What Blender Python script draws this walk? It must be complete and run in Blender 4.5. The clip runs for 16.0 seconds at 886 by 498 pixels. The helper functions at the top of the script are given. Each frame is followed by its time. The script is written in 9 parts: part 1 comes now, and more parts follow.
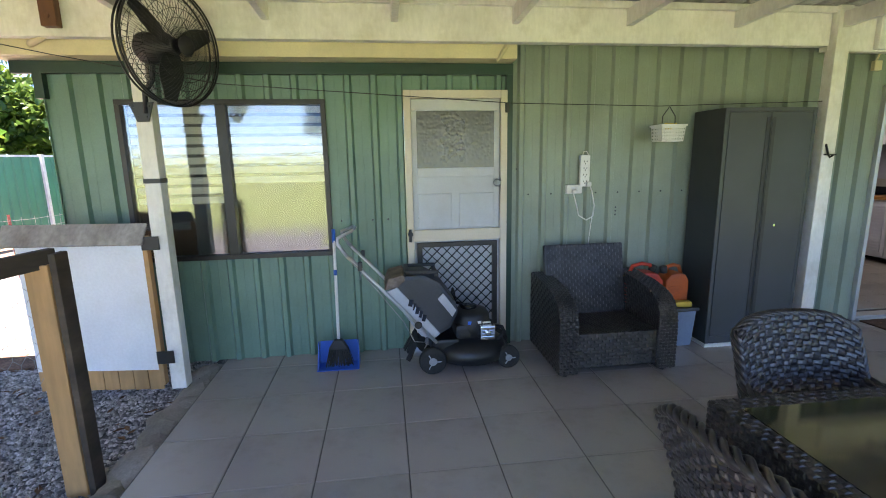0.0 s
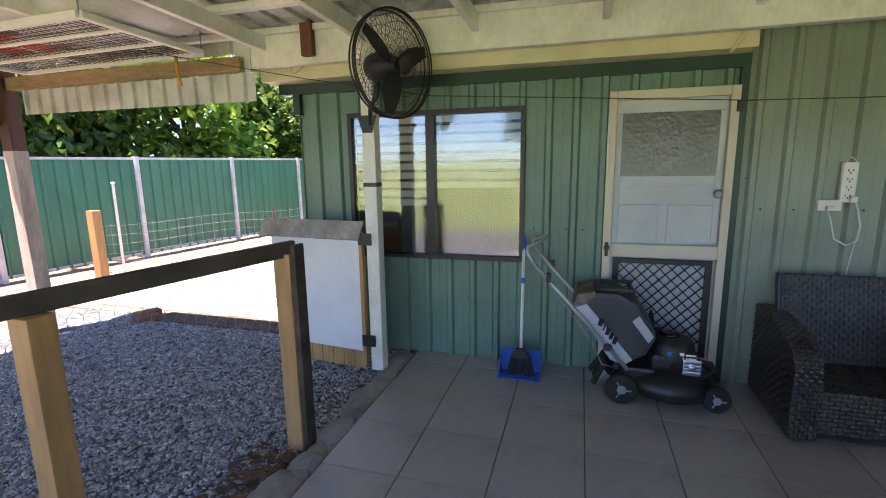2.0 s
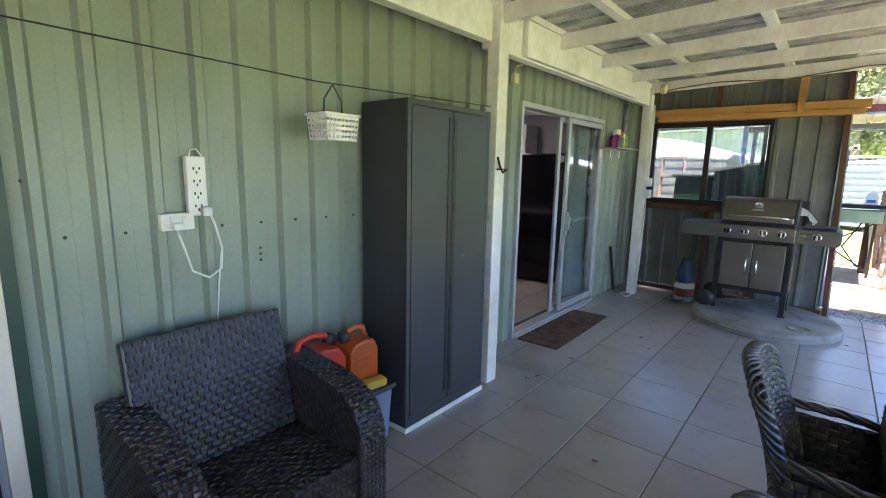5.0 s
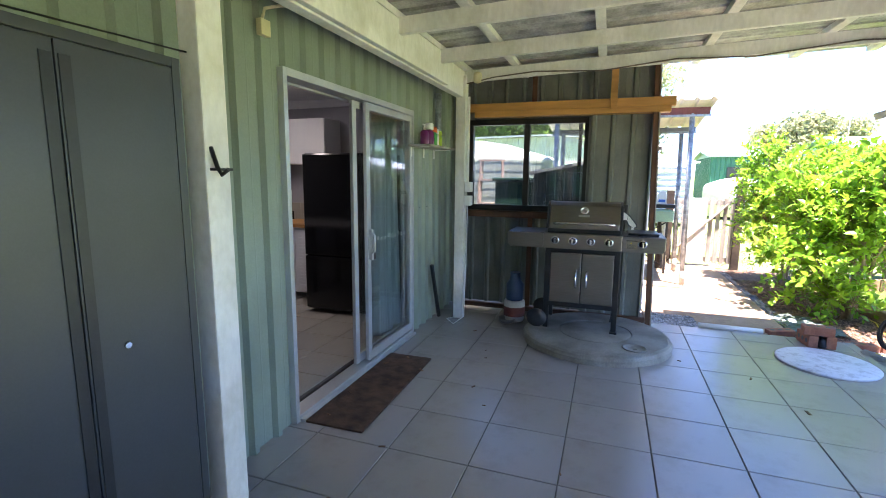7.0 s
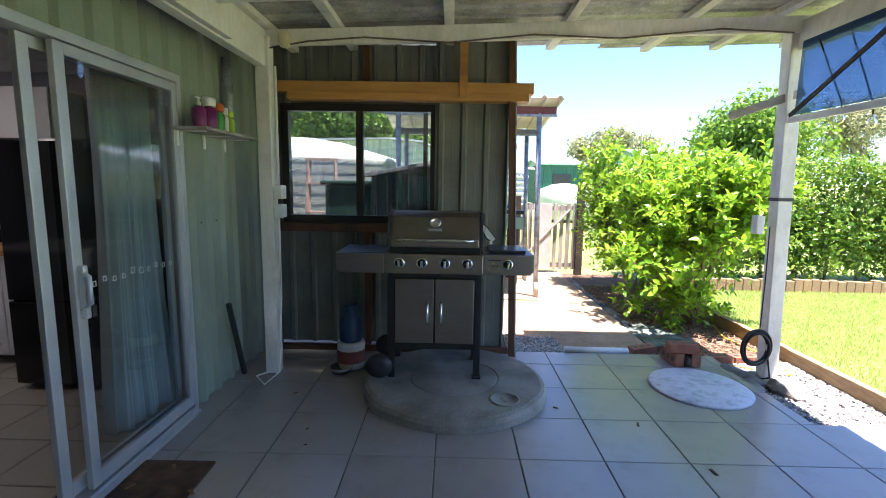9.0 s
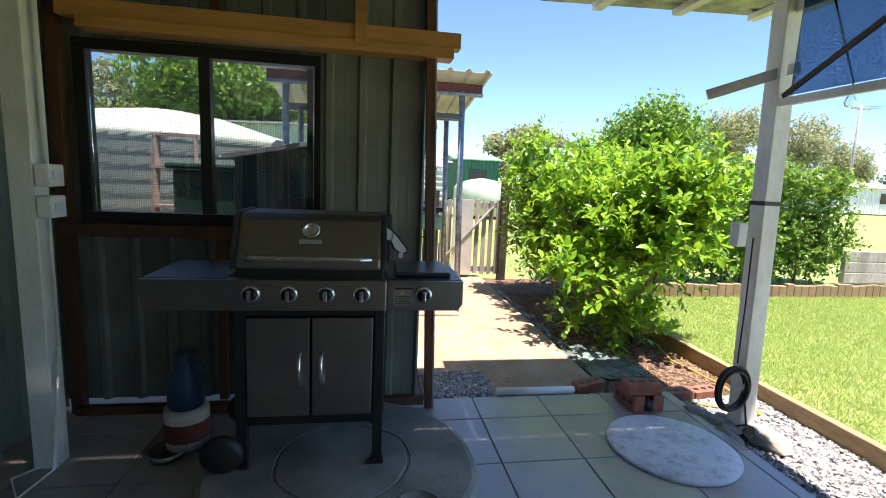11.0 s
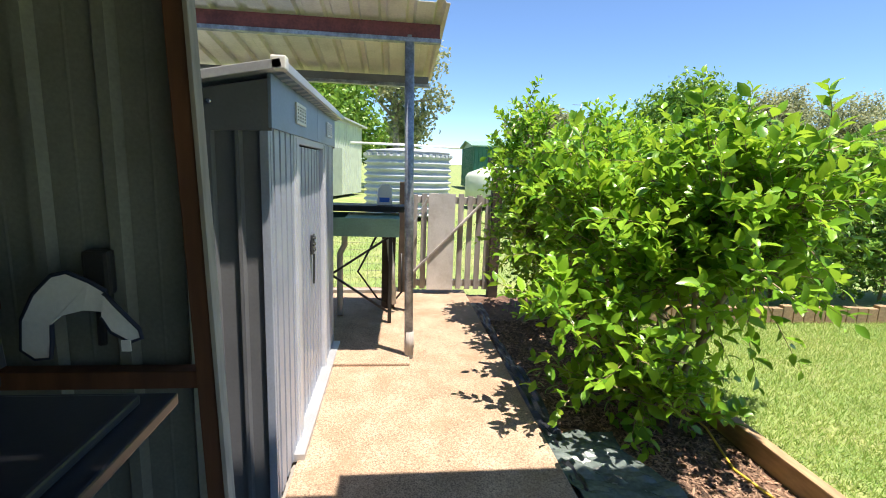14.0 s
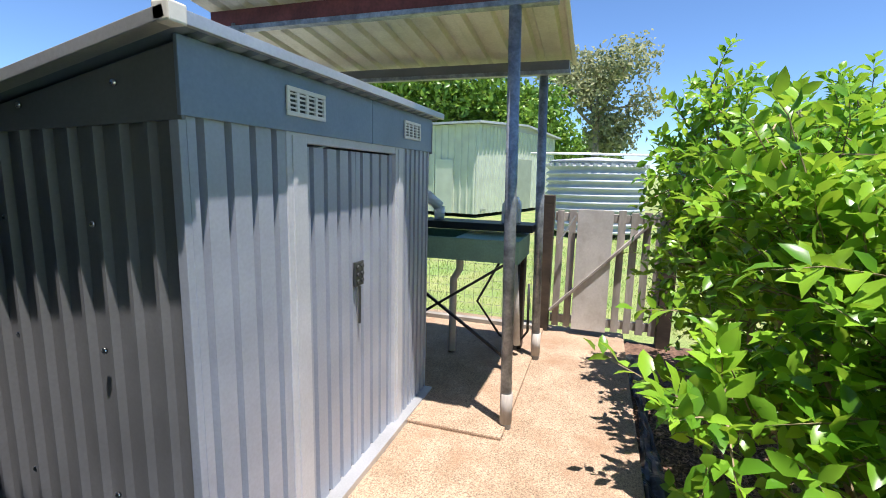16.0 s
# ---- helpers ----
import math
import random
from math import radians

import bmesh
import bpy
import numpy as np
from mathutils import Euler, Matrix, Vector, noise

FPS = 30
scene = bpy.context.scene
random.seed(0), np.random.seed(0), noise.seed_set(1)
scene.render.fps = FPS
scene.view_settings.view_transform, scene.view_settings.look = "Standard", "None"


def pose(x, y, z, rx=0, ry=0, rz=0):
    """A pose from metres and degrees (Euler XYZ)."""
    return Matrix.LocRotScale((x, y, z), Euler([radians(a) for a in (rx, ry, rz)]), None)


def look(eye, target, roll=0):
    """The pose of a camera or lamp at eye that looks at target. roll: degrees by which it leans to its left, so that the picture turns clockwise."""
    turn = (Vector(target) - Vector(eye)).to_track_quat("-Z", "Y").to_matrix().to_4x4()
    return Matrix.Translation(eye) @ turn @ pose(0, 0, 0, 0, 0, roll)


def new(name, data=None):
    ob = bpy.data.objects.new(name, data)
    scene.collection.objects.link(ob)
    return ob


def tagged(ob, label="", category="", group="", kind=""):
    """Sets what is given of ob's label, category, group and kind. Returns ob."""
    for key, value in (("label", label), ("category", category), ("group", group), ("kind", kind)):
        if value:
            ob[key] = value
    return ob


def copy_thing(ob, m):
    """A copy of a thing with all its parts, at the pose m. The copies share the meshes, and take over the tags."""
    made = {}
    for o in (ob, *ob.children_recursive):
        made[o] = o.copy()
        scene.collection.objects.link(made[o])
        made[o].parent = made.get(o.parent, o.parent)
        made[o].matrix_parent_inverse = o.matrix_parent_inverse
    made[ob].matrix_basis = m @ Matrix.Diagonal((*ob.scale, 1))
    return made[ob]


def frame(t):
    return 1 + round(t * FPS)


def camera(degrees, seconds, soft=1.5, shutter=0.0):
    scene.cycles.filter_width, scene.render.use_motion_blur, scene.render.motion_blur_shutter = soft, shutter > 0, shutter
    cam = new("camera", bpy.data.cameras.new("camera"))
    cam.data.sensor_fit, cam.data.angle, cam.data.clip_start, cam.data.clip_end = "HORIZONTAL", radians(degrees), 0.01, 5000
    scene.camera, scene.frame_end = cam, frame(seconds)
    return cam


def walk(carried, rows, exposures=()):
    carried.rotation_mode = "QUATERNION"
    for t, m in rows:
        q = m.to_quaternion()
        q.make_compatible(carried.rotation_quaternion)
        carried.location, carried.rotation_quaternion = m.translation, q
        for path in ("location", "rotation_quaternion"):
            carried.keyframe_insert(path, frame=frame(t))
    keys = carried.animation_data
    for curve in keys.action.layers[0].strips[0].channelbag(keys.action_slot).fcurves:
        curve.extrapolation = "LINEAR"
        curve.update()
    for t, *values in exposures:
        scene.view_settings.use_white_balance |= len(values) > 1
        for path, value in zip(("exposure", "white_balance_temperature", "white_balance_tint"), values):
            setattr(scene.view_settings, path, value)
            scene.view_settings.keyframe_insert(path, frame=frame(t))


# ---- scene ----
cam = camera(86.9, 16.0, 1.0)
METRES, EYE, TILT, LEAN, TURN = 9.1, 1.5, 0.0, 0.0, -5.4
PATH = [
    (0, (0.004, 0.137, 1.538), (0.24, 2.087, 1.16), -1.0),
    (0.5, (-0.028, 0.142, 1.58), (-0.188, 2.098, 1.193), -0.9),
    (1, (-0.017, 0.149, 1.603), (-0.541, 2.039, 1.212), -1.0),
    (1.5, (-0.01, 0.167, 1.589), (-0.71, 1.999, 1.197), -1.1),
    (2, (-0.007, 0.231, 1.573), (-0.562, 2.119, 1.215), -0.8),
    (2.5, (-0.032, 0.429, 1.537), (-0.274, 2.392, 1.234), -0.5),
    (3, (0.041, 0.662, 1.502), (0.153, 2.639, 1.223), -0.2),
    (3.5, (0.216, 0.929, 1.519), (0.712, 2.843, 1.223), 0.0),
    (4, (0.364, 1.172, 1.568), (1.252, 2.936, 1.253), 0.4),
    (4.1, (0.382, 1.235, 1.569), (1.351, 2.955, 1.249), 0.8),
    (4.5, (0.499, 1.486, 1.547), (1.754, 3.011, 1.232), 0.8),
    (5, (0.736, 1.696, 1.524), (2.254, 2.952, 1.181), 1.2),
    (5.2, (0.89, 1.733, 1.505), (2.447, 2.944, 1.173), 0.9),
    (7.3, (2.231, 2.153, 1.5), (4.133, 2.699, 1.204), 0.8),
    (7.5, (2.357, 2.21, 1.487), (4.278, 2.685, 1.2), 0.9),
    (8, (2.65, 2.276, 1.492), (4.605, 2.595, 1.213), 1.0),
    (8.5, (2.972, 2.185, 1.48), (4.944, 2.373, 1.208), 1.0),
    (9, (3.238, 2.158, 1.478), (5.219, 2.193, 1.203), 0.9),
    (9.5, (3.548, 2.169, 1.491), (5.528, 2.098, 1.219), 1.1),
    (9.7, (3.649, 2.157, 1.487), (5.629, 2.056, 1.22), 1.2),
    (11.8, (4.807, 1.771, 1.449), (6.741, 1.372, 1.129), 2.6),
    (12, (4.913, 1.676, 1.473), (6.845, 1.277, 1.142), 2.3),
    (12.5, (5.139, 1.552, 1.481), (7.067, 1.151, 1.132), 2.5),
    (13, (5.424, 1.49, 1.479), (7.359, 1.127, 1.125), 2.5),
    (13.5, (5.67, 1.385, 1.469), (7.617, 1.092, 1.115), 2.2),
    (14, (5.898, 1.145, 1.484), (7.857, 0.933, 1.14), 2.1),
    (14.5, (6.113, 0.959, 1.473), (8.083, 0.862, 1.146), 1.9),
    (15, (6.388, 0.802, 1.486), (8.358, 0.928, 1.167), 1.9),
    (15.5, (6.622, 0.666, 1.469), (8.557, 1.052, 1.147), 1.8),
    (16, (6.836, 0.56, 1.471), (8.711, 1.18, 1.156), 1.3),
]
walk(cam, [(t, look(eye, target, roll)) for t, eye, target, roll in PATH],
     [(0, 2.8, 7000, 28), (1.0, 2.55, 7000, 28), (1.5, 2.2, 7000, 29), (2.5, 2.4, 7000, 29), (3.5, 2.8, 7000, 28), (5.2, 3.15, 6800, 28), (7.5, 2.85, 6600, 27), (8.5, 2.45, 6600, 26), (9.7, 2.1, 6700, 23), (11.8, 1.4, 6900, 18), (13, 1.25, 6900, 17), (14.5, 1.15, 6800, 15), (16, 0.98, 6400, 16)])

# ---------- world, sun, large lights ----------
SUN_DIR = Vector((0.155, 0.18, -1.0)).normalized()
world = bpy.data.worlds.new("sky")
scene.world = world
world.use_nodes = True
wn = world.node_tree.nodes
wl = world.node_tree.links
sky = wn.new("ShaderNodeTexSky")
sky.sky_type = 'NISHITA'
sky.sun_disc = False
sky.sun_elevation = radians(76.3)
sky.sun_rotation = math.atan2(-0.165, -0.18)
sky.altitude = 2500
sky.air_density, sky.dust_density, sky.ozone_density = 1.0, 0.0, 4.0
wn["Background"].inputs[1].default_value = 0.1
clear_air = wn.new("ShaderNodeMix")
clear_air.data_type, clear_air.blend_type = 'RGBA', 'MULTIPLY'
clear_air.inputs[0].default_value = 1.0
clear_air.inputs[7].default_value = (0.84, 1.0, 1.08, 1)
wl.new(sky.outputs[0], clear_air.inputs[6])
wl.new(clear_air.outputs[2], wn["Background"].inputs[0])
sun_data = bpy.data.lights.new("sun", 'SUN')
sun_data.energy, sun_data.angle, sun_data.color = 5.0, radians(0.55), (1.0, 0.95, 0.87)
sun = new("sun", sun_data)
sun.matrix_basis = look((0, 0, 30), Vector((0, 0, 30)) + SUN_DIR)

# ---------- helpers for building ----------


def mat(name, col, rough=0.6, metal=0.0, var=0.15, scale=8.0, grain=60.0, bump=0.1, stretch=(1, 1, 1), col2=None, spec=0.5, island=0.0, objvar=0.0, dirt=None, dirt_amt=0.0, dirt_scale=2.5, coat=0.0, gvar=0.0):
    m = bpy.data.materials.new(name)
    m.use_nodes = True
    nt = m.node_tree
    N, L = nt.nodes, nt.links
    b = N["Principled BSDF"]
    tc = N.new("ShaderNodeTexCoord")
    mp = N.new("ShaderNodeMapping")
    mp.inputs["Scale"].default_value = stretch
    L.new(tc.outputs["Object"], mp.inputs["Vector"])
    big = N.new("ShaderNodeTexNoise")
    big.inputs["Scale"].default_value, big.inputs["Detail"].default_value = scale, 5
    fine = N.new("ShaderNodeTexNoise")
    fine.inputs["Scale"].default_value, fine.inputs["Detail"].default_value = grain, 3
    L.new(mp.outputs[0], big.inputs["Vector"]), L.new(mp.outputs[0], fine.inputs["Vector"])
    c2 = col2 or tuple(c * (1 - 2 * var) for c in col)
    c1 = col if col2 else tuple(min(1, c * (1 + var)) for c in col)
    ramp = N.new("ShaderNodeMapRange")
    ramp.inputs[1].default_value, ramp.inputs[2].default_value = 0.35, 0.65
    L.new(big.outputs[0], ramp.inputs[0])
    mix = N.new("ShaderNodeMix")
    mix.data_type = 'RGBA'
    mix.inputs[6].default_value, mix.inputs[7].default_value = (*c1, 1), (*c2, 1)
    L.new(ramp.outputs[0], mix.inputs[0])
    out = mix.outputs[2]
    g = N.new("ShaderNodeMix")
    g.data_type, g.blend_type = 'RGBA', 'MULTIPLY'
    g.inputs[0].default_value = 1.0
    gr = N.new("ShaderNodeMapRange")
    gr.inputs[1].default_value, gr.inputs[2].default_value = 0.3, 0.7
    gr.inputs[3].default_value, gr.inputs[4].default_value = 1 - var - gvar, 1 + var + gvar
    L.new(fine.outputs[0], gr.inputs[0])
    L.new(out, g.inputs[6]), L.new(gr.outputs[0], g.inputs[7])
    out = g.outputs[2]
    if island or objvar:
        hv = N.new("ShaderNodeHueSaturation")
        if island:
            src = N.new("ShaderNodeNewGeometry").outputs["Random Per Island"]
        else:
            src = N.new("ShaderNodeObjectInfo").outputs["Random"]
        vr = N.new("ShaderNodeMapRange")
        amt = island or objvar
        vr.inputs[3].default_value, vr.inputs[4].default_value = 1 - amt, 1 + amt
        L.new(src, vr.inputs[0]), L.new(vr.outputs[0], hv.inputs["Value"]), L.new(out, hv.inputs["Color"])
        out = hv.outputs[0]
    if dirt:
        dn = N.new("ShaderNodeTexNoise")
        dn.inputs["Scale"].default_value, dn.inputs["Detail"].default_value = dirt_scale, 8
        dn.inputs["Roughness"].default_value = 0.7
        L.new(tc.outputs["Object"], dn.inputs["Vector"])
        dr = N.new("ShaderNodeMapRange")
        dr.inputs[1].default_value, dr.inputs[2].default_value, dr.inputs[4].default_value = 0.48, 0.72, dirt_amt
        L.new(dn.outputs[0], dr.inputs[0])
        dm = N.new("ShaderNodeMix")
        dm.data_type = 'RGBA'
        dm.inputs[7].default_value = (*dirt, 1)
        L.new(dr.outputs[0], dm.inputs[0]), L.new(out, dm.inputs[6])
        out = dm.outputs[2]
    L.new(out, b.inputs["Base Color"])
    rr = N.new("ShaderNodeMapRange")
    rr.inputs[3].default_value, rr.inputs[4].default_value = max(0.03, rough - 0.08), min(1, rough + 0.08)
    L.new(big.outputs[0], rr.inputs[0]), L.new(rr.outputs[0], b.inputs["Roughness"])
    b.inputs["Metallic"].default_value = metal
    b.inputs["Specular IOR Level"].default_value = spec
    b.inputs["Coat Weight"].default_value = coat
    if bump:
        bp = N.new("ShaderNodeBump")
        bp.inputs["Strength"].default_value, bp.inputs["Distance"].default_value = bump, 0.004
        L.new(fine.outputs[0], bp.inputs["Height"]), L.new(bp.outputs[0], b.inputs["Normal"])
    return m


def glass_mat(name, tint=(0.9, 0.95, 0.93), rough=0.0, bump=0.0, bscale=30.0, mirror=1.0):
    m = bpy.data.materials.new(name)
    m.use_nodes = True
    N, L = m.node_tree.nodes, m.node_tree.links
    N.remove(N["Principled BSDF"])
    o = N["Material Output"]
    tr = N.new("ShaderNodeBsdfTransparent" if rough == 0 else "ShaderNodeBsdfRefraction")
    tr.inputs["Color"].default_value = (*tint, 1)
    if rough:
        tr.inputs["Roughness"].default_value, tr.inputs["IOR"].default_value = rough, 1.05
    gl = N.new("ShaderNodeBsdfGlossy")
    gl.inputs["Roughness"].default_value = rough * 0.3
    fr = N.new("ShaderNodeFresnel")
    fr.inputs["IOR"].default_value = 1.5
    mu = N.new("ShaderNodeMath")
    mu.operation, mu.use_clamp = 'MULTIPLY', True
    mu.inputs[1].default_value = 1.6 * mirror
    L.new(fr.outputs[0], mu.inputs[0])
    mx = N.new("ShaderNodeMixShader")
    L.new(mu.outputs[0], mx.inputs[0]), L.new(tr.outputs[0], mx.inputs[1]), L.new(gl.outputs[0], mx.inputs[2])
    L.new(mx.outputs[0], o.inputs[0])
    if bump:
        n = N.new("ShaderNodeTexVoronoi")
        n.inputs["Scale"].default_value = bscale
        tc = N.new("ShaderNodeTexCoord")
        L.new(tc.outputs["Object"], n.inputs["Vector"])
        bp = N.new("ShaderNodeBump")
        bp.inputs["Strength"].default_value, bp.inputs["Distance"].default_value = bump, 0.01
        L.new(n.outputs[0], bp.inputs["Height"])
        L.new(bp.outputs[0], gl.inputs["Normal"]), L.new(bp.outputs[0], tr.inputs["Normal"])
    return m


def mesh_cloth(name, col, cover, scale=400.0, tint=(1, 1, 1), weave=0.0):
    """Woven shade cloth: fine holes let the light through."""
    m = bpy.data.materials.new(name)
    m.use_nodes = True
    N, L = m.node_tree.nodes, m.node_tree.links
    b, o = N["Principled BSDF"], N["Material Output"]
    b.inputs["Roughness"].default_value = 0.8
    tc, nz = N.new("ShaderNodeTexCoord"), N.new("ShaderNodeTexNoise")
    nz.inputs["Scale"].default_value, nz.inputs["Detail"].default_value = scale, 2
    L.new(tc.outputs["Object"], nz.inputs["Vector"])
    mr = N.new("ShaderNodeMapRange")
    mr.inputs[1].default_value, mr.inputs[2].default_value = 0.4, 0.6
    mr.inputs[3].default_value, mr.inputs[4].default_value = cover - 0.2, min(1, cover + 0.2)
    hgt = nz.outputs[0]
    if weave:
        for ax in ('Y', 'Z'):
            wv, ml = N.new("ShaderNodeTexWave"), N.new("ShaderNodeMath")
            wv.bands_direction = ax
            wv.inputs["Scale"].default_value, wv.inputs["Distortion"].default_value = weave, 0.6
            L.new(tc.outputs["Object"], wv.inputs["Vector"])
            ml.operation = 'MULTIPLY_ADD'
            ml.inputs[1].default_value, ml.inputs[2].default_value = 0.28, 0.0
            L.new(wv.outputs["Fac"], ml.inputs[0])
            sm = N.new("ShaderNodeMath")
            sm.operation = 'ADD'
            L.new(hgt, sm.inputs[0]), L.new(ml.outputs[0], sm.inputs[1])
            hgt = sm.outputs[0]
        mr.inputs[1].default_value, mr.inputs[2].default_value = 0.62, 0.95
    L.new(hgt, mr.inputs[0])
    b.inputs["Base Color"].default_value = (*col, 1)
    t, mx, tl, ad = N.new("ShaderNodeBsdfTransparent"), N.new("ShaderNodeMixShader"), N.new("ShaderNodeBsdfTranslucent"), N.new("ShaderNodeMixShader")
    t.inputs["Color"].default_value = (*tint, 1)
    tl.inputs["Color"].default_value = (*col, 1)
    ad.inputs[0].default_value = 0.4
    L.new(b.outputs[0], ad.inputs[1]), L.new(tl.outputs[0], ad.inputs[2])
    L.new(mr.outputs[0], mx.inputs[0]), L.new(t.outputs[0], mx.inputs[1]), L.new(ad.outputs[0], mx.inputs[2])
    L.new(mx.outputs[0], o.inputs[0])
    return m


def leaf_mat(name, col, col2, rough=0.4, trans=0.35):
    m = bpy.data.materials.new(name)
    m.use_nodes = True
    N, L = m.node_tree.nodes, m.node_tree.links
    b, o = N["Principled BSDF"], N["Material Output"]
    b.inputs["Roughness"].default_value = rough
    b.inputs["Specular IOR Level"].default_value = 0.35
    ge = N.new("ShaderNodeNewGeometry")
    mx = N.new("ShaderNodeMix")
    mx.data_type = 'RGBA'
    mx.inputs[6].default_value, mx.inputs[7].default_value = (*col, 1), (*col2, 1)
    L.new(ge.outputs["Random Per Island"], mx.inputs[0])
    L.new(mx.outputs[2], b.inputs["Base Color"])
    t = N.new("ShaderNodeBsdfTranslucent")
    hs = N.new("ShaderNodeHueSaturation")
    hs.inputs["Value"].default_value, hs.inputs["Hue"].default_value = 1.7, 0.475
    L.new(mx.outputs[2], hs.inputs["Color"]), L.new(hs.outputs[0], t.inputs["Color"])
    ms = N.new("ShaderNodeMixShader")
    ms.inputs[0].default_value = trans
    L.new(b.outputs[0], ms.inputs[1]), L.new(t.outputs[0], ms.inputs[2]), L.new(ms.outputs[0], o.inputs[0])
    return m


def bm_new():
    return bmesh.new()


def add_box(bm, x0, x1, y0, y1, z0, z1, bevel=0.0, m=None):
    r = bmesh.ops.create_cube(bm, size=1.0)
    vs = r["verts"]
    for v in vs:
        v.co = Vector((x0 + (v.co.x + 0.5) * (x1 - x0), y0 + (v.co.y + 0.5) * (y1 - y0), z0 + (v.co.z + 0.5) * (z1 - z0)))
    if bevel:
        es = list({e for v in vs for e in v.link_edges})
        r = bmesh.ops.bevel(bm, geom=es, offset=bevel, segments=2, affect='EDGES', profile=0.6)
        vs = list({v for f in r["faces"] for v in f.verts} | {v for v in vs if v.is_valid})
    if m is not None:
        bmesh.ops.transform(bm, matrix=m, verts=vs)
    return vs


def add_bar(bm, a, b, w, h=None, bevel=0.0, roll=0.0):
    """A rectangular bar from a to b."""
    a, b = Vector(a), Vector(b)
    d = b - a
    q = d.to_track_quat('Z', 'Y').to_matrix().to_4x4()
    h = h or w
    return add_box(bm, -w / 2, w / 2, -h / 2, h / 2, 0, d.length, bevel, Matrix.Translation(a) @ q @ Matrix.Rotation(roll, 4, 'Z'))


def add_tube(bm, pts, r, seg=8, closed=False, r1=None):
    """A round tube along a line of points."""
    pts = [Vector(p) for p in pts]
    n = len(pts)
    rings = []
    up = None
    for i, p in enumerate(pts):
        if closed:
            d = pts[(i + 1) % n] - pts[i - 1]
        else:
            d = pts[min(i + 1, n - 1)] - pts[max(i - 1, 0)]
        d.normalize()
        if up is None:
            up = d.orthogonal().normalized()
        else:
            up = (up - d * up.dot(d))
            up = up.normalized() if up.length > 1e-6 else d.orthogonal().normalized()
        s = d.cross(up)
        rad = r if r1 is None else r + (r1 - r) * i / max(1, n - 1)
        rings.append([bm.verts.new(p + (up * math.cos(t) + s * math.sin(t)) * rad) for t in [2 * math.pi * k / seg for k in range(seg)]])
    for i in range(n if closed else n - 1):
        A, B = rings[i], rings[(i + 1) % n]
        for k in range(seg):
            f = bm.faces.new((A[k], A[(k + 1) % seg], B[(k + 1) % seg], B[k]))
            f.smooth = True
    if not closed:
        bm.faces.new(rings[0][::-1]), bm.faces.new(rings[-1])
    return [v for rr in rings for v in rr]


def add_lathe(bm, prof, seg=32, m=None, cap=True):
    """A body turned round z from (radius, z) pairs."""
    rings = []
    for r, z in prof:
        rings.append([bm.verts.new((r * math.cos(2 * math.pi * k / seg), r * math.sin(2 * math.pi * k / seg), z)) for k in range(seg)])
    for A, B in zip(rings, rings[1:]):
        for k in range(seg):
            f = bm.faces.new((A[k], A[(k + 1) % seg], B[(k + 1) % seg], B[k]))
            f.smooth = True
    if cap:
        bm.faces.new(rings[0][::-1]), bm.faces.new(rings[-1])
    vs = [v for r in rings for v in r]
    if m is not None:
        bmesh.ops.transform(bm, matrix=m, verts=vs)
    return vs


def add_prism(bm, pts, d0, d1, m=None, bevel=0.0):
    """A flat outline in x and z pushed along y from d0 to d1."""
    A = [bm.verts.new((x, d0, z)) for x, z in pts]
    B = [bm.verts.new((x, d1, z)) for x, z in pts]
    fs = [bm.faces.new(A), bm.faces.new(B[::-1])]
    n = len(pts)
    for k in range(n):
        fs.append(bm.faces.new((A[k], B[k], B[(k + 1) % n], A[(k + 1) % n])))
    vs = A + B
    bmesh.ops.recalc_face_normals(bm, faces=fs)
    if bevel:
        es = list({e for v in vs for e in v.link_edges})
        r = bmesh.ops.bevel(bm, geom=es, offset=bevel, segments=2, affect='EDGES', profile=0.6)
        vs = list({v for f in r["faces"] for v in f.verts} | {v for v in vs if v.is_valid})
    if m is not None:
        bmesh.ops.transform(bm, matrix=m, verts=vs)
    return vs


def rib_profile(length, pitch, rib, depth, phase=0.0, minor=True):
    """Trapezoid ribs along a run: (along, proud) pairs."""
    out = [(0.0, 0.0)]
    s = phase % pitch
    while s - pitch > -rib:
        s -= pitch
    while s < length:
        for a, p in ((s - rib / 2, 0), (s - rib / 4, depth), (s + rib / 4, depth), (s + rib / 2, 0)):
            if 0 < a < length:
                out.append((a, p))
        if minor:
            for a, p in ((s + pitch / 2 - 0.006, 0), (s + pitch / 2, 0.0012), (s + pitch / 2 + 0.006, 0)):
                if 0 < a < length:
                    out.append((a, p))
        s += pitch
    out.append((length, 0.0))
    return out


def groove_profile(length, pitch, width, depth, phase=0.0):
    """Flat pans parted by narrow square grooves: (along, deep) pairs."""
    out = [(0.0, 0.0)]
    s = phase
    while s + width / 2 < length:
        if s - width / 2 > 0:
            out += [(s - width / 2, 0), (s - width / 2 + 0.004, depth), (s + width / 2 - 0.004, depth), (s + width / 2, 0)]
        s += pitch
    out.append((length, 0.0))
    return out


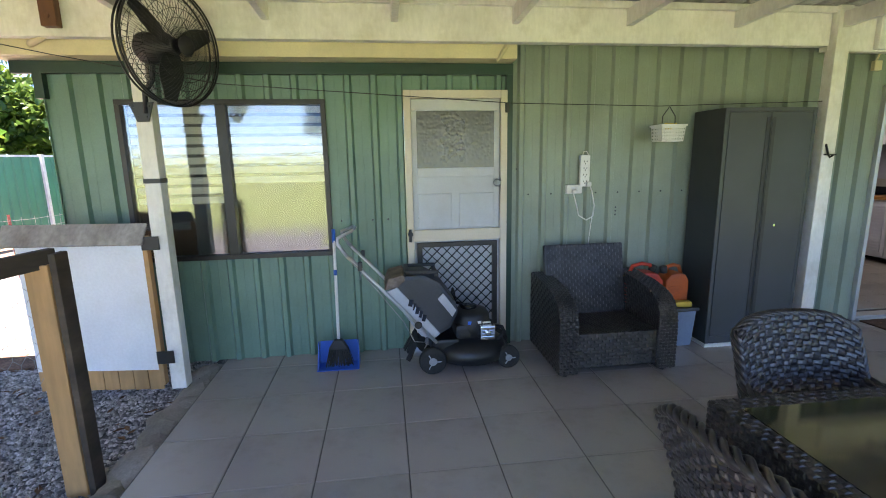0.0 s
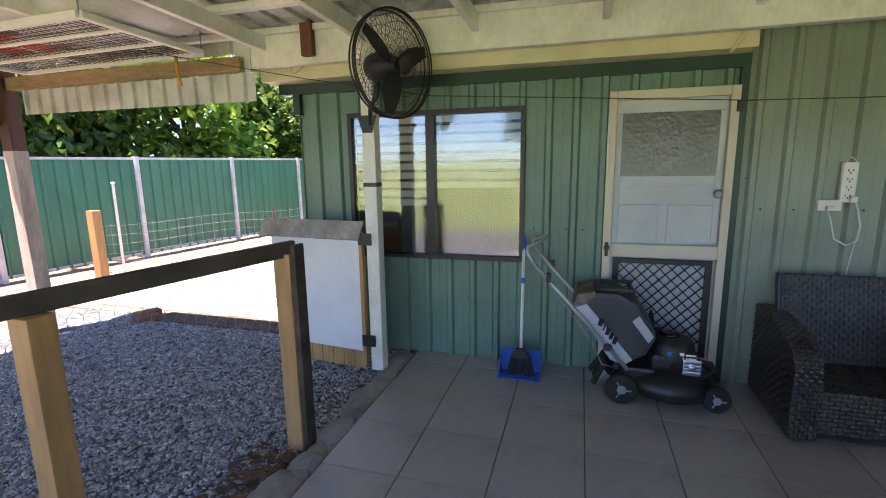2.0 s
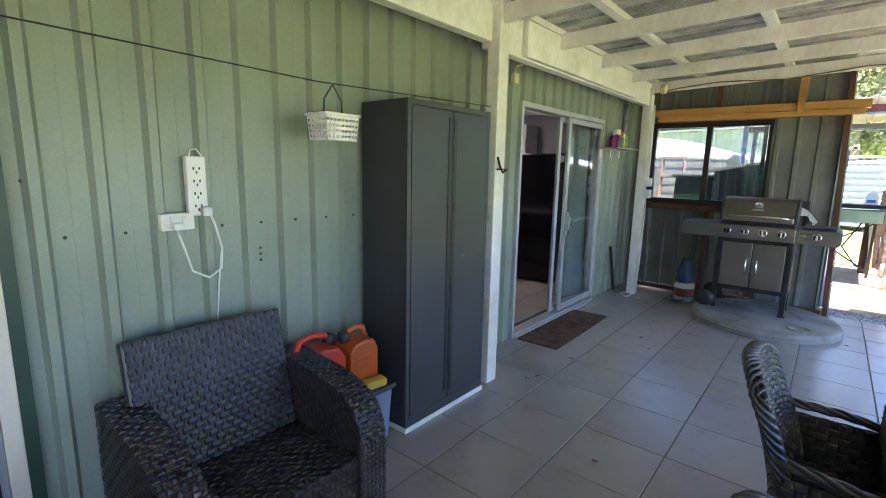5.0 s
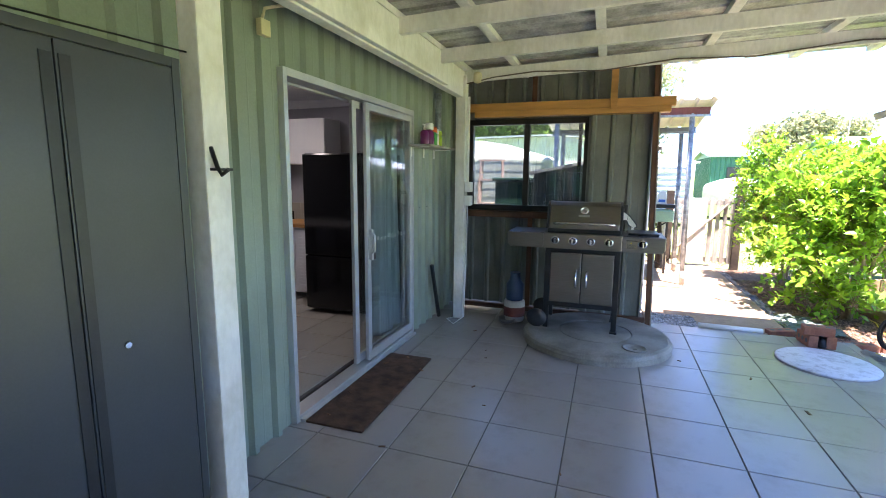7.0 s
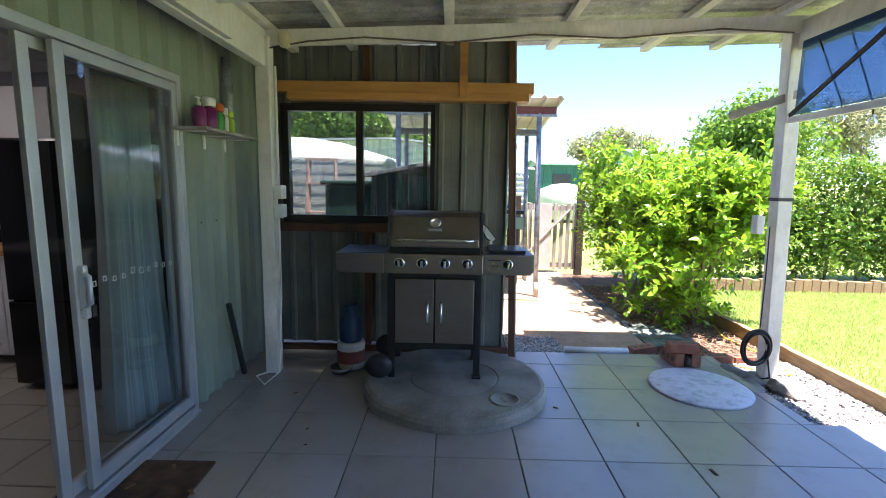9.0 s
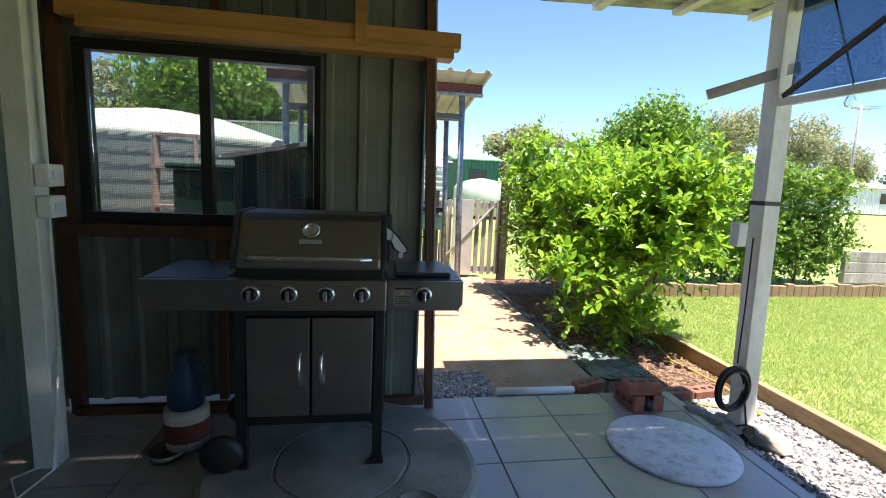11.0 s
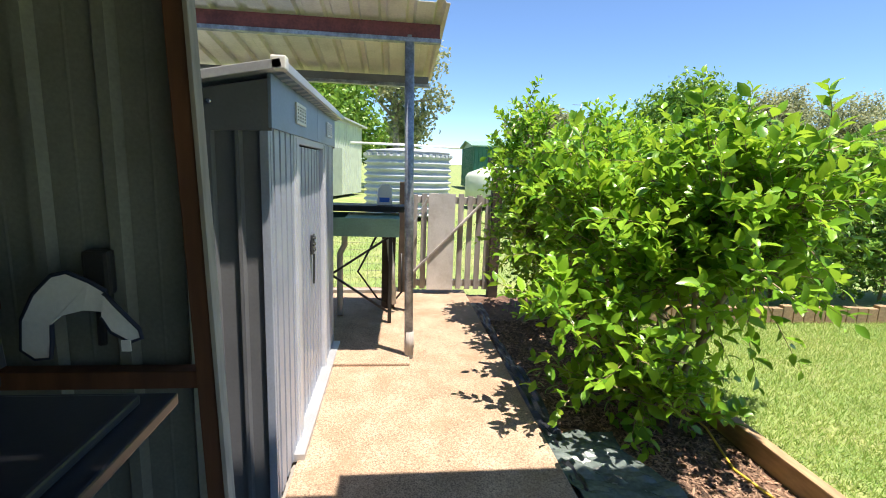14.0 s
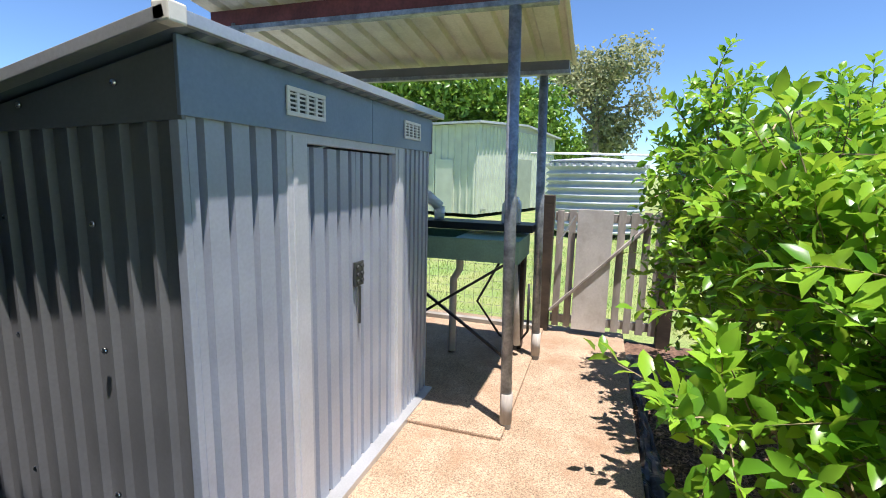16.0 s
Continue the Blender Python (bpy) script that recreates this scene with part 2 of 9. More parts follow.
def add_sheet(bm, prof, height, m, wave_flip=False, thick=0.004):
    """A profiled metal sheet: the run along x, the height along z, ribs proud to -y."""
    sg = 1 if wave_flip else -1
    A = [bm.verts.new(m @ Vector((a, sg * p, 0))) for a, p in prof]
    B = [bm.verts.new(m @ Vector((a, sg * p, height))) for a, p in prof]
    C = [bm.verts.new(m @ Vector((a, sg * p - sg * thick, 0))) for a, p in prof]
    D = [bm.verts.new(m @ Vector((a, sg * p - sg * thick, height))) for a, p in prof]
    fs = []
    for k in range(len(prof) - 1):
        fs.append(bm.faces.new((A[k], A[k + 1], B[k + 1], B[k])))
        fs.append(bm.faces.new((C[k + 1], C[k], D[k], D[k + 1])))
        fs.append(bm.faces.new((A[k], C[k], C[k + 1], A[k + 1])))
        fs.append(bm.faces.new((B[k], B[k + 1], D[k + 1], D[k])))
    fs.append(bm.faces.new((A[0], B[0], D[0], C[0])))
    fs.append(bm.faces.new((A[-1], C[-1], D[-1], B[-1])))
    bmesh.ops.recalc_face_normals(bm, faces=fs)


def wave_profile(length, pitch, depth, n=8):
    k = int(length / pitch * n)
    return [(length * i / k, depth * (0.5 + 0.5 * math.sin(2 * math.pi * i / n))) for i in range(k + 1)]


def thing(name, label, category, m=None, group="", kind=""):
    """An Empty at the base of a thing; its parts hang under it."""
    e = new(name)
    e.empty_display_size = 0.1
    tagged(e, label, category, group, kind)
    if m is not None:
        e.matrix_basis = m
    return e


def part(name, bm, material, parent=None, label="", smooth=None):
    me = bpy.data.meshes.new(name)
    bm.normal_update()
    bm.to_mesh(me)
    bm.free()
    if smooth is not None:
        for p in me.polygons:
            p.use_smooth = smooth
    me.materials.append(material)
    ob = new(name, me)
    if parent is not None:
        ob.parent = parent
    if label:
        tagged(ob, label)
    if name in ("arm_weave", "seat_weave", "back_weave", "arm_panel", "guard"):
        tagged(ob, label, kind="stuff")
    return ob


def solo(name, bm, material, label, category, m=None, group="", kind="", smooth=None):
    ob = part(name, bm, material, None, "", smooth)
    tagged(ob, label, category, group, kind)
    if m is not None:
        ob.matrix_basis = m
    return ob


def box_part(name, dims, material, parent, label="", bevel=0.004):
    bm = bm_new()
    add_box(bm, *dims, bevel)
    return part(name, bm, material, parent, label)


def structure(name, bm, material, label, category):
    return solo(name, bm, material, label, category, kind="structure")


def text_part(name, body, size, material, parent, m, label=""):
    cu = bpy.data.curves.new(name, 'FONT')
    cu.body, cu.size, cu.extrude, cu.align_x, cu.align_y = body, size, 0.0006, 'CENTER', 'CENTER'
    tmp = bpy.data.objects.new(name, cu)
    scene.collection.objects.link(tmp)
    bpy.context.view_layer.update()
    me = bpy.data.meshes.new_from_object(tmp.evaluated_get(bpy.context.evaluated_depsgraph_get()))
    bpy.data.objects.remove(tmp)
    me.materials.clear()
    me.materials.append(material)
    ob = new(name, me)
    ob.parent = parent
    ob.matrix_basis = m
    if label:
        tagged(ob, label)
    return ob

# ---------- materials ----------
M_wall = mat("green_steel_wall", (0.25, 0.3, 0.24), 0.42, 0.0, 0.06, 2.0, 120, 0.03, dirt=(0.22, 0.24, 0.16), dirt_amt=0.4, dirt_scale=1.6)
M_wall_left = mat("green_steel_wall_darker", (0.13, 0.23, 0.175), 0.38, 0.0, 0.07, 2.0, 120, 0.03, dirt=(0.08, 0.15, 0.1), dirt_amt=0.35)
M_dark_green = mat("dark_green_trim", (0.012, 0.045, 0.03), 0.4, 0, 0.1, 3, 100, 0.03)
M_shed_int = mat("grey_green_sheet", (0.17, 0.18, 0.155), 0.5, 0.0, 0.1, 2.5, 90, 0.04, dirt=(0.1, 0.1, 0.08), dirt_amt=0.4)
M_white_timber = mat("white_painted_timber", (0.8, 0.78, 0.72), 0.55, 0, 0.06, 3.0, 40, 0.25, (1, 1, 0.4), dirt=(0.5, 0.46, 0.34), dirt_amt=0.55, dirt_scale=4)
M_cream = mat("cream_painted_steel", (0.66, 0.58, 0.36), 0.45, 0, 0.05, 2.5, 80, 0.03, dirt=(0.4, 0.36, 0.22), dirt_amt=0.35)
M_roof_gal = mat("galvanised_roof_sheet", (0.48, 0.48, 0.46), 0.5, 0.35, 0.18, 6, 50, 0.05, dirt=(0.2, 0.18, 0.13), dirt_amt=0.5)
M_pine = mat("treated_pine", (0.52, 0.29, 0.12), 0.65, 0, 0.14, 5, 30, 0.3, (1, 1, 0.12), dirt=(0.2, 0.12, 0.06), dirt_amt=0.4)
M_pine_red = mat("red_brown_timber", (0.12, 0.048, 0.022), 0.65, 0, 0.2, 5, 30, 0.3, (1, 1, 0.15))
M_beam_pine = mat("honey_pine_beam", (0.5, 0.24, 0.065), 0.5, 0, 0.14, 4, 26, 0.2, (1, 0.12, 1))
M_old_timber = mat("weathered_dark_timber", (0.07, 0.05, 0.035), 0.75, 0, 0.25, 5, 40, 0.5, (0.4, 0.4, 1))
M_grey_timber = mat("weathered_grey_timber", (0.44, 0.41, 0.37), 0.8, 0, 0.2, 5, 40, 0.5, (1, 1, 0.2), col2=(0.27, 0.24, 0.21))
M_paleboard = mat("pale_pink_timber", (0.5, 0.4, 0.33), 0.8, 0, 0.15, 4, 40, 0.4, (1, 1, 0.2))
M_sleeper = mat("garden_sleeper", (0.36, 0.23, 0.12), 0.8, 0, 0.2, 3, 40, 0.6, (0.25, 1, 1), col2=(0.26, 0.18, 0.1))
M_tile = mat("stone_grey_floor_tile", (0.37, 0.34, 0.32), 0.24, 0, 0.035, 1.3, 220, 0.02, spec=1.0, objvar=0.05, dirt=(0.15, 0.13, 0.11), dirt_amt=0.4, dirt_scale=2.2)
M_grout = mat("dark_grout", (0.1, 0.092, 0.085), 0.9, 0, 0.2, 5, 80, 0.3)
M_concrete = mat("grey_concrete", (0.3, 0.28, 0.245), 0.85, 0, 0.14, 3, 90, 0.4, dirt=(0.12, 0.105, 0.085), dirt_amt=0.6, dirt_scale=3.5)
M_path = mat("tan_concrete_path", (0.38, 0.275, 0.19), 0.92, 0, 0.2, 4, 130, 0.5, dirt=(0.26, 0.155, 0.09), dirt_amt=0.85, dirt_scale=2.6, gvar=0.35, col2=(0.29, 0.205, 0.135))
M_gravel_base = mat("dark_gravel_bed", (0.16, 0.165, 0.17), 0.9, 0, 0.35, 14, 70, 1.0, gvar=0.3)
M_stone = mat("grey_blue_pebbles", (0.4, 0.395, 0.39), 0.6, 0, 0.2, 20, 80, 0.1, island=0.6)
M_soil = mat("red_brown_mulch_soil", (0.17, 0.1, 0.065), 0.95, 0, 0.3, 9, 60, 1.0, col2=(0.1, 0.055, 0.035), gvar=0.3)
M_redsoil = mat("red_soil", (0.33, 0.2, 0.13), 0.95, 0, 0.15, 4, 60, 0.8, gvar=0.1, dirt=(0.3, 0.27, 0.22), dirt_amt=0.5)
M_paver = mat("pale_concrete_pavers", (0.38, 0.35, 0.32), 0.9, 0, 0.1, 4, 90, 0.4, island=0.12)
M_lawn = mat("lawn_ground", (0.15, 0.235, 0.06), 0.95, 0, 0.22, 1.5, 90, 1.0, col2=(0.25, 0.27, 0.1), gvar=0.25)
M_black = mat("black_powder_coat", (0.014, 0.015, 0.016), 0.4, 0, 0.15, 8, 120, 0.05)
M_blackplastic = mat("black_plastic", (0.02, 0.02, 0.021), 0.5, 0, 0.15, 8, 120, 0.08)
M_rubber = mat("black_rubber", (0.022, 0.022, 0.022), 0.8, 0, 0.2, 8, 120, 0.15)
M_wicker = mat("dark_grey_synthetic_wicker", (0.033, 0.029, 0.028), 0.34, 0, 0.25, 14, 90, 0.1, objvar=0.2, spec=0.7)
M_wicker_gray = mat("slate_wicker_back", (0.03, 0.029, 0.031), 0.36, 0, 0.2, 14, 90, 0.1, spec=0.6)
M_charcoal = mat("charcoal_metal_cabinet", (0.042, 0.047, 0.05), 0.36, 0, 0.06, 3, 160, 0.05)
M_steel = mat("brushed_stainless_steel", (0.27, 0.255, 0.235), 0.34, 1.0, 0.07, 3, 180, 0.04, (0.08, 1, 1), dirt=(0.25, 0.21, 0.17), dirt_amt=0.35)
M_chrome = mat("chrome", (0.75, 0.75, 0.75), 0.12, 1.0, 0.03, 5, 50, 0)
M_alu = mat("silver_aluminium", (0.55, 0.56, 0.57), 0.4, 0.6, 0.05, 3, 100, 0.03)
M_alu_brown = mat("bronze_aluminium", (0.02, 0.016, 0.013), 0.4, 0.0, 0.1, 4, 100, 0.03)
M_gal = mat("galvanised_pipe", (0.3, 0.33, 0.36), 0.5, 0.5, 0.2, 12, 60, 0.1)
M_white = mat("white_plastic", (0.78, 0.77, 0.73), 0.45, 0, 0.04, 4, 80, 0.02)
M_white_panel = mat("white_painted_board", (0.8, 0.82, 0.84), 0.6, 0, 0.04, 2, 60, 0.1, dirt=(0.6, 0.58, 0.52), dirt_amt=0.3)
M_greywhite = mat("old_white_sheet", (0.6, 0.58, 0.55), 0.5, 0, 0.06, 2, 60, 0.05, dirt=(0.38, 0.33, 0.27), dirt_amt=0.6, dirt_scale=4)
M_door = mat("pale_grey_painted_door", (0.52, 0.54, 0.56), 0.5, 0, 0.04, 2, 80, 0.04, dirt=(0.4, 0.38, 0.35), dirt_amt=0.4, dirt_scale=5)
M_doorframe = mat("cream_aluminium_frame", (0.62, 0.55, 0.44), 0.45, 0, 0.04, 2, 80, 0.03)
M_red = mat("red_fuel_plastic", (0.6, 0.045, 0.02), 0.4, 0, 0.08, 5, 90, 0.05)
M_orange = mat("orange_fuel_plastic", (0.55, 0.1, 0.015), 0.4, 0, 0.08, 5, 90, 0.05)
M_blue = mat("blue_plastic", (0.02, 0.13, 0.52), 0.4, 0, 0.06, 5, 80, 0.04)
M_yellow = mat("yellow_plastic", (0.65, 0.47, 0.06), 0.5, 0, 0.06, 5, 80, 0.05)
M_brick = mat("red_clay_brick", (0.34, 0.14, 0.085), 0.9, 0, 0.16, 10, 90, 0.5, objvar=0.18, col2=(0.22, 0.085, 0.055))
M_mat = mat("brown_coir_mat", (0.085, 0.045, 0.025), 0.98, 0, 0.25, 10, 160, 1.0)
M_bark = mat("tree_bark", (0.2, 0.155, 0.115), 0.9, 0, 0.25, 6, 30, 0.8, (1, 1, 0.2))
M_stem = mat("green_brown_stem", (0.3, 0.23, 0.14), 0.85, 0, 0.2, 8, 40, 0.4)
M_fence = mat("green_fence_steel", (0.025, 0.16, 0.105), 0.42, 0, 0.06, 2, 80, 0.03)
M_shed_blue = mat("blue_grey_steel", (0.21, 0.27, 0.36), 0.4, 0.15, 0.05, 3, 80, 0.03)
# mid-grey sheet, darkened in its base colour to stand for shade
M_shed_dark = mat("shade_toned_shed_steel", (0.16, 0.165, 0.172), 0.36, 0.0, 0.06, 3, 80, 0.03, dirt=(0.09, 0.09, 0.09), dirt_amt=0.3)
M_enamel = mat("dark_blue_black_enamel", (0.028, 0.03, 0.036), 0.34, 0, 0.08, 4, 90, 0.04)
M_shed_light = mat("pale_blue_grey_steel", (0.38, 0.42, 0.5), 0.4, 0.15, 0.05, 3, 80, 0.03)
M_carport = mat("cream_carport_sheet", (0.68, 0.64, 0.54), 0.55, 0, 0.07, 2, 60, 0.03, dirt=(0.36, 0.3, 0.2), dirt_amt=0.5)
M_redox = mat("red_oxide_steel", (0.16, 0.04, 0.032), 0.6, 0.0, 0.2, 6, 60, 0.15)
M_trough = mat("green_painted_trough", (0.2, 0.37, 0.27), 0.5, 0, 0.08, 4, 60, 0.05)
M_tankgreen = mat("dull_green_tank", (0.48, 0.52, 0.43), 0.55, 0, 0.06, 2, 60, 0.05)
M_tankwhite = mat("pale_grey_corrugated_tank", (0.42, 0.45, 0.48), 0.45, 0.0, 0.05, 2, 60, 0.03)
M_palegreen = mat("pale_green_steel", (0.5, 0.56, 0.46), 0.5, 0, 0.05, 2, 60, 0.03)
M_wire = mat("dull_wire", (0.35, 0.35, 0.34), 0.5, 0.6, 0.1, 10, 60, 0)
M_cable = mat("black_cable", (0.012, 0.012, 0.012), 0.5, 0, 0.1, 10, 60, 0)
M_brass = mat("orange_strap", (0.6, 0.3, 0.04), 0.6, 0, 0.1, 10, 60, 0)
M_kwall = mat("kitchen_wall_paint", (0.36, 0.36, 0.41), 0.7, 0, 0.02, 2, 60, 0.02)
M_kwhite = mat("white_cabinet_laminate", (0.72, 0.72, 0.74), 0.4, 0, 0.02, 2, 60, 0.02)
M_ktile = mat("cream_kitchen_tile", (0.34, 0.32, 0.28), 0.35, 0, 0.05, 2, 60, 0.02, objvar=0.03)
M_curtain = mat("pale_blue_curtain", (0.72, 0.8, 0.8), 0.85, 0, 0.04, 3, 120, 0.2)
M_screen_black = mat("gloss_black", (0.008, 0.008, 0.009), 0.12, 0, 0.05, 3, 60, 0)
M_film = mat("grey_plastic_film", (0.12, 0.15, 0.14), 0.25, 0, 0.2, 6, 40, 0.4)
M_pink = mat("purple_plastic", (0.17, 0.015, 0.12), 0.4, 0, 0.1, 5, 60, 0)
M_neon = mat("lime_plastic", (0.35, 0.5, 0.03), 0.4, 0, 0.1, 5, 60, 0)
M_leafdry = mat("dry_leaf_litter", (0.16, 0.085, 0.04), 0.9, 0, 0.2, 20, 60, 0.2, island=0.45)
M_bluetrim = mat("navy_cotton_trim", (0.02, 0.025, 0.045), 0.85, 0, 0.1, 10, 200, 0.2)
M_glass = glass_mat("clear_glass", (0.93, 0.96, 0.95))
M_glass_dark = glass_mat("tinted_glass", (0.74, 0.78, 0.78), mirror=1.0)
M_glass_table = mat("dark_table_glass", (0.012, 0.018, 0.018), 0.04, 0, 0.05, 2, 40, 0, spec=1.0)
M_pebbleglass = mat("hammered_obscure_glass", (0.07, 0.065, 0.055), 0.28, 0, 0.05, 2, 40, 0, spec=1.0)
nt = M_pebbleglass.node_tree
vor, bmp, tcx = nt.nodes.new("ShaderNodeTexVoronoi"), nt.nodes.new("ShaderNodeBump"), nt.nodes.new("ShaderNodeTexCoord")
vor.feature = 'SMOOTH_F1'
vor.inputs["Scale"].default_value = 42
bmp.inputs["Strength"].default_value, bmp.inputs["Distance"].default_value = 0.22, 0.012
nt.links.new(tcx.outputs["Object"], vor.inputs["Vector"]), nt.links.new(vor.outputs[0], bmp.inputs["Height"])
nt.links.new(bmp.outputs[0], nt.nodes["Principled BSDF"].inputs["Normal"])
M_rippled = glass_mat("rippled_window_glass", (0.9, 0.92, 0.92), mirror=1.0)
nt = M_rippled.node_tree
nz, bmp, tcx = nt.nodes.new("ShaderNodeTexNoise"), nt.nodes.new("ShaderNodeBump"), nt.nodes.new("ShaderNodeTexCoord")
nz.inputs["Scale"].default_value, nz.inputs["Detail"].default_value = 26, 3
bmp.inputs["Strength"].default_value, bmp.inputs["Distance"].default_value = 0.12, 0.006
gl = next(n for n in nt.nodes if n.type == 'BSDF_GLOSSY')
gl.inputs["Roughness"].default_value = 0.06
gl.inputs["Color"].default_value = (0.85, 0.85, 0.85, 1)
nt.links.new(tcx.outputs["Object"], nz.inputs["Vector"]), nt.links.new(nz.outputs[0], bmp.inputs["Height"]), nt.links.new(bmp.outputs[0], gl.inputs["Normal"])
mx = next(n for n in nt.nodes if n.type == 'MIX_SHADER')
nt.links.remove(mx.inputs[0].links[0])
mx.inputs[0].default_value = 0.14
M_slat = mat("cream_blind_slat", (0.78, 0.76, 0.68), 0.5, 0, 0.04, 4, 80, 0.02)
M_cloth = mesh_cloth("blue_shade_cloth", (0.03, 0.085, 0.18), 0.8, 220, (0.4, 0.55, 0.75))
M_scrim = mesh_cloth("dark_shade_cloth", (0.03, 0.035, 0.035), 0.34, 300, (0.92, 0.95, 1.0), 30.0)
M_leaf = leaf_mat("bright_citrus_leaf", (0.075, 0.215, 0.016), (0.26, 0.47, 0.038), 0.3, 0.34)
M_leaf2 = leaf_mat("hedge_leaf", (0.055, 0.15, 0.02), (0.19, 0.34, 0.045), 0.35, 0.3)
M_leaf3 = leaf_mat("dark_tree_leaf", (0.03, 0.085, 0.016), (0.1, 0.18, 0.03))
M_leaf4 = leaf_mat("gum_tree_leaf", (0.17, 0.21, 0.1), (0.32, 0.34, 0.19), 0.6)
M_grass = leaf_mat("grass_blade", (0.16, 0.3, 0.055), (0.37, 0.44, 0.15), 0.6)
# glow for the light fitting added in the kitchen
M_lamp = bpy.data.materials.new("kitchen_fill_glow")
M_lamp.use_nodes = True
M_lamp.node_tree.nodes["Principled BSDF"].inputs["Emission Color"].default_value = (1, 0.97, 0.9, 1)
M_lamp.node_tree.nodes["Principled BSDF"].inputs["Emission Strength"].default_value = 2.5

# ---------- ground ----------
W = 3.82            # face of the house wall
TILE, TX0, TY0 = 0.462, -0.855, 2.689
bm = bm_new()
bmesh.ops.create_grid(bm, x_segments=60, y_segments=60, size=400)
for v in bm.verts:
    v.co.z = -0.14
    r = math.hypot(v.co.x, v.co.y)
    if r > 60:
        v.co.z += (r - 60) * 0.012
structure("ground", bm, M_lawn, "mown green lawn running off to the horizon", "ground")


def slab(name, x0, x1, y0, y1, z0, z1, m, label, category, bevel=0.0):
    b = bm_new()
    add_box(b, x0, x1, y0, y1, z0, z1, bevel)
    return structure(name, b, m, label, category)


floor = slab("floor", -1.3, 7.29, -0.17, 3.86, -0.2, -0.006, M_grout, "grey tiled verandah floor on a concrete slab", "floor")
slab("ground_gravel_west", -5.6, -1.303, -4, 4.2, -0.2, -0.075, M_gravel_base, "bed of loose grey-blue gravel beside the verandah", "gravel")
slab("ground_pavers_west", -9.4, -2.32, 4.203, 12, -0.2, -0.07, M_redsoil, "sunlit bare yard with pale worn paving", "ground")
slab("ground_soil_west", -9.4, -5.603, -6, 4.2, -0.2, -0.085, M_redsoil, "bare sunlit dirt along the green fence", "ground")
slab("path", 7.42, 11.6, 0.25, 1.62, -0.2, -0.035, M_path, "worn tan concrete path stained with red dirt", "path", 0.01)
slab("path_shed_pad", 9.3, 11.6, 1.0, 3.4, -0.2, -0.012, M_path, "concrete pad under the wash trough", "path", 0.01)
slab("ground_soil_bed", 7.3, 11.5, -0.95, 0.247, -0.2, -0.075, M_soil, "shaded mulch garden bed under the citrus bush", "soil")
slab("ground_gravel_post", 6.08, 7.3, -0.95, -0.15, -0.195, -0.07, M_gravel_base, "narrow gravel strip at the verandah post", "gravel")
slab("ground_gravel_path", 7.293, 7.418, 0.25, 1.7, -0.195, -0.065, M_gravel_base, "narrow gravel strip by the path", "gravel")
slab("ground_yard_north", 7.4, 11.3, 1.623, 9, -0.2, -0.06, M_concrete, "bare yard ground behind the shed", "ground")

# ---------- house walls ----------
STEEL_PITCH = 0.19


def wall_panel(bm, x0, x1, z0, z1, y=W, phase=0.137):
    add_sheet(bm, rib_profile(x1 - x0, STEEL_PITCH, 0.064, 0.03, phase - x0), z1 - z0, Matrix.Translation((x0, y, z0)))


WX0, WX1, WZ0, WZ1 = -1.853, -0.41, 0.815, 1.985
DX0, DX1, DZ1 = 0.165, 0.962, 2.047
SX0, SX1, SZ1 = 4.257, 6.083, 2.088
bm = bm_new()
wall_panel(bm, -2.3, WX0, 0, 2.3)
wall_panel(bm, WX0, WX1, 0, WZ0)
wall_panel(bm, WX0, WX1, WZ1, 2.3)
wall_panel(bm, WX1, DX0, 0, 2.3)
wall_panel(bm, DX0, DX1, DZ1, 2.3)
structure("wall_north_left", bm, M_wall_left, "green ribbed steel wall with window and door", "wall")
bm = bm_new()
wall_panel(bm, 1.0, SX0, 0, 2.9, W, 0.13)
wall_panel(bm, SX0, SX1, SZ1, 2.9, W, 0.13)
wall_panel(bm, SX1, 7.36, 0, 2.9, W, 0.13)
structure("wall_north_right", bm, M_wall, "faded green ribbed steel wall of the house", "wall")
bm = bm_new()
for x0, x1, z0, z1 in ((-2.28, WX0, 0, 2.3), (WX0, WX1, 0, WZ0), (WX0, WX1, WZ1, 2.3), (WX1, DX0, 0, 2.3), (DX0, DX1, DZ1, 2.3), (DX1, SX0, 0, 2.9), (SX0, SX1, SZ1, 2.9), (SX1, 7.36, 0, 2.9)):
    add_box(bm, x0, x1, W + 0.006, W + 0.1, z0, z1)
structure("wall_north_lining", bm, M_kwall, "painted inner lining of the house wall", "wall")
bm = bm_new()
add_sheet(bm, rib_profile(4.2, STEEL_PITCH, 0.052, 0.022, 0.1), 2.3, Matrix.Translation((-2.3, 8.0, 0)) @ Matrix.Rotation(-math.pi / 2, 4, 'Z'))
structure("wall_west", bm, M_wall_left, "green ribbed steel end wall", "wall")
bm = bm_new()
add_box(bm, 0.955, 1.003, W - 0.045, W + 0.004, 0, 2.16)
add_box(bm, -2.46, 1.003, W - 0.05, W + 0.004, 2.155, 2.235)
add_box(bm, -2.33, -2.27, W - 0.05, W + 0.004, 1.99, 2.155)
structure("trim_dark_green", bm, M_dark_green, "dark green flashing round the steel wall", "trim")
bm = bm_new()
add_box(bm, -2.5, 0.985, 3.6, 3.66, 2.236, 2.352, 0.006)
add_box(bm, -2.5, 0.985, 3.66, 3.815, 2.236, 2.252)
structure("trim_cream_gutter", bm, M_cream, "cream steel fascia and gutter above the wall", "trim")
bm = bm_new()
add_box(bm, -2.5, 1.0, 3.62, 8.2, 2.36, 2.42)
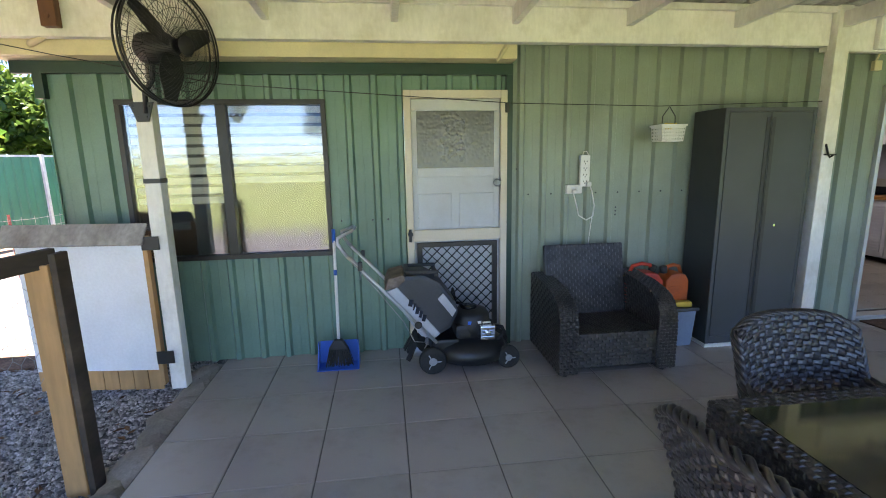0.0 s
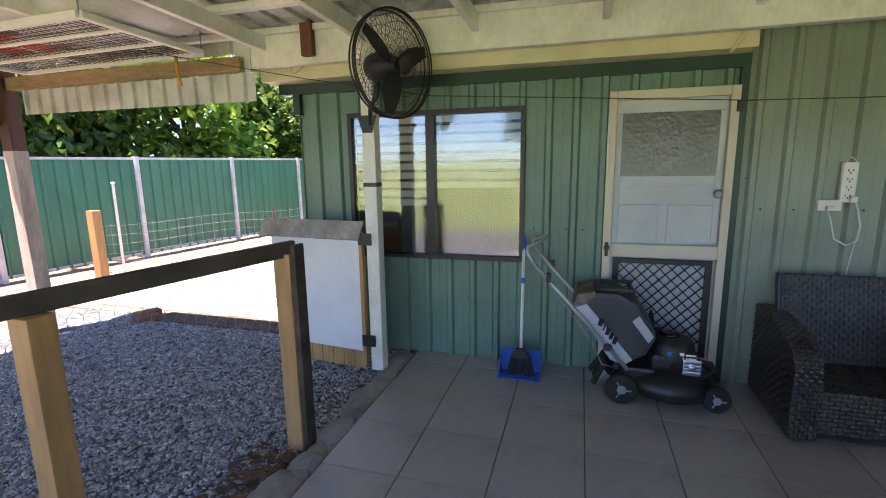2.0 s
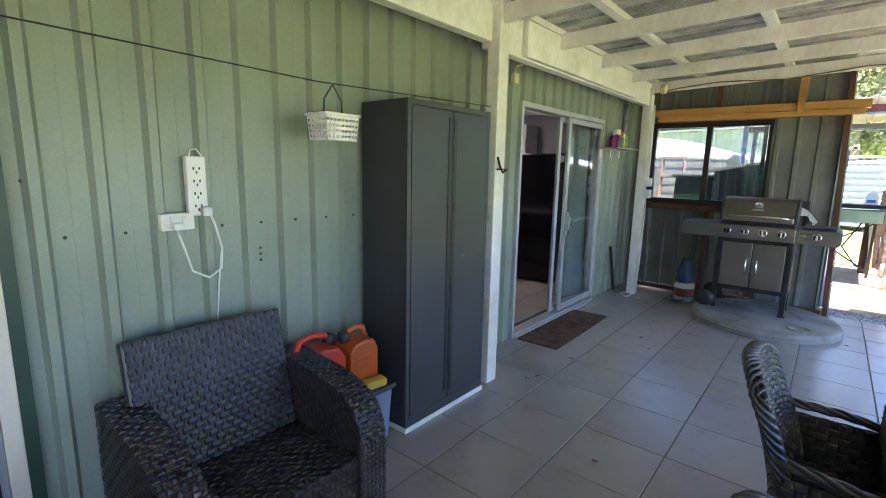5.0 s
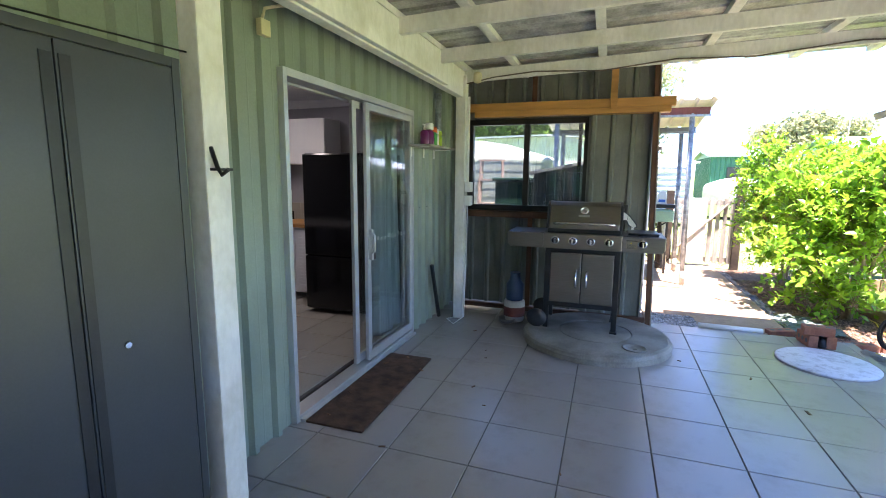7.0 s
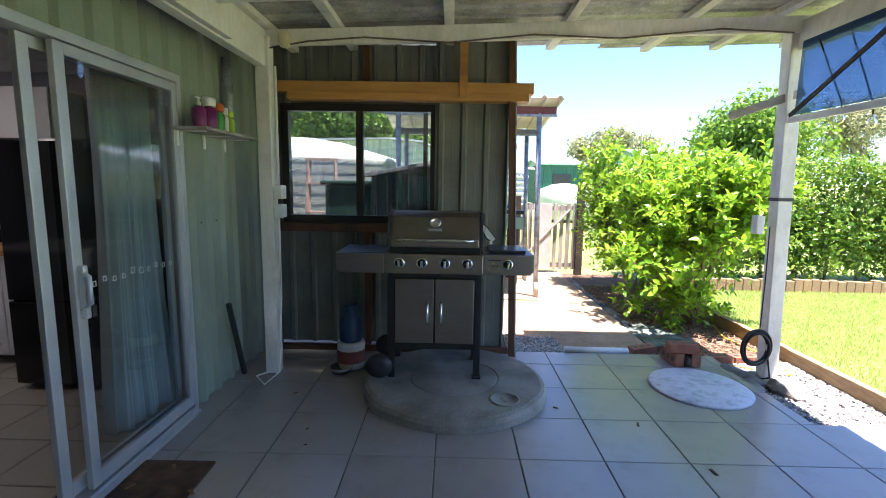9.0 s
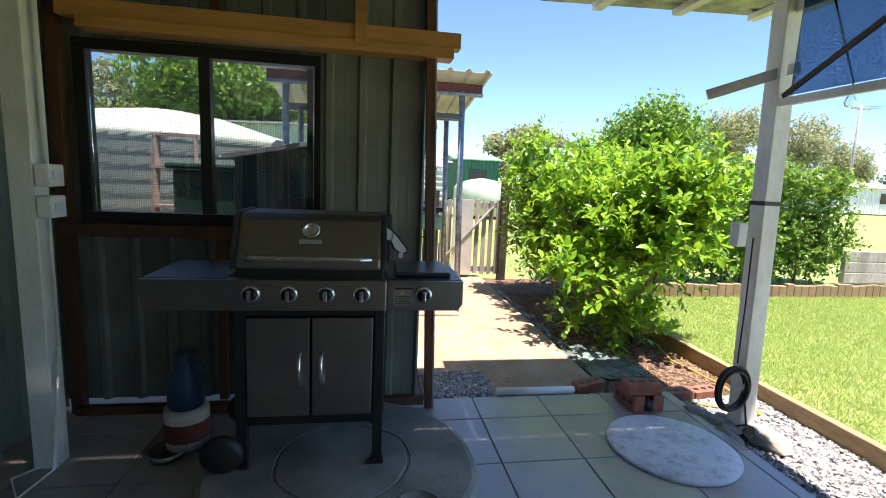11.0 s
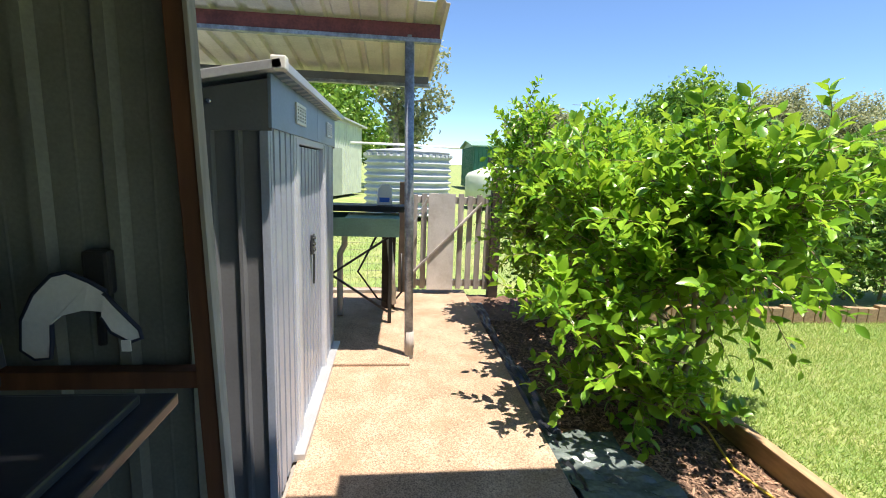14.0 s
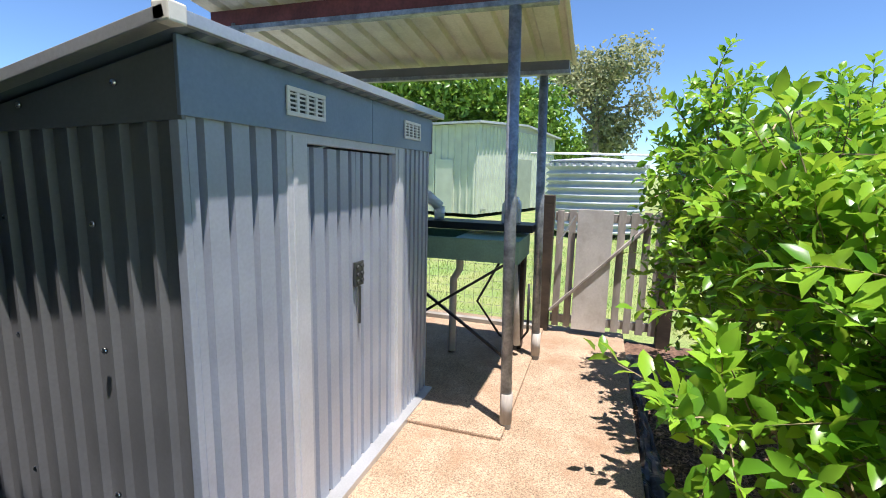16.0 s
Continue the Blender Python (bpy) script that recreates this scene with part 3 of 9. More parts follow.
add_box(bm, 1.003, 7.6, 3.82, 8.2, 2.9, 2.96)
structure("roof_house", bm, M_roof_gal, "steel sheet roof of the house", "roof")

# ---------- kitchen shell seen through the sliding door ----------
slab("floor_kitchen_base", 1.1, 7.3, 3.925, 7.6, -0.1, 0.03, M_grout, "kitchen floor under cream tiles", "floor")
slab("wall_kitchen_back", 1.1, 7.3, 7.6, 7.7, -0.1, 2.5, M_kwall, "plain painted kitchen back wall", "wall")
bm = bm_new()
for y0, y1, z0, z1 in ((3.925, 6.62, 0, 2.5), (6.62, 7.42, 0, 1.27), (6.62, 7.42, 2.22, 2.5), (7.42, 7.6, 0, 2.5)):
    add_box(bm, 7.2, 7.3, y0, y1, z0, z1)
structure("wall_kitchen_east", bm, M_kwall, "painted kitchen wall with a small window", "wall")
slab("wall_kitchen_west", 1.0, 1.1, 3.925, 7.6, -0.1, 2.5, M_kwall, "plain painted kitchen side wall", "wall")
slab("ceiling_kitchen", 1.0, 7.3, 3.925, 7.7, 2.42, 2.5, M_kwhite, "plain white kitchen ceiling", "ceiling")
slab("baseboard_cornice", 7.15, 7.2, 3.93, 7.6, 2.33, 2.42, M_kwhite, "white cove cornice", "trim")

# ---------- verandah roof ----------


def rafter_z(y):
    return 2.444 + (3.4 - y) * 0.0345


RX0, RX1 = -5.2, 6.75
rafters = [RX1 - 0.83 * k for k in range(15)]
roof = thing("verandah_roof", "white timber verandah roof frame under galvanised sheets", "roof", kind="structure")
for x in rafters:
    b = bm_new()
    y0 = -0.75
    add_bar(b, (x, 3.58, rafter_z(3.58) + 0.055), (x, y0, rafter_z(y0) + 0.055), 0.045, 0.11, 0.004)
    part("rafter", b, M_white_timber, roof)
for y in (-0.7, -0.1, 0.5, 1.35, 2.2, 3.0, 3.5):
    b = bm_new()
    z = rafter_z(y) + 0.11
    add_box(b, RX0, 7.44 if y > 1.0 else 7.58, y - 0.035, y + 0.035, z, z + 0.045, 0.004)
    part("purlin", b, M_white_timber, roof)
b = bm_new()
slope = math.atan(0.0345)


def roof_sheet(b, x0, x1, y0, y1):
    m = Matrix.Translation((x0, y1, rafter_z(y1) + 0.16)) @ Matrix.Rotation(math.pi / 2 - slope, 4, 'X')
    add_sheet(b, rib_profile(x1 - x0, 0.19, 0.06, 0.026), math.hypot(y1 - y0, 0.0345 * (y1 - y0)), m, True)


roof_sheet(b, -5.35, 6.35, -0.85, 3.815)
roof_sheet(b, 6.352, 7.6, -0.85, 0.9)
roof_sheet(b, 6.352, 7.46, 0.902, 3.815)
part("roof_sheet", b, M_roof_gal, roof, "galvanised ribbed roof sheeting, weathered")
# beam along the house
bm = bm_new()
add_box(bm, -2.55, 3.365, 3.5, 3.575, 2.325, 2.575, 0.006)
add_box(bm, 3.365, 6.76, 3.505, 3.58, 2.29, 2.545, 0.006)
add_box(bm, 3.75, 6.1, 3.46, 3.503, 2.3, 2.54, 0.006)
structure("beam_house", bm, M_white_timber, "white painted timber beam carrying the roof", "beam")
bm = bm_new()
add_box(bm, -5.2, 6.75, -0.34, -0.265, 2.45, 2.65, 0.006)
structure("beam_outer", bm, M_white_timber, "white painted outer verandah beam", "beam")
bm = bm_new()
add_box(bm, -5.14, -2.56, 3.44, 3.515, 2.3, 2.41, 0.006)
structure("beam_west", bm, M_sleeper, "brown timber beam over the gravel bay", "beam")


def post(name, x, y, w, d, z0, z1, m, label):
    b = bm_new()
    add_box(b, x - w / 2, x + w / 2, y - d / 2, y + d / 2, z0, z1, 0.006)
    return solo(name, b, m, label, "post", kind="structure")


post1 = post("verandah_post", -1.49, 3.45, 0.1, 0.1, -0.02, 2.35, M_white_timber, "white painted timber verandah post with a black strap")
post("verandah_post", 3.43, 3.49, 0.115, 0.09, 0.0, 2.6, M_white_timber, "white painted timber post beside the metal cabinet")
post("verandah_post", 6.735, 3.53, 0.1, 0.1, 0.0, 2.5, M_white_timber, "worn white timber post in the corner by the grill")
lp = post("verandah_post", 6.815, -0.272, 0.105, 0.105, -0.06, 2.62, M_white_timber, "weathered white corner post beside the lawn, leaning slightly")
lp.matrix_basis = Matrix.Translation((6.815, -0.272, 2.6)) @ Matrix.Rotation(radians(-1.75), 4, 'X') @ Matrix.Translation((-6.815, 0.272, -2.6))
wp = post("verandah_post", -5.2, 3.47, 0.13, 0.13, -0.1, 2.6, M_pine_red, "brown timber post at the gravel bay, its lower half paler")
b = bm_new()
add_box(b, -5.268, -5.132, 3.402, 3.538, -0.1, 1.75, 0.006)
part("pale_foot", b, M_paleboard, wp, "pale pink-grey timber")

# ---------- end wall by the grill ----------
EX = 7.33
bm = bm_new()


def end_panel(bm, y0, y1, z0, z1, x=EX):
    add_sheet(bm, rib_profile(y1 - y0, 0.19, 0.06, 0.024, 0.05), z1 - z0, Matrix.Translation((x, y1, z0)) @ Matrix.Rotation(-math.pi / 2, 4, 'Z'))


end_panel(bm, 1.69, 2.31, 0.05, 2.68, 7.235)
end_panel(bm, 2.29, 3.62, 0.05, 1.15)
end_panel(bm, 2.29, 3.62, 2.1, 2.62)
end_panel(bm, 3.62, 3.8, 0.05, 2.6)
structure("wall_east", bm, M_shed_int, "grey-green ribbed steel end wall behind the grill", "wall")
frame_e = thing("wall_frame", "red-brown timber studs and rails of the end wall", "timber frame", kind="structure")
for y0, y1, z0, z1, x0 in ((2.22, 2.27, 1.1, 2.6, 7.26), (2.86, 2.91, 2.26, 2.6, 7.26), (3.66, 3.72, 0, 2.6, 7.23), (2.86, 2.91, 0.05, 1.1, 7.26)):
    box_part("stud", (x0, 7.3, y0, y1, z0, z1), M_pine_red, frame_e)
b = bm_new()
add_bar(b, (7.172, 1.619, 0.0), (7.172, 1.704, 2.68), 0.044, 0.048, 0.004)
part("stud", b, M_pine_red, frame_e)
# thin grey board: the light on the stud's end, put in as colour
b = bm_new()
add_bar(b, (7.17, 1.588, 0.0), (7.17, 1.673, 2.68), 0.05, 0.012, 0.002)
part("lit_end_face", b, M_grey_timber, frame_e, "grey board giving the stud its lit end face")
for y0, y1, z0, z1 in ((1.65, 3.66, 0.02, 0.07), (1.65, 2.22, 0.86, 0.91)):
    box_part("rail", (7.16, 7.21, y0, y1, z0, z1), M_pine_red, frame_e)
ledge = thing("timber_beam", "honey coloured pine beam of two boards over the window", "beam", kind="structure")
box_part("board", (7.12, 7.21, 1.52, 3.6, 2.2, 2.285), M_beam_pine, ledge)
box_part("board", (7.1, 7.23, 1.56, 3.5, 2.14, 2.197), M_beam_pine, ledge)
box_part("strut", (7.09, 7.118, 2.05, 2.115, 2.17, 2.66), M_beam_pine, ledge)
box_part("sill", (7.2, 7.3, 2.2, 3.7, 1.06, 1.13), M_pine_red, ledge)

# ---------- windows and doors ----------


def sliding_window(name, m, w, h, fr, frame_mat, pane_mat, label, mull=0.5, mw=0.055):
    """Two panes side by side in a frame; x along the width, front to -y."""
    e = thing(name, label, "window", m, kind="structure")
    b = bm_new()
    add_box(b, 0, w, -0.03, 0.05, 0, fr, 0.003)
    add_box(b, 0, w, -0.03, 0.05, h - fr, h, 0.003)
    add_box(b, 0, fr, -0.029, 0.049, fr, h - fr, 0.003)
    add_box(b, w - fr, w, -0.029, 0.049, fr, h - fr, 0.003)
    xm = w * mull
    add_box(b, xm - mw / 2, xm + mw / 2, -0.024, 0.045, fr, h - fr, 0.003)
    part("window_frame", b, frame_mat, e)
    for x0, x1, y in ((fr, xm, 0.0), (xm, w - fr, 0.015)):
        b = bm_new()
        add_box(b, x0 + 0.001, x1 - 0.001, y, y + 0.005, fr + 0.001, h - fr - 0.001)
        p = part("pane", b, pane_mat, e)
        p.visible_shadow = False
    return e


sliding_window("window_1", pose(WX0, W - 0.005, WZ0), WX1 - WX0, WZ1 - WZ0, 0.035, M_alu_brown, M_rippled, "dark framed sliding window with reflective obscure glass", 0.487, 0.07)
sliding_window("window_2", pose(EX - 0.02, 3.62, 1.135, 0, 0, -90), 1.33, 1.0, 0.06, M_alu_brown, M_glass, "dark framed sliding window over the grill", 0.5, 0.06)
wb = thing("window_blind", "cream slatted blind behind the rippled window glass", "blind")
for x0, x1, n_ in ((WX0 + 0.04, -1.16, 10), (-1.14, WX1 - 0.04, 8)):
    for k in range(n_):
        b = bm_new()
        add_box(b, x0, x1, W + 0.05, W + 0.053, WZ1 - 0.09 - k * 0.073, WZ1 - 0.04 - k * 0.073)
        part("slat", b, M_slat, wb)
# black sheet stands in for the darkness of the room behind the slats
bm = bm_new()
add_box(bm, WX0 + 0.01, WX1 - 0.01, W + 0.101, W + 0.11, WZ0, WZ1)
structure("window_dark_backing", bm, M_blackplastic, "black sheet standing for the unlit room behind the window", "blind")
sliding_window("window_3", pose(7.21, 7.42, 1.27, 0, 0, -90), 0.8, 0.95, 0.04, M_alu, M_glass, "small kitchen window", 0.5, 0.04)

# door with a security screen in its lower half
door = thing("door_1", "pale grey panelled door behind a cream framed screen door", "door", pose(DX0, W, 0), kind="structure")
dw = DX1 - DX0
b = bm_new()
for x0, x1, z0, z1 in ((0, 0.052, 0.03, DZ1), (dw - 0.052, dw, 0.03, DZ1), (0.052, dw - 0.052, DZ1 - 0.06, DZ1), (0.052, dw - 0.052, 0.9, 0.99), (0.052, dw - 0.052, 0.03, 0.17)):
    add_box(b, x0, x1, -0.05, -0.012, z0, z1, 0.004)
part("door_frame", b, M_doorframe, door, "cream aluminium screen frame")
b = bm_new()
add_box(b, 0.05, dw - 0.05, 0.0, 0.04, 0.05, 1.99)
for x0, x1, z0, z1 in ((0.055, dw - 0.055, 1.9, 1.985), (0.055, 0.095, 1.0, 1.9), (dw - 0.095, dw - 0.055, 1.0, 1.9), (0.095, dw - 0.095, 1.4, 1.47), (0.095, 0.36, 1.0, 1.27), (0.42, dw - 0.095, 1.0, 1.27)):
    add_box(b, x0, x1, -0.009, 0.0, z0, z1, 0.004)
part("door_leaf", b, M_door, door)
b = bm_new()
add_box(b, 0.096, dw - 0.096, -0.006, -0.001, 1.471, 1.899)
part("glass_panel", b, M_pebbleglass, door, "hammered obscure glass pane")
b = bm_new()
for x0, x1, z0, z1 in ((0.075, 0.115, 0.18, 0.885), (dw - 0.115, dw - 0.075, 0.18, 0.885), (0.115, dw - 0.115, 0.85, 0.885), (0.115, dw - 0.115, 0.18, 0.215)):
    add_box(b, x0, x1, -0.044, -0.014, z0, z1, 0.003)
part("screen_frame", b, M_alu_brown, door, "dark bronze screen frame")
b = bm_new()
gx0, gx1, gz0, gz1 = 0.115, dw - 0.115, 0.215, 0.85
sp = 0.08
k = -14
while k < 30:
    for sgn in (1, -1):
        pts = []
        c = gx0 + k * sp
        x0, z0 = c, (gz0 if sgn > 0 else gz1)
        t0, t1 = max(0, (gx0 - c)), min(gz1 - gz0, gx1 - c)
        if t1 > t0 + 0.01:
            add_bar(b, (c + t0, -0.03, z0 + sgn * t0), (c + t1, -0.03, z0 + sgn * t1), 0.009, 0.008)
    k += 1
part("diamond_grille", b, M_black, door, "black diamond mesh grille")
b = bm_new()
add_lathe(b, [(0.012, 0), (0.012, 0.03), (0.028, 0.04), (0.03, 0.055), (0.02, 0.068)], 20, pose(dw - 0.085, -0.01, 1.35, 90, 0, 0))
part("knob", b, M_gal, door, "round dull steel knob")
b = bm_new()
add_box(b, 0.012, 0.035, -0.075, -0.05, 0.9, 1.0, 0.006)
add_lathe(b, [(0.02, 0), (0.02, 0.02)], 14, pose(0.024, -0.07, 0.965, 90, 0, 0))
part("latch", b, M_blackplastic, door, "black latch handle")
b = bm_new()
add_box(b, dw - 0.02, dw + 0.012, -0.06, -0.04, 1.88, 1.95, 0.004)
part("hinge", b, M_blackplastic, door)
b = bm_new()
for x0, z0, w0, h0 in ((0.33, 0.22, 0.06, 0.3), (0.25, 0.36, 0.05, 0.08), (0.3, 1.015, 0.03, 0.035)):
    pts = [(x0 + w0 * (0.5 + 0.5 * math.cos(a) * random.uniform(0.6, 1.1)), z0 + h0 * (0.5 + 0.5 * math.sin(a) * random.uniform(0.7, 1.05))) for a in [2 * math.pi * i / 16 for i in range(16)]]
    add_prism(b, pts, -0.002 if z0 < 0.9 else -0.003, 0.0005)
part("torn_patch", b, M_old_timber, door, "torn dark patches of peeled paint")

# sliding glass door
sd = thing("door_2", "silver aluminium sliding glass door, open halfway", "sliding door", pose(SX0, W, 0), kind="structure")
sw, sh = SX1 - SX0, SZ1
b = bm_new()
for x0, x1, z0, z1 in ((0, 0.035, 0, sh), (sw - 0.035, sw, 0, sh), (0.035, sw - 0.035, sh - 0.045, sh), (0.035, sw - 0.035, 0, 0.04)):
    add_box(b, x0, x1, -0.04, 0.07, z0, z1, 0.003)
add_box(b, 0.035, sw - 0.035, -0.075, -0.04, 0.0, 0.022, 0.003)
part("door_frame", b, M_alu, sd)


def sash(x0, x1, y, name):
    b = bm_new()
    for a0, a1, z0, z1 in ((x0, x0 + 0.055, 0.05, sh - 0.05), (x1 - 0.04, x1, 0.05, sh - 0.05), (x0 + 0.055, x1 - 0.04, sh - 0.1, sh - 0.05), (x0 + 0.055, x1 - 0.04, 0.05, 0.12)):
        add_box(b, a0, a1, y, y + 0.028, z0, z1, 0.003)
    p = part(name, b, M_alu, sd)
    b = bm_new()
    b.faces.new([b.verts.new(q) for q in ((x0 + 0.05, y + 0.014, 0.115), (x1 - 0.035, y + 0.014, 0.115), (x1 - 0.035, y + 0.014, sh - 0.095), (x0 + 0.05, y + 0.014, sh - 0.095))])
    g = part("pane", b, M_glass_dark, p)
    g.visible_shadow = False
    return p


sash(0.94, sw - 0.035, -0.03, "fixed_sash")
s2 = sash(0.83, 1.75, 0.02, "sliding_sash")
b = bm_new()
add_box(b, 0.955, 0.985, -0.06, -0.03, 0.86, 1.1, 0.008)
add_tube(b, [(0.965, -0.03, 0.9), (0.965, -0.075, 0.93), (0.965, -0.075, 1.05), (0.965, -0.03, 1.08)], 0.011, 8)
part("door_handle", b, M_alu, sd, "curved silver pull handle")
b = bm_new()
add_tube(b, [(0.99, -0.045, 0.98), (1.005, -0.06, 0.95), (1.0, -0.055, 0.9)], 0.004, 6)
add_box(b, 0.99, 1.015, -0.06, -0.056, 0.86, 0.91, 0.002)
part("key", b, M_blackplastic, sd, "key left hanging in the lock")
b = bm_new()
for i in range(10):
    x = 1.05 + i * 0.065
    z = 0.985 + (0.012 if i % 3 == 1 else 0)
    s = 0.03 if i in (4, 5) else 0.022
    for x0, x1, z0, z1 in ((x, x + s, z, z + 0.003), (x, x + s, z + s, z + s + 0.003), (x, x + 0.003, z, z + s), (x + s - 0.003, x + s, z, z + s)):
        add_box(b, x0, x1, -0.0225, -0.0205, z0, z1)
part("decal", b, M_white, sd, "row of small white squares on the glass")
slab("floor_south", -1.3, 6.075, -1.23, -0.172, -0.2, -0.006, M_grout, "outer strip of the tiled verandah slab", "floor")

# ---------- verandah things ----------


def weave(bm, f, nu, nv, h=0.004):
    """A basket weave on the surface f(u, v), u and v from 0 to 1: pillows that run across and along in turn."""
    for i in range(nu):
        for j in range(nv):
            u0, u1, v0, v1 = i / nu, (i + 1) / nu, j / nv, (j + 1) / nv
            c = f((u0 + u1) / 2, (v0 + v1) / 2)
            n = (f(u1, (v0 + v1) / 2) - f(u0, (v0 + v1) / 2)).cross(f((u0 + u1) / 2, v1) - f((u0 + u1) / 2, v0))
            n = n.normalized() * h
            a, b_, c_, d = [f(u, v) - n * 0.6 for u, v in ((u0, v0), (u1, v0), (u1, v1), (u0, v1))]
            if (i + j) % 2:
                p, q = f(u0, v0 * 0.75 + v1 * 0.25) + n * 0.3, f(u1, v0 * 0.75 + v1 * 0.25) + n * 0.3
                r, s = f(u1, v0 * 0.25 + v1 * 0.75) + n * 0.3, f(u0, v0 * 0.25 + v1 * 0.75) + n * 0.3
                m0, m1 = f((u0 + u1) / 2, v0 * 0.75 + v1 * 0.25) + n, f((u0 + u1) / 2, v0 * 0.25 + v1 * 0.75) + n
                A, B, C, D, P, Q, R, S, X, Y = [bm.verts.new(t) for t in (a, b_, c_, d, p, q, r, s, m0, m1)]
                for fc in ((A, B, Q, X, P), (P, X, Y, S), (X, Q, R, Y), (S, Y, R, C, D)):
                    bm.faces.new(fc).smooth = False
            else:
                p, q = f(u0 * 0.75 + u1 * 0.25, v0) + n * 0.3, f(u0 * 0.75 + u1 * 0.25, v1) + n * 0.3
                r, s = f(u0 * 0.25 + u1 * 0.75, v1) + n * 0.3, f(u0 * 0.25 + u1 * 0.75, v0) + n * 0.3
                m0, m1 = f(u0 * 0.75 + u1 * 0.25, (v0 + v1) / 2) + n, f(u0 * 0.25 + u1 * 0.75, (v0 + v1) / 2) + n
                A, B, C, D, P, Q, R, S, X, Y = [bm.verts.new(t) for t in (a, b_, c_, d, p, q, r, s, m0, m1)]
                for fc in ((D, A, P, X, Q), (P, S, Y, X), (X, Y, R, Q), (S, B, C, R, Y)):
                    bm.faces.new(fc).smooth = False


def straps(bm, f, nu, nv, h=0.004):
    """Wide flat straps in rows, each row set off by half a strap."""
    for j in range(nv):
        v0, v1 = (j + 0.06) / nv, (j + 0.94) / nv
        off = 0.5 * (j % 2)
        for i in range(-1, nu + 1):
            u0, u1 = max(0.0, (i + off) / nu), min(1.0, (i + off + 1) / nu)
            if u1 - u0 < 0.02:
                continue
            n = (f(u1, (v0 + v1) / 2) - f(u0, (v0 + v1) / 2)).cross(f((u0 + u1) / 2, v1) - f((u0 + u1) / 2, v0)).normalized() * h
            us = [u0, u0 * 0.8 + u1 * 0.2, u0 * 0.2 + u1 * 0.8, u1]
            hs = [-0.9, 0.9, 1.0, -0.9]
            rows = [[bm.verts.new(f(u, v) + n * (k - (0.35 if v in (v0, v1) else 0))) for u, k in zip(us, hs)] for v in (v0, (v0 + v1) / 2, v1)]
            for A, B in zip(rows, rows[1:]):
                for q in range(3):
                    bm.faces.new((A[q], A[q + 1], B[q + 1], B[q]))


def flat(o, u, v):
    o, u, v = Vector(o), Vector(u), Vector(v)
    return lambda a, b: o + u * a + v * b


def poly_at(pts, t):
    """A point along a polyline at the share t of its length."""
    L = [math.dist(p, q) for p, q in zip(pts, pts[1:])]
    s = t * sum(L)
    for (p, q), l in zip(zip(pts, pts[1:]), L):
        if s <= l + 1e-9:
            k = s / l
            return tuple(a + (b - a) * k for a, b in zip(p, q))
        s -= l
    return pts[-1]


# armchair
arm_chair = thing("armchair", "dark brown woven wicker outdoor armchair against the steel wall", "armchair", pose(1.165, 3.075, 0, 0, 0, 0))
arm_prof = [(0.0, 0.03), (0.0, 0.36), (0.015, 0.44), (0.05, 0.505), (0.1, 0.545), (0.18, 0.575), (0.32, 0.6), (0.5, 0.61), (0.66, 0.62), (0.68, 0.58), (0.68, 0.03)]
for ax in (0.0, 0.735):
    b = bm_new()
    add_prism(b, [(y, z) for y, z in arm_prof], 0.006, 0.129, Matrix.Translation((ax, 0, 0)) @ Matrix(((0, 1, 0, 0), (1, 0, 0, 0), (0, 0, 1, 0), (0, 0, 0, 1))))
    p = part("arm", b, M_wicker, arm_chair)
    b = bm_new()
    weave(b, lambda u, v: Vector((ax + 0.135 * u, *poly_at(arm_prof[:-2], v))) - Vector((0, 0.004, 0)), 6, 46, 0.006)
    for side, x in ((1, ax), (-1, ax + 0.135)):
        def sf(u, v, x=x, side=side):
            top = np.interp(u * 0.68, [q[0] for q in arm_prof[1:9]], [q[1] for q in arm_prof[1:9]])
            return Vector((x, (0.68 * u) if side < 0 else 0.68 * (1 - u), 0.03 + (np.interp(0.68 * u if side < 0 else 0.68 * (1 - u), [0, 0.015, 0.05, 0.1, 0.18, 0.32, 0.66, 0.68], [0.36, 0.44, 0.505, 0.545, 0.575, 0.6, 0.62, 0.6]) - 0.03) * v))
        straps(b, sf, 11, 20, 0.003)
    part("arm_weave", b, M_wicker, p)
b = bm_new()
add_box(b, 0.135, 0.735, 0.03, 0.6, 0.06, 0.31, 0.012)
p = part("seat", b, M_wicker, arm_chair)
b = bm_new()
weave(b, flat((0.135, 0.024, 0.312), (0.6, 0, 0), (0, 0.5, 0.0)), 22, 20, 0.004)
straps(b, flat((0.135, 0.026, 0.06), (0.6, 0, 0), (0, 0, 0.25)), 11, 10, 0.0035)
part("seat_weave", b, M_wicker, p)
b = bm_new()
add_bar(b, (0.405, 0.5, 0.29), (0.405, 0.62, 0.845), 0.655, 0.055, 0.012, 0)
p = part("backrest", b, M_wicker_gray, arm_chair)
d = Vector((0, 0.12, 0.555))
nrm = Vector((0, -0.555, 0.12)).normalized()
b = bm_new()
straps(b, flat(Vector((0.085, 0.5, 0.29)) + nrm * 0.0285, (0.64, 0, 0), d), 13, 22, 0.006)
part("back_weave", b, M_wicker_gray, p, "slate grey woven backrest")
for x, y in ((0.06, 0.05), (0.8, 0.05), (0.06, 0.62), (0.8, 0.62)):
    b = bm_new()
    add_lathe(b, [(0.02, 0), (0.022, 0.031)], 12, Matrix.Translation((x, y, 0)))
    part("foot", b, M_blackplastic, arm_chair)

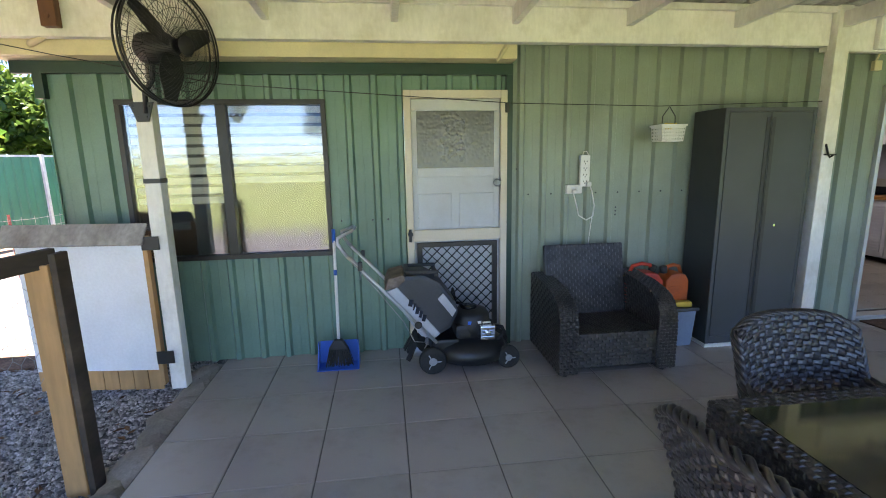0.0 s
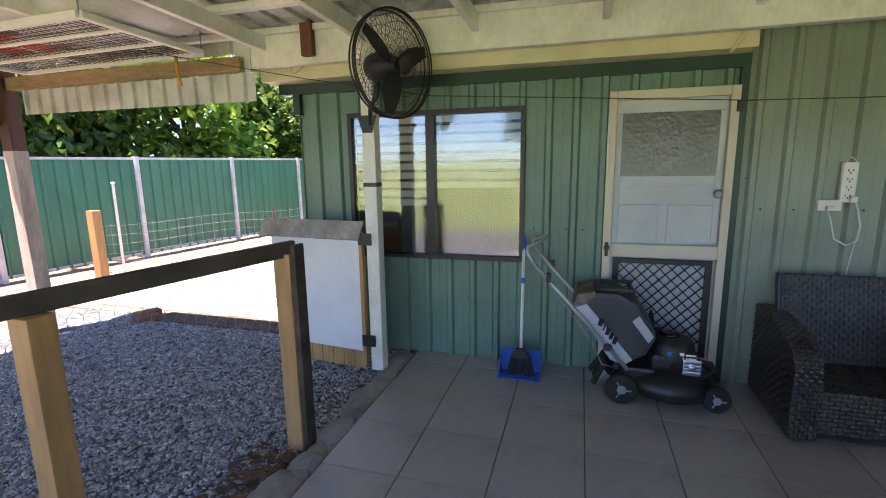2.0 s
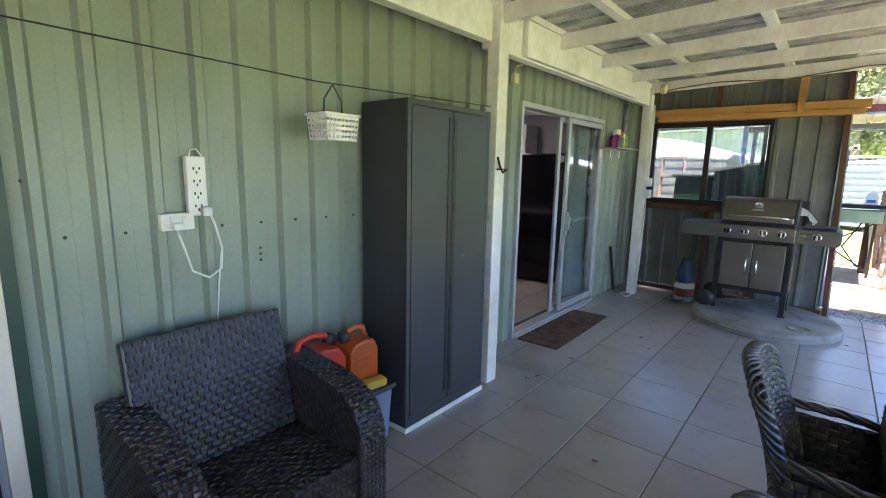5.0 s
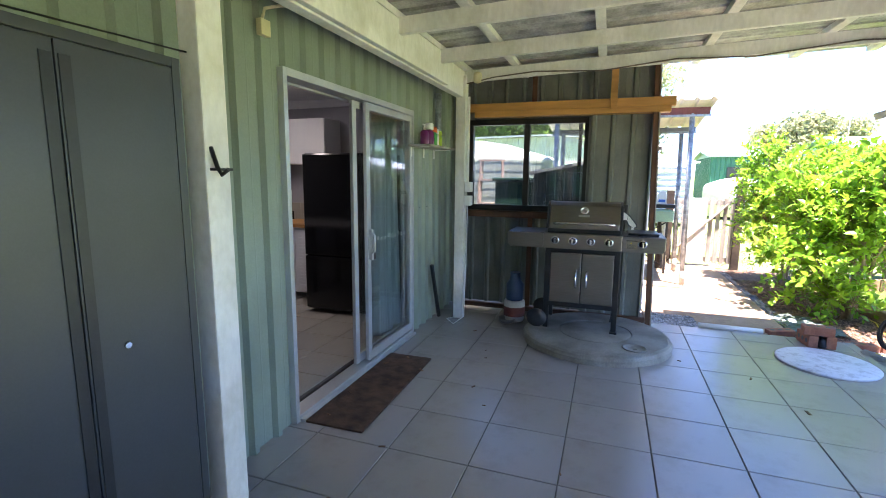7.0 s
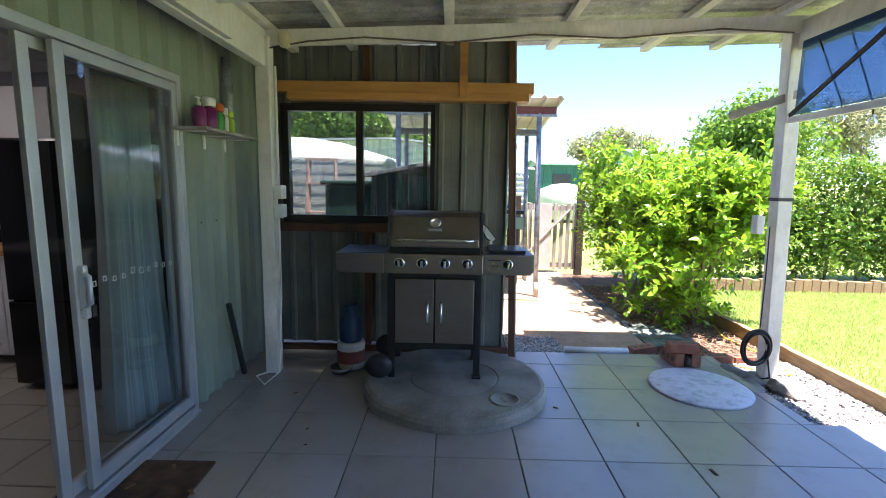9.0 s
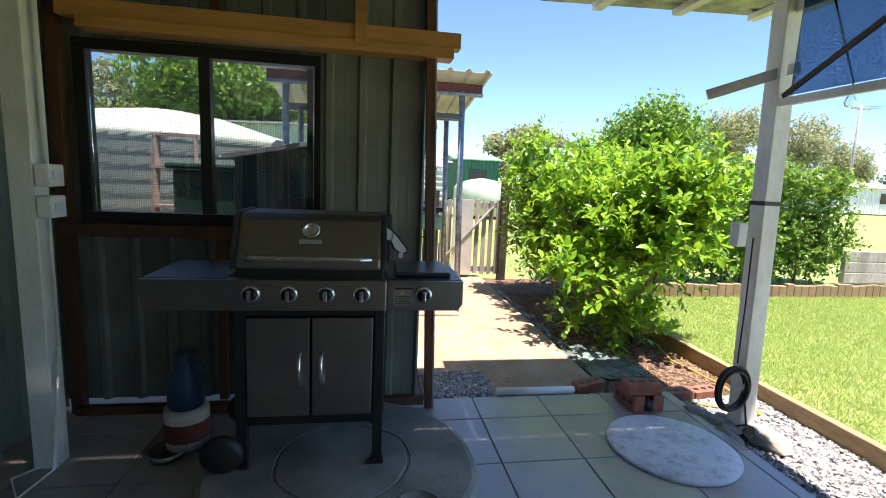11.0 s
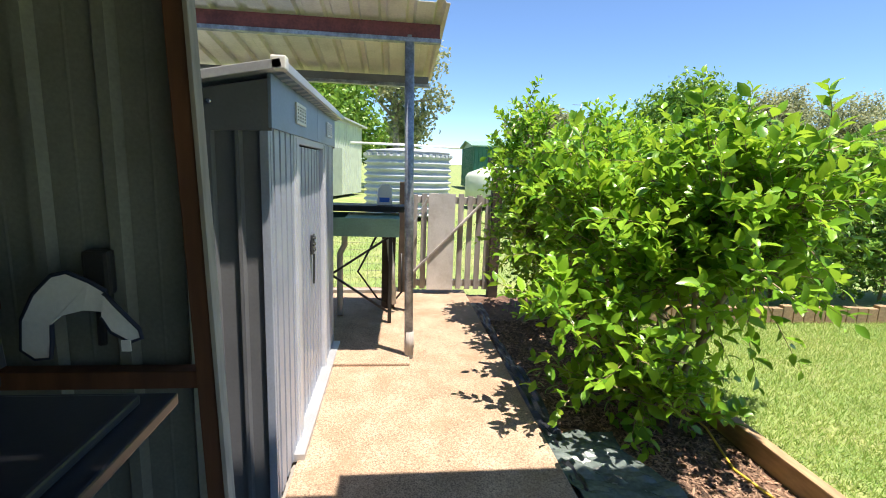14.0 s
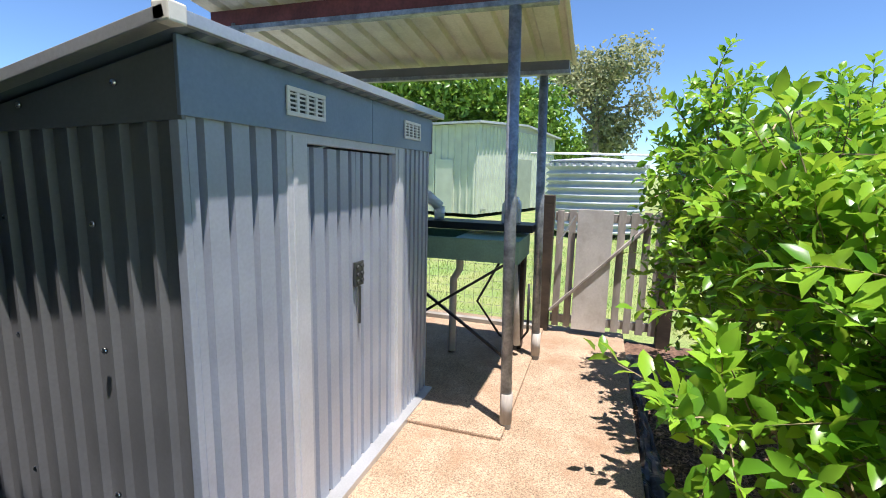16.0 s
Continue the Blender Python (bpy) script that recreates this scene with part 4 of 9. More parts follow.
# tall metal cabinet
cab = thing("metal_cabinet", "tall charcoal metal stationery cabinet with two closed doors", "cabinet", pose(2.525, 3.43, 0))
cw, cd, ch = 0.752, 0.36, 1.875
b = bm_new()
add_box(b, 0, cw, 0.012, cd, 0.03, ch, 0.004)
part("body", b, M_charcoal, cab)
for dims in ((0, 0.03, 0.0, 0.012, 0.03, ch), (cw - 0.03, cw, 0.0, 0.012, 0.03, ch), (0.03, cw - 0.03, 0.0, 0.012, ch - 0.03, ch), (0.03, cw - 0.03, 0.0, 0.012, 0.03, 0.09)):
    box_part("frame_strip", dims, M_charcoal, cab, "", 0.002)
for x0, x1, hx in ((0.034, 0.37, 0.335), (0.374, cw - 0.034, 0.38)):
    b = bm_new()
    add_box(b, x0, x1, -0.002, 0.011, 0.094, ch - 0.034, 0.003)
    dr = part("door", b, M_charcoal, cab)
    b = bm_new()
    add_box(b, hx, hx + 0.03, -0.006, -0.0025, 0.14, ch - 0.07, 0.001)
    part("handle_strip", b, M_black, dr, "black recessed full-height grip")
b = bm_new()
add_lathe(b, [(0.011, 0), (0.011, 0.006), (0.008, 0.008)], 16, pose(0.49, -0.002, 0.985, 90, 0, 0))
part("lock", b, M_chrome, cab, "small chrome lock")
b = bm_new()
add_box(b, -0.004, cw + 0.004, -0.006, cd, 0.0, 0.03)
part("plinth", b, M_white, cab, "white strip under the cabinet")

# storage tub, fuel cans, sponge
tub = thing("storage_tub", "blue-grey translucent plastic tub with a dark lid", "tub", pose(2.12, 3.47, 0))
b = bm_new()
vs = add_box(b, 0, 0.34, 0, 0.3, 0, 0.3, 0.012)
for v in b.verts:
    k = 0.9 + 0.1 * v.co.z / 0.3
    v.co.x, v.co.y = 0.17 + (v.co.x - 0.17) * k, 0.15 + (v.co.y - 0.15) * k
M_tub = mat("pale_blue_plastic", (0.2, 0.27, 0.38), 0.3, 0, 0.05, 4, 60, 0.02)
part("body", b, M_tub, tub)
b = bm_new()
add_box(b, -0.015, 0.355, -0.015, 0.315, 0.301, 0.33, 0.008)
add_box(b, 0.03, 0.31, 0.03, 0.27, 0.331, 0.336, 0.003)
part("lid", b, M_charcoal, tub, "dark flat lid")


def fuel_can(m, material, w, d, h, label, hand):
    e = thing("fuel_can", label, "fuel can", m, "fuel cans on the tub")
    b = bm_new()
    pts = [(0, 0), (w, 0), (w, h * 0.62), (w * 0.86, h * 0.8), (w * 0.55, h * 0.84), (w * 0.2, h * 0.8), (0, h * 0.66)]
    add_prism(b, pts, 0, d, None, 0.018)
    for f_ in b.faces:
        f_.smooth = False
    part("body", b, material, e)
    b = bm_new()
    add_tube(b, [(w * 0.15, d / 2, h * 0.76), (w * 0.25, d / 2, h * 0.97), (w * 0.5, d / 2, h * 1.02), (w * 0.75, d / 2, h * 0.98), (w * 0.86, d / 2, h * 0.78)], 0.016, 8)
    part("handle", b, material, e)
    b = bm_new()
    add_lathe(b, [(0.028, 0), (0.03, 0.02), (0.03, 0.05), (0.022, 0.055)], 16, pose(w * hand, d / 2, h * 0.82, 0, 25 if hand > 0.5 else -10, 0))
    part("cap", b, M_blackplastic, e, "black screw cap")
    if hand > 0.5:
        b = bm_new()
        add_lathe(b, [(0.016, 0), (0.016, 0.04), (0.008, 0.045)], 12, pose(w * 0.06, d / 2, h * 0.7, 0, -40, 0))
        part("spout_plug", b, M_yellow, e, "yellow spout plug")
    b = bm_new()
    add_box(b, w * 0.2, w * 0.75, -0.003, 0.0005, h * 0.15, h * 0.5, 0.001)
    part("moulded_panel", b, material, e)
    return e


fuel_can(pose(1.905, 3.55, 0.336, 0, 0, 0), M_red, 0.3, 0.17, 0.33, "red plastic fuel can with black cap on the tub", 0.8)
fuel_can(pose(2.23, 3.55, 0.336), M_orange, 0.2, 0.16, 0.31, "orange plastic fuel can on the tub", 0.12)
b = bm_new()
add_box(b, 0, 0.13, 0, 0.07, 0, 0.045, 0.012)
solo("sponge", b, M_yellow, "yellow sponge on the tub lid", "sponge", pose(2.28, 3.475, 0.336, 0, 0, -8))

# mower
mower = thing("lawn_mower", "grey and black push mower with a grass catcher, handle folded up", "lawn mower", pose(0, 3.5, 0))


def wheel(parent, x, y, r, w):
    b = bm_new()
    add_lathe(b, [(r * 0.62, -w / 2), (r * 0.9, -w / 2), (r, -w * 0.3), (r, w * 0.3), (r * 0.9, w / 2), (r * 0.62, w / 2)], 28, pose(x, y, r, 90, 0, 0))
    wh = part("wheel", b, M_rubber, parent, "ribbed black tyre")
    b = bm_new()
    add_lathe(b, [(r * 0.2, -w * 0.42), (r * 0.63, -w * 0.36), (r * 0.66, 0), (r * 0.63, w * 0.36), (r * 0.25, w * 0.52), (r * 0.1, w * 0.55)], 24, pose(x, y, r, 90, 0, 0))
    for a in range(3):
        t = a * 2.094
        add_bar(b, (x, y - w * 0.5, r), (x + r * 0.6 * math.cos(t), y - w * 0.46, r + r * 0.6 * math.sin(t)), 0.02, 0.006)
    part("hub", b, M_wheelhub, wh, "grey plastic hub")


M_wheelhub = mat("grey_plastic_hub", (0.3, 0.32, 0.34), 0.5, 0, 0.06, 4, 60, 0.02)
M_mower_grey = mat("silver_grey_plastic", (0.4, 0.42, 0.45), 0.4, 0, 0.05, 4, 60, 0.03)
M_mower_dark = mat("charcoal_plastic", (0.035, 0.04, 0.046), 0.5, 0, 0.1, 4, 90, 0.06)
for x, r, yy in ((0.3, 0.1, -0.19), (0.3, 0.1, 0.2), (0.865, 0.085, -0.17), (0.865, 0.085, 0.18)):
    wheel(mower, x, yy, r, 0.05)
b = bm_new()
add_lathe(b, [(0.24, 0.06), (0.275, 0.075), (0.28, 0.14), (0.26, 0.18), (0.2, 0.215), (0.1, 0.23)], 28, Matrix.Translation((0.6, 0, 0)))
add_box(b, 0.3, 0.5, -0.16, 0.17, 0.09, 0.24, 0.02)
add_box(b, 0.8, 0.9, -0.13, 0.14, 0.08, 0.13, 0.01)
part("deck", b, M_black, mower, "black cutting deck")
b = bm_new()
add_lathe(b, [(0.13, 0.225), (0.14, 0.3), (0.135, 0.38), (0.11, 0.415), (0.06, 0.43)], 26, Matrix.Translation((0.62, 0, 0)))
add_box(b, 0.48, 0.76, -0.13, 0.12, 0.22, 0.33, 0.03)
part("engine", b, M_blackplastic, mower)
b = bm_new()
add_lathe(b, [(0.06, 0.428), (0.062, 0.445), (0.02, 0.45)], 18, Matrix.Translation((0.6, 0, 0)))
add_tube(b, [(0.55, 0, 0.43), (0.53, -0.02, 0.47), (0.5, -0.02, 0.475)], 0.012, 8)
part("starter_cap", b, M_screen_black, mower)
b = bm_new()
add_box(b, 0.655, 0.765, -0.185, -0.13, 0.23, 0.335, 0.008)
for k in range(4):
    add_box(b, 0.665, 0.755, -0.19, -0.184, 0.245 + 0.023 * k, 0.257 + 0.023 * k)
add_lathe(b, [(0.022, 0), (0.022, 0.01), (0.01, 0.012)], 14, pose(0.71, -0.188, 0.285, 90, 0, 0))
part("muffler", b, M_chrome, mower, "pressed metal exhaust guard")
for x0, x1, z0, z1, mm in ((0.57, 0.625, 0.335, 0.36, M_blue), (0.635, 0.67, 0.34, 0.36, M_white), (0.68, 0.74, 0.34, 0.353, M_white)):
    b = bm_new()
    add_box(b, x0, x1, -0.134, -0.1305, z0, z1)
    part("sticker", b, mm, mower, "small printed sticker")
b = bm_new()
add_tube(b, [(0.8, -0.1, 0.2), (0.85, -0.12, 0.26), (0.83, -0.12, 0.3), (0.78, -0.1, 0.3)], 0.016, 8)
part("fuel_hose", b, M_rubber, mower)
# catcher
cat_pts = [(0.0, 0.66), (0.04, 0.72), (0.13, 0.735), (0.25, 0.74), (0.36, 0.68), (0.48, 0.52), (0.5, 0.45), (0.44, 0.33), (0.33, 0.27), (0.22, 0.3)]
b = bm_new()
add_prism(b, cat_pts, -0.17, 0.17, None, 0.03)
part("catcher", b, M_mower_dark, mower, "charcoal grass catcher")
b = bm_new()
add_prism(b, [(-0.015, 0.63), (0.06, 0.66), (0.36, 0.3), (0.31, 0.262), (0.22, 0.29), (0.05, 0.54)], -0.182, -0.168, None, 0.004)
add_prism(b, [(0.345, 0.56), (0.385, 0.6), (0.478, 0.47), (0.45, 0.42)], -0.182, -0.168, None, 0.004)
sidep = part("side_panel", b, M_mower_grey, mower, "silver grey side panel")
b = bm_new()
for k, (w0, sk) in enumerate(((0.03, 0.01), (0.01, 0), (0.026, 0), (0.022, 0.006), (0.026, 0.012))):
    u = 0.095 + k * 0.037
    x, z = 0.1 + u * 0.62, 0.545 - u * 0.78 + 0.07
    add_bar(b, (x, -0.1835, z + 0.024), (x - 0.012, -0.1835, z - 0.024), 0.003, w0)
part("maker_mark", b, M_screen_black, sidep, "dark slanted marks where the maker's name stands")
b = bm_new()
add_prism(b, [(-0.03, 0.64), (0.0, 0.72), (0.11, 0.745), (0.12, 0.7), (0.06, 0.65)], -0.176, 0.16, None, 0.01)
M_flap = mat("worn_brown_vinyl", (0.17, 0.13, 0.1), 0.7, 0, 0.2, 8, 60, 0.2)
part("flap", b, M_flap, mower, "worn brown vinyl flap")
b = bm_new()
for x0, x1 in ((0.12, 0.15), (0.33, 0.36)):
    add_box(b, x0, x1, -0.13, 0.13, 0.735 if x0 < 0.2 else 0.71, 0.76 if x0 < 0.2 else 0.735, 0.006)
for yy in (-0.13, 0.11):
    add_box(b, 0.12, 0.36, yy, yy + 0.025, 0.735, 0.758, 0.006)
part("catcher_rim", b, M_blackplastic, mower)
b = bm_new()
for yy in (-0.2, 0.2):
    add_tube(b, [(0.33, yy, 0.24), (-0.05, yy, 0.66), (-0.27, yy, 0.9)], 0.0125, 10)
hx = [(-0.27, -0.2, 0.9), (-0.33, -0.19, 0.985), (-0.33, -0.17, 1.02), (-0.24, -0.12, 1.06), (-0.22, 0, 1.07), (-0.24, 0.12, 1.06), (-0.33, 0.17, 1.02), (-0.33, 0.19, 0.985), (-0.27, 0.2, 0.9)]
add_tube(b, hx, 0.0125, 10)
part("handle", b, M_alu, mower, "silver tube handle")
for yy in (-0.215, 0.215):
    b = bm_new()
    add_lathe(b, [(0.022, -0.01), (0.028, 0), (0.022, 0.012)], 14, pose(0.2, yy, 0.385, 90, 0, 0))
    part("knob", b, M_blackplastic, mower)
    b = bm_new()
    add_box(b, -0.2, -0.17, yy - 0.02, yy + 0.02, 0.8, 0.86, 0.006)
    part("clamp", b, M_blackplastic, mower)
b = bm_new()
add_tube(b, [(-0.3, -0.2, 0.96), (-0.22, -0.21, 0.84), (-0.05, -0.22, 0.62), (0.1, -0.23, 0.42), (0.17, -0.2, 0.26), (0.25, -0.18, 0.24)], 0.004, 6)
add_tube(b, [(-0.25, -0.2, 0.9), (-0.17, -0.23, 0.82), (-0.19, -0.23, 0.74)], 0.004, 6)
part("control_cable", b, M_wire, mower)
b = bm_new()
for a in range(7):
    t = -0.6 + a * 0.2
    add_bar(b, (0.2, -0.12 + 0.04 * a, 0.25), (0.12 + 0.02 * math.sin(a), -0.16 + 0.05 * a, 0.1), 0.05, 0.008)
part("rear_flap", b, M_rubber, mower, "split rubber rear flap")

# broom and dustpan
broom = thing("broom", "white handled broom with black bristles leaning on the wall", "broom", pose(-0.385, 3.5, 0))
b = bm_new()
add_tube(b, [(0, 0.02, 0.2), (-0.012, 0.22, 1.02)], 0.012, 10)
part("handle", b, M_white, broom)
b = bm_new()
add_tube(b, [(-0.0115, 0.2, 0.93), (-0.012, 0.22, 1.03)], 0.0135, 10)
part("grip", b, M_blue, broom, "blue end grip")
b = bm_new()
add_tube(b, [(-0.0075, 0.14, 0.69), (-0.008, 0.15, 0.73)], 0.0135, 10)
part("collar", b, M_blue, broom, "blue collar")
b = bm_new()
add_prism(b, [(-0.03, 0.23), (0.03, 0.23), (0.07, 0.16), (-0.075, 0.16)], -0.02, 0.03, None, 0.006)
part("head", b, M_blackplastic, broom)
b = bm_new()
for i in range(26):
    for k in range(3):
        u = i / 25 - 0.5
        add_bar(b, (u * 0.135, -0.012 + 0.014 * k, 0.165), (u * 0.2 + random.uniform(-0.006, 0.006), -0.03 + 0.03 * k, random.uniform(0.03, 0.045)), 0.005, 0.004)
part("bristles", b, M_rubber, broom, "soft black bristles")
pan = thing("dustpan", "blue plastic dustpan standing on the tiles", "dustpan", pose(-0.395, 3.5, 0))
b = bm_new()
add_prism(b, [(-0.155, 0.0), (0.155, 0.0), (0.14, 0.18), (-0.14, 0.18)], 0.12, 0.128, None, 0.002)
add_box(b, -0.155, 0.155, -0.03, 0.12, 0.0, 0.006)
for s in (-1, 1):
    add_prism(b, [(-0.03, 0.0), (0.12, 0.0), (0.12, 0.18), (0.1, 0.18)], 0, 0.006, Matrix.Translation((s * 0.15 - 0.003, 0, 0)) @ Matrix(((0, 1, 0, 0), (1, 0, 0, 0), (0, 0, 1, 0), (0, 0, 0, 1))))
part("tray", b, M_blue, pan)

# wall power outlet, power board, leads
gpo = thing("power_outlet", "cream double power outlet screwed to the wall", "outlet", pose(1.515, W - 0.024, 1.28))
b = bm_new()
add_box(b, -0.065, 0.065, -0.035, 0.0, -0.035, 0.035, 0.006)
part("box", b, M_white, gpo)
b = bm_new()
add_box(b, -0.03, 0.005, -0.041, -0.035, 0.0, 0.022, 0.002)
add_box(b, 0.015, 0.03, -0.041, -0.035, 0.0, 0.022, 0.002)
part("switch", b, M_kwhite, gpo)
b = bm_new()
add_box(b, -0.03, 0.012, -0.075, -0.0415, -0.03, 0.0, 0.008)
part("plug", b, M_white, gpo, "white plug pushed in")
pb = thing("power_board", "white four way power board hung on the wall", "power board", pose(1.6, W - 0.024, 1.3))
b = bm_new()
add_box(b, -0.04, 0.04, -0.036, 0.0, 0.0, 0.25, 0.008)
part("body", b, M_white, pb)
for k in range(4):
    b = bm_new()
    zc = 0.035 + k * 0.052
    for dx, dz in ((-0.012, 0.008), (0.012, 0.008), (0, -0.008)):
        add_box(b, dx - 0.003, dx + 0.003, -0.0375, -0.0355, zc + dz - 0.006, zc + dz + 0.006)
    part("socket", b, M_charcoal, pb)
b = bm_new()
add_box(b, 0.005, 0.045, -0.07, -0.037, 0.0, 0.04, 0.01)
part("plug", b, M_white, pb)
b = bm_new()
add_tube(b, [(-0.02, -0.02, 0.25), (-0.01, -0.015, 0.275), (0.012, -0.015, 0.28), (0.025, -0.02, 0.26), (0.03, -0.03, 0.245)], 0.0035, 6)
part("hanging_loop", b, M_white, pb)
b = bm_new()
add_tube(b, [(1.5, 3.74, 1.25), (1.52, 3.73, 1.17), (1.55, 3.74, 1.07), (1.62, 3.75, 1.03), (1.68, 3.76, 1.06), (1.69, 3.765, 1.15), (1.665, 3.765, 1.26), (1.64, 3.75, 1.31)], 0.005, 8)
solo("power_lead", b, M_white, "white power lead looped between the outlets", "cable")
b = bm_new()
add_tube(b, [(1.685, 3.76, 1.14), (1.675, 3.78, 1.0), (1.665, 3.79, 0.85), (1.66, 3.79, 0.7)], 0.0035, 6)
solo("power_lead", b, M_white, "thin white cable running down behind the armchair", "cable")

# hanging basket on a wire line
b = bm_new()
line = [(-4.3, 3.0, 3.0 - 0.35), (-2.0, 3.45, 2.21), (-1.07, 3.52, 2.05), (0.95, 3.6, 1.93), (2.1, 3.6, 1.905), (3.38, 3.5, 1.925)]
add_tube(b, line, 0.003, 6)
solo("clothes_line", b, M_cable, "thin dark line strung across the verandah wall", "line")
bk = thing("plastic_basket", "white slotted plastic peg basket hanging on the line", "basket", pose(2.17, 3.58, 1.64))
bk.scale = (0.77, 0.9, 0.95)
b = bm_new()
nx, nz = 9, 5
for s, (ox, oy, ux, uy, L_) in enumerate(((-0.125, -0.08, 1, 0, 0.25), (-0.125, 0.08, 1, 0, 0.25), (-0.125, -0.08, 0, 1, 0.16), (0.125, -0.08, 0, 1, 0.16))):
    n = 9 if L_ > 0.2 else 6
    for k in range(n + 1):
        a = L_ * k / n
        add_bar(b, (ox * 0.9 + ux * a * 0.9, oy * 0.9 + uy * a * 0.9, 0.002), (ox + ux * a, oy + uy * a, 0.12), 0.012, 0.004)
    for k in range(nz):
        q = 0.9 + 0.1 * k / 4
        z = 0.006 + 0.026 * k
        add_bar(b, (ox * q, oy * q, z), ((ox + ux * L_) * q, (oy + uy * L_) * q, z), 0.005, 0.014)
add_box(b, -0.113, 0.113, -0.073, 0.073, 0.0, 0.004)
add_box(b, -0.137, 0.137, -0.092, -0.078, 0.117, 0.131, 0.003)
add_box(b, -0.137, 0.137, 0.078, 0.092, 0.117, 0.131, 0.003)
add_box(b, -0.137, -0.123, -0.078, 0.078, 0.117, 0.131, 0.003)
add_box(b, 0.123, 0.137, -0.078, 0.078, 0.117, 0.131, 0.003)
part("bowl", b, M_white, bk)
b = bm_new()
add_tube(b, [(-0.07, 0, 0.13), (-0.065, 0, 0.2), (-0.02, 0, 0.25), (0.0, 0.0, 0.275), (0.02, 0, 0.25), (0.065, 0, 0.2), (0.07, 0, 0.13)], 0.005, 8)
part("hook", b, M_charcoal, bk, "grey hanging hook")
b = bm_new()
for k in range(14):
    add_bar(b, (random.uniform(-0.06, 0.06), random.uniform(-0.05, 0.05), 0.09), (random.uniform(-0.06, 0.06), random.uniform(-0.05, 0.05), 0.14), 0.012, 0.008)
part("peg", b, M_yellow, bk, "yellow clothes pegs")

# wall fan
fan = thing("wall_fan", "black caged industrial fan on a post bracket", "fan")
fc = Vector((-1.2, 3.22, 2.21))
fm = Matrix.Translation(fc) @ Vector((0.9, -0.43, -0.05)).to_track_quat('Z', 'Y').to_matrix().to_4x4()
R = 0.335
b = bm_new()
for r_, z_ in ((R, 0.0), (R, 0.02), (R * 0.98, -0.04)):
    add_tube(b, [fm @ Vector((r_ * math.cos(t), r_ * math.sin(t), z_)) for t in [2 * math.pi * k / 48 for k in range(48)]], 0.006, 6, True)
part("rim", b, M_black, fan)
for sgn, dep in ((1, 0.1), (-1, -0.12)):
    b = bm_new()
    for k in range(72 if sgn > 0 else 40):
        t0 = 2 * math.pi * k / (72 if sgn > 0 else 40)
        pts = []
        for q in range(7):
            s = q / 6
            tt = t0 + 0.5 * (1 - s) * sgn
            pts.append(fm @ Vector(((0.055 + (R - 0.055) * s) * math.cos(tt), (0.055 + (R - 0.055) * s) * math.sin(tt), dep * (1 - s ** 3))))
        add_tube(b, pts, 0.0016, 4)
    for rr in (0.1, 0.15, 0.2, 0.25, 0.3):
        s = (rr - 0.055) / (R - 0.055)
        add_tube(b, [fm @ Vector((rr * math.cos(t), rr * math.sin(t), dep * (1 - s ** 3))) for t in [2 * math.pi * k / 36 for k in range(36)]], 0.0018, 4, True)
    part("guard", b, M_black, fan, "wire guard")
b = bm_new()
add_lathe(b, [(0.05, 0.1), (0.058, 0.108), (0.05, 0.118), (0.02, 0.122)], 22, fm)
part("badge", b, M_blackplastic, fan)
for k in range(3):
    t = k * 2.094 + 0.4
    b = bm_new()
    rows = []
    for q in range(6):
        s = q / 5
        r_ = 0.04 + 0.27 * s
        wd = 0.035 + 0.035 * math.sin(math.pi * min(1, s * 1.1)) * (1 - 0.4 * s)
        tw = 0.5 - 0.3 * s
        rows.append([b.verts.new(fm @ (Matrix.Rotation(t, 4, 'Z') @ Vector((r_, c * wd, c * wd * tw + o)))) for c, o in ((-1, 0), (1, 0), (1, 0.004), (-1, 0.004))])
    for A, B in zip(rows, rows[1:]):
        for q in range(4):
            b.faces.new((A[q], A[(q + 1) % 4], B[(q + 1) % 4], B[q]))
    b.faces.new(rows[0]), b.faces.new(rows[-1][::-1])
    part("blade", b, M_black, fan)
b = bm_new()
add_lathe(b, [(0.03, 0.04), (0.045, 0.03), (0.045, -0.03), (0.085, -0.05), (0.09, -0.2), (0.07, -0.23)], 24, fm)
part("motor", b, M_blackplastic, fan)
b = bm_new()
add_tube(b, [fm @ Vector((0, 0, -0.15)), (-1.4, 3.38, 2.05), (-1.46, 3.395, 1.98), (-1.465, 3.393, 1.85)], 0.016, 10)
add_prism(b, [(-0.075, 1.92), (0.075, 1.92), (0.035, 1.8), (-0.035, 1.8)], 3.386, 3.398, Matrix.Translation((-1.49, 0, 0)), 0.003)
for dx, dz in ((-0.045, 1.895), (0.045, 1.895), (-0.025, 1.83), (0.025, 1.83)):
    add_lathe(b, [(0.008, 0), (0.008, 0.008)], 10, pose(-1.49 + dx, 3.386, dz, 90, 0, 0))
part("bracket", b, M_black, fan, "black steel wall bracket")
b = bm_new()
add_box(b, -1.543, -1.437, 3.397, 3.503, 1.415, 1.445)
part("post_strap", b, M_black, post1, "black strap round the post")
b = bm_new()
add_box(b, -2.02, -1.93, 3.44, 3.497, 2.37, 2.62, 0.004)
for z in (2.43, 2.53):
    add_lathe(b, [(0.014, 0), (0.012, 0.008)], 12, pose(-1.975, 3.441, z, 90, 0, 0))
solo("timber_cleat", b, M_pine_red, "brown timber cleat bolted to the beam", "cleat", kind="structure")
b = bm_new()
add_tube(b, [(-2.2, 3.6, 2.3), (-2.1, 3.55, 2.33), (-1.97, 3.53, 2.4)], 0.022, 10)
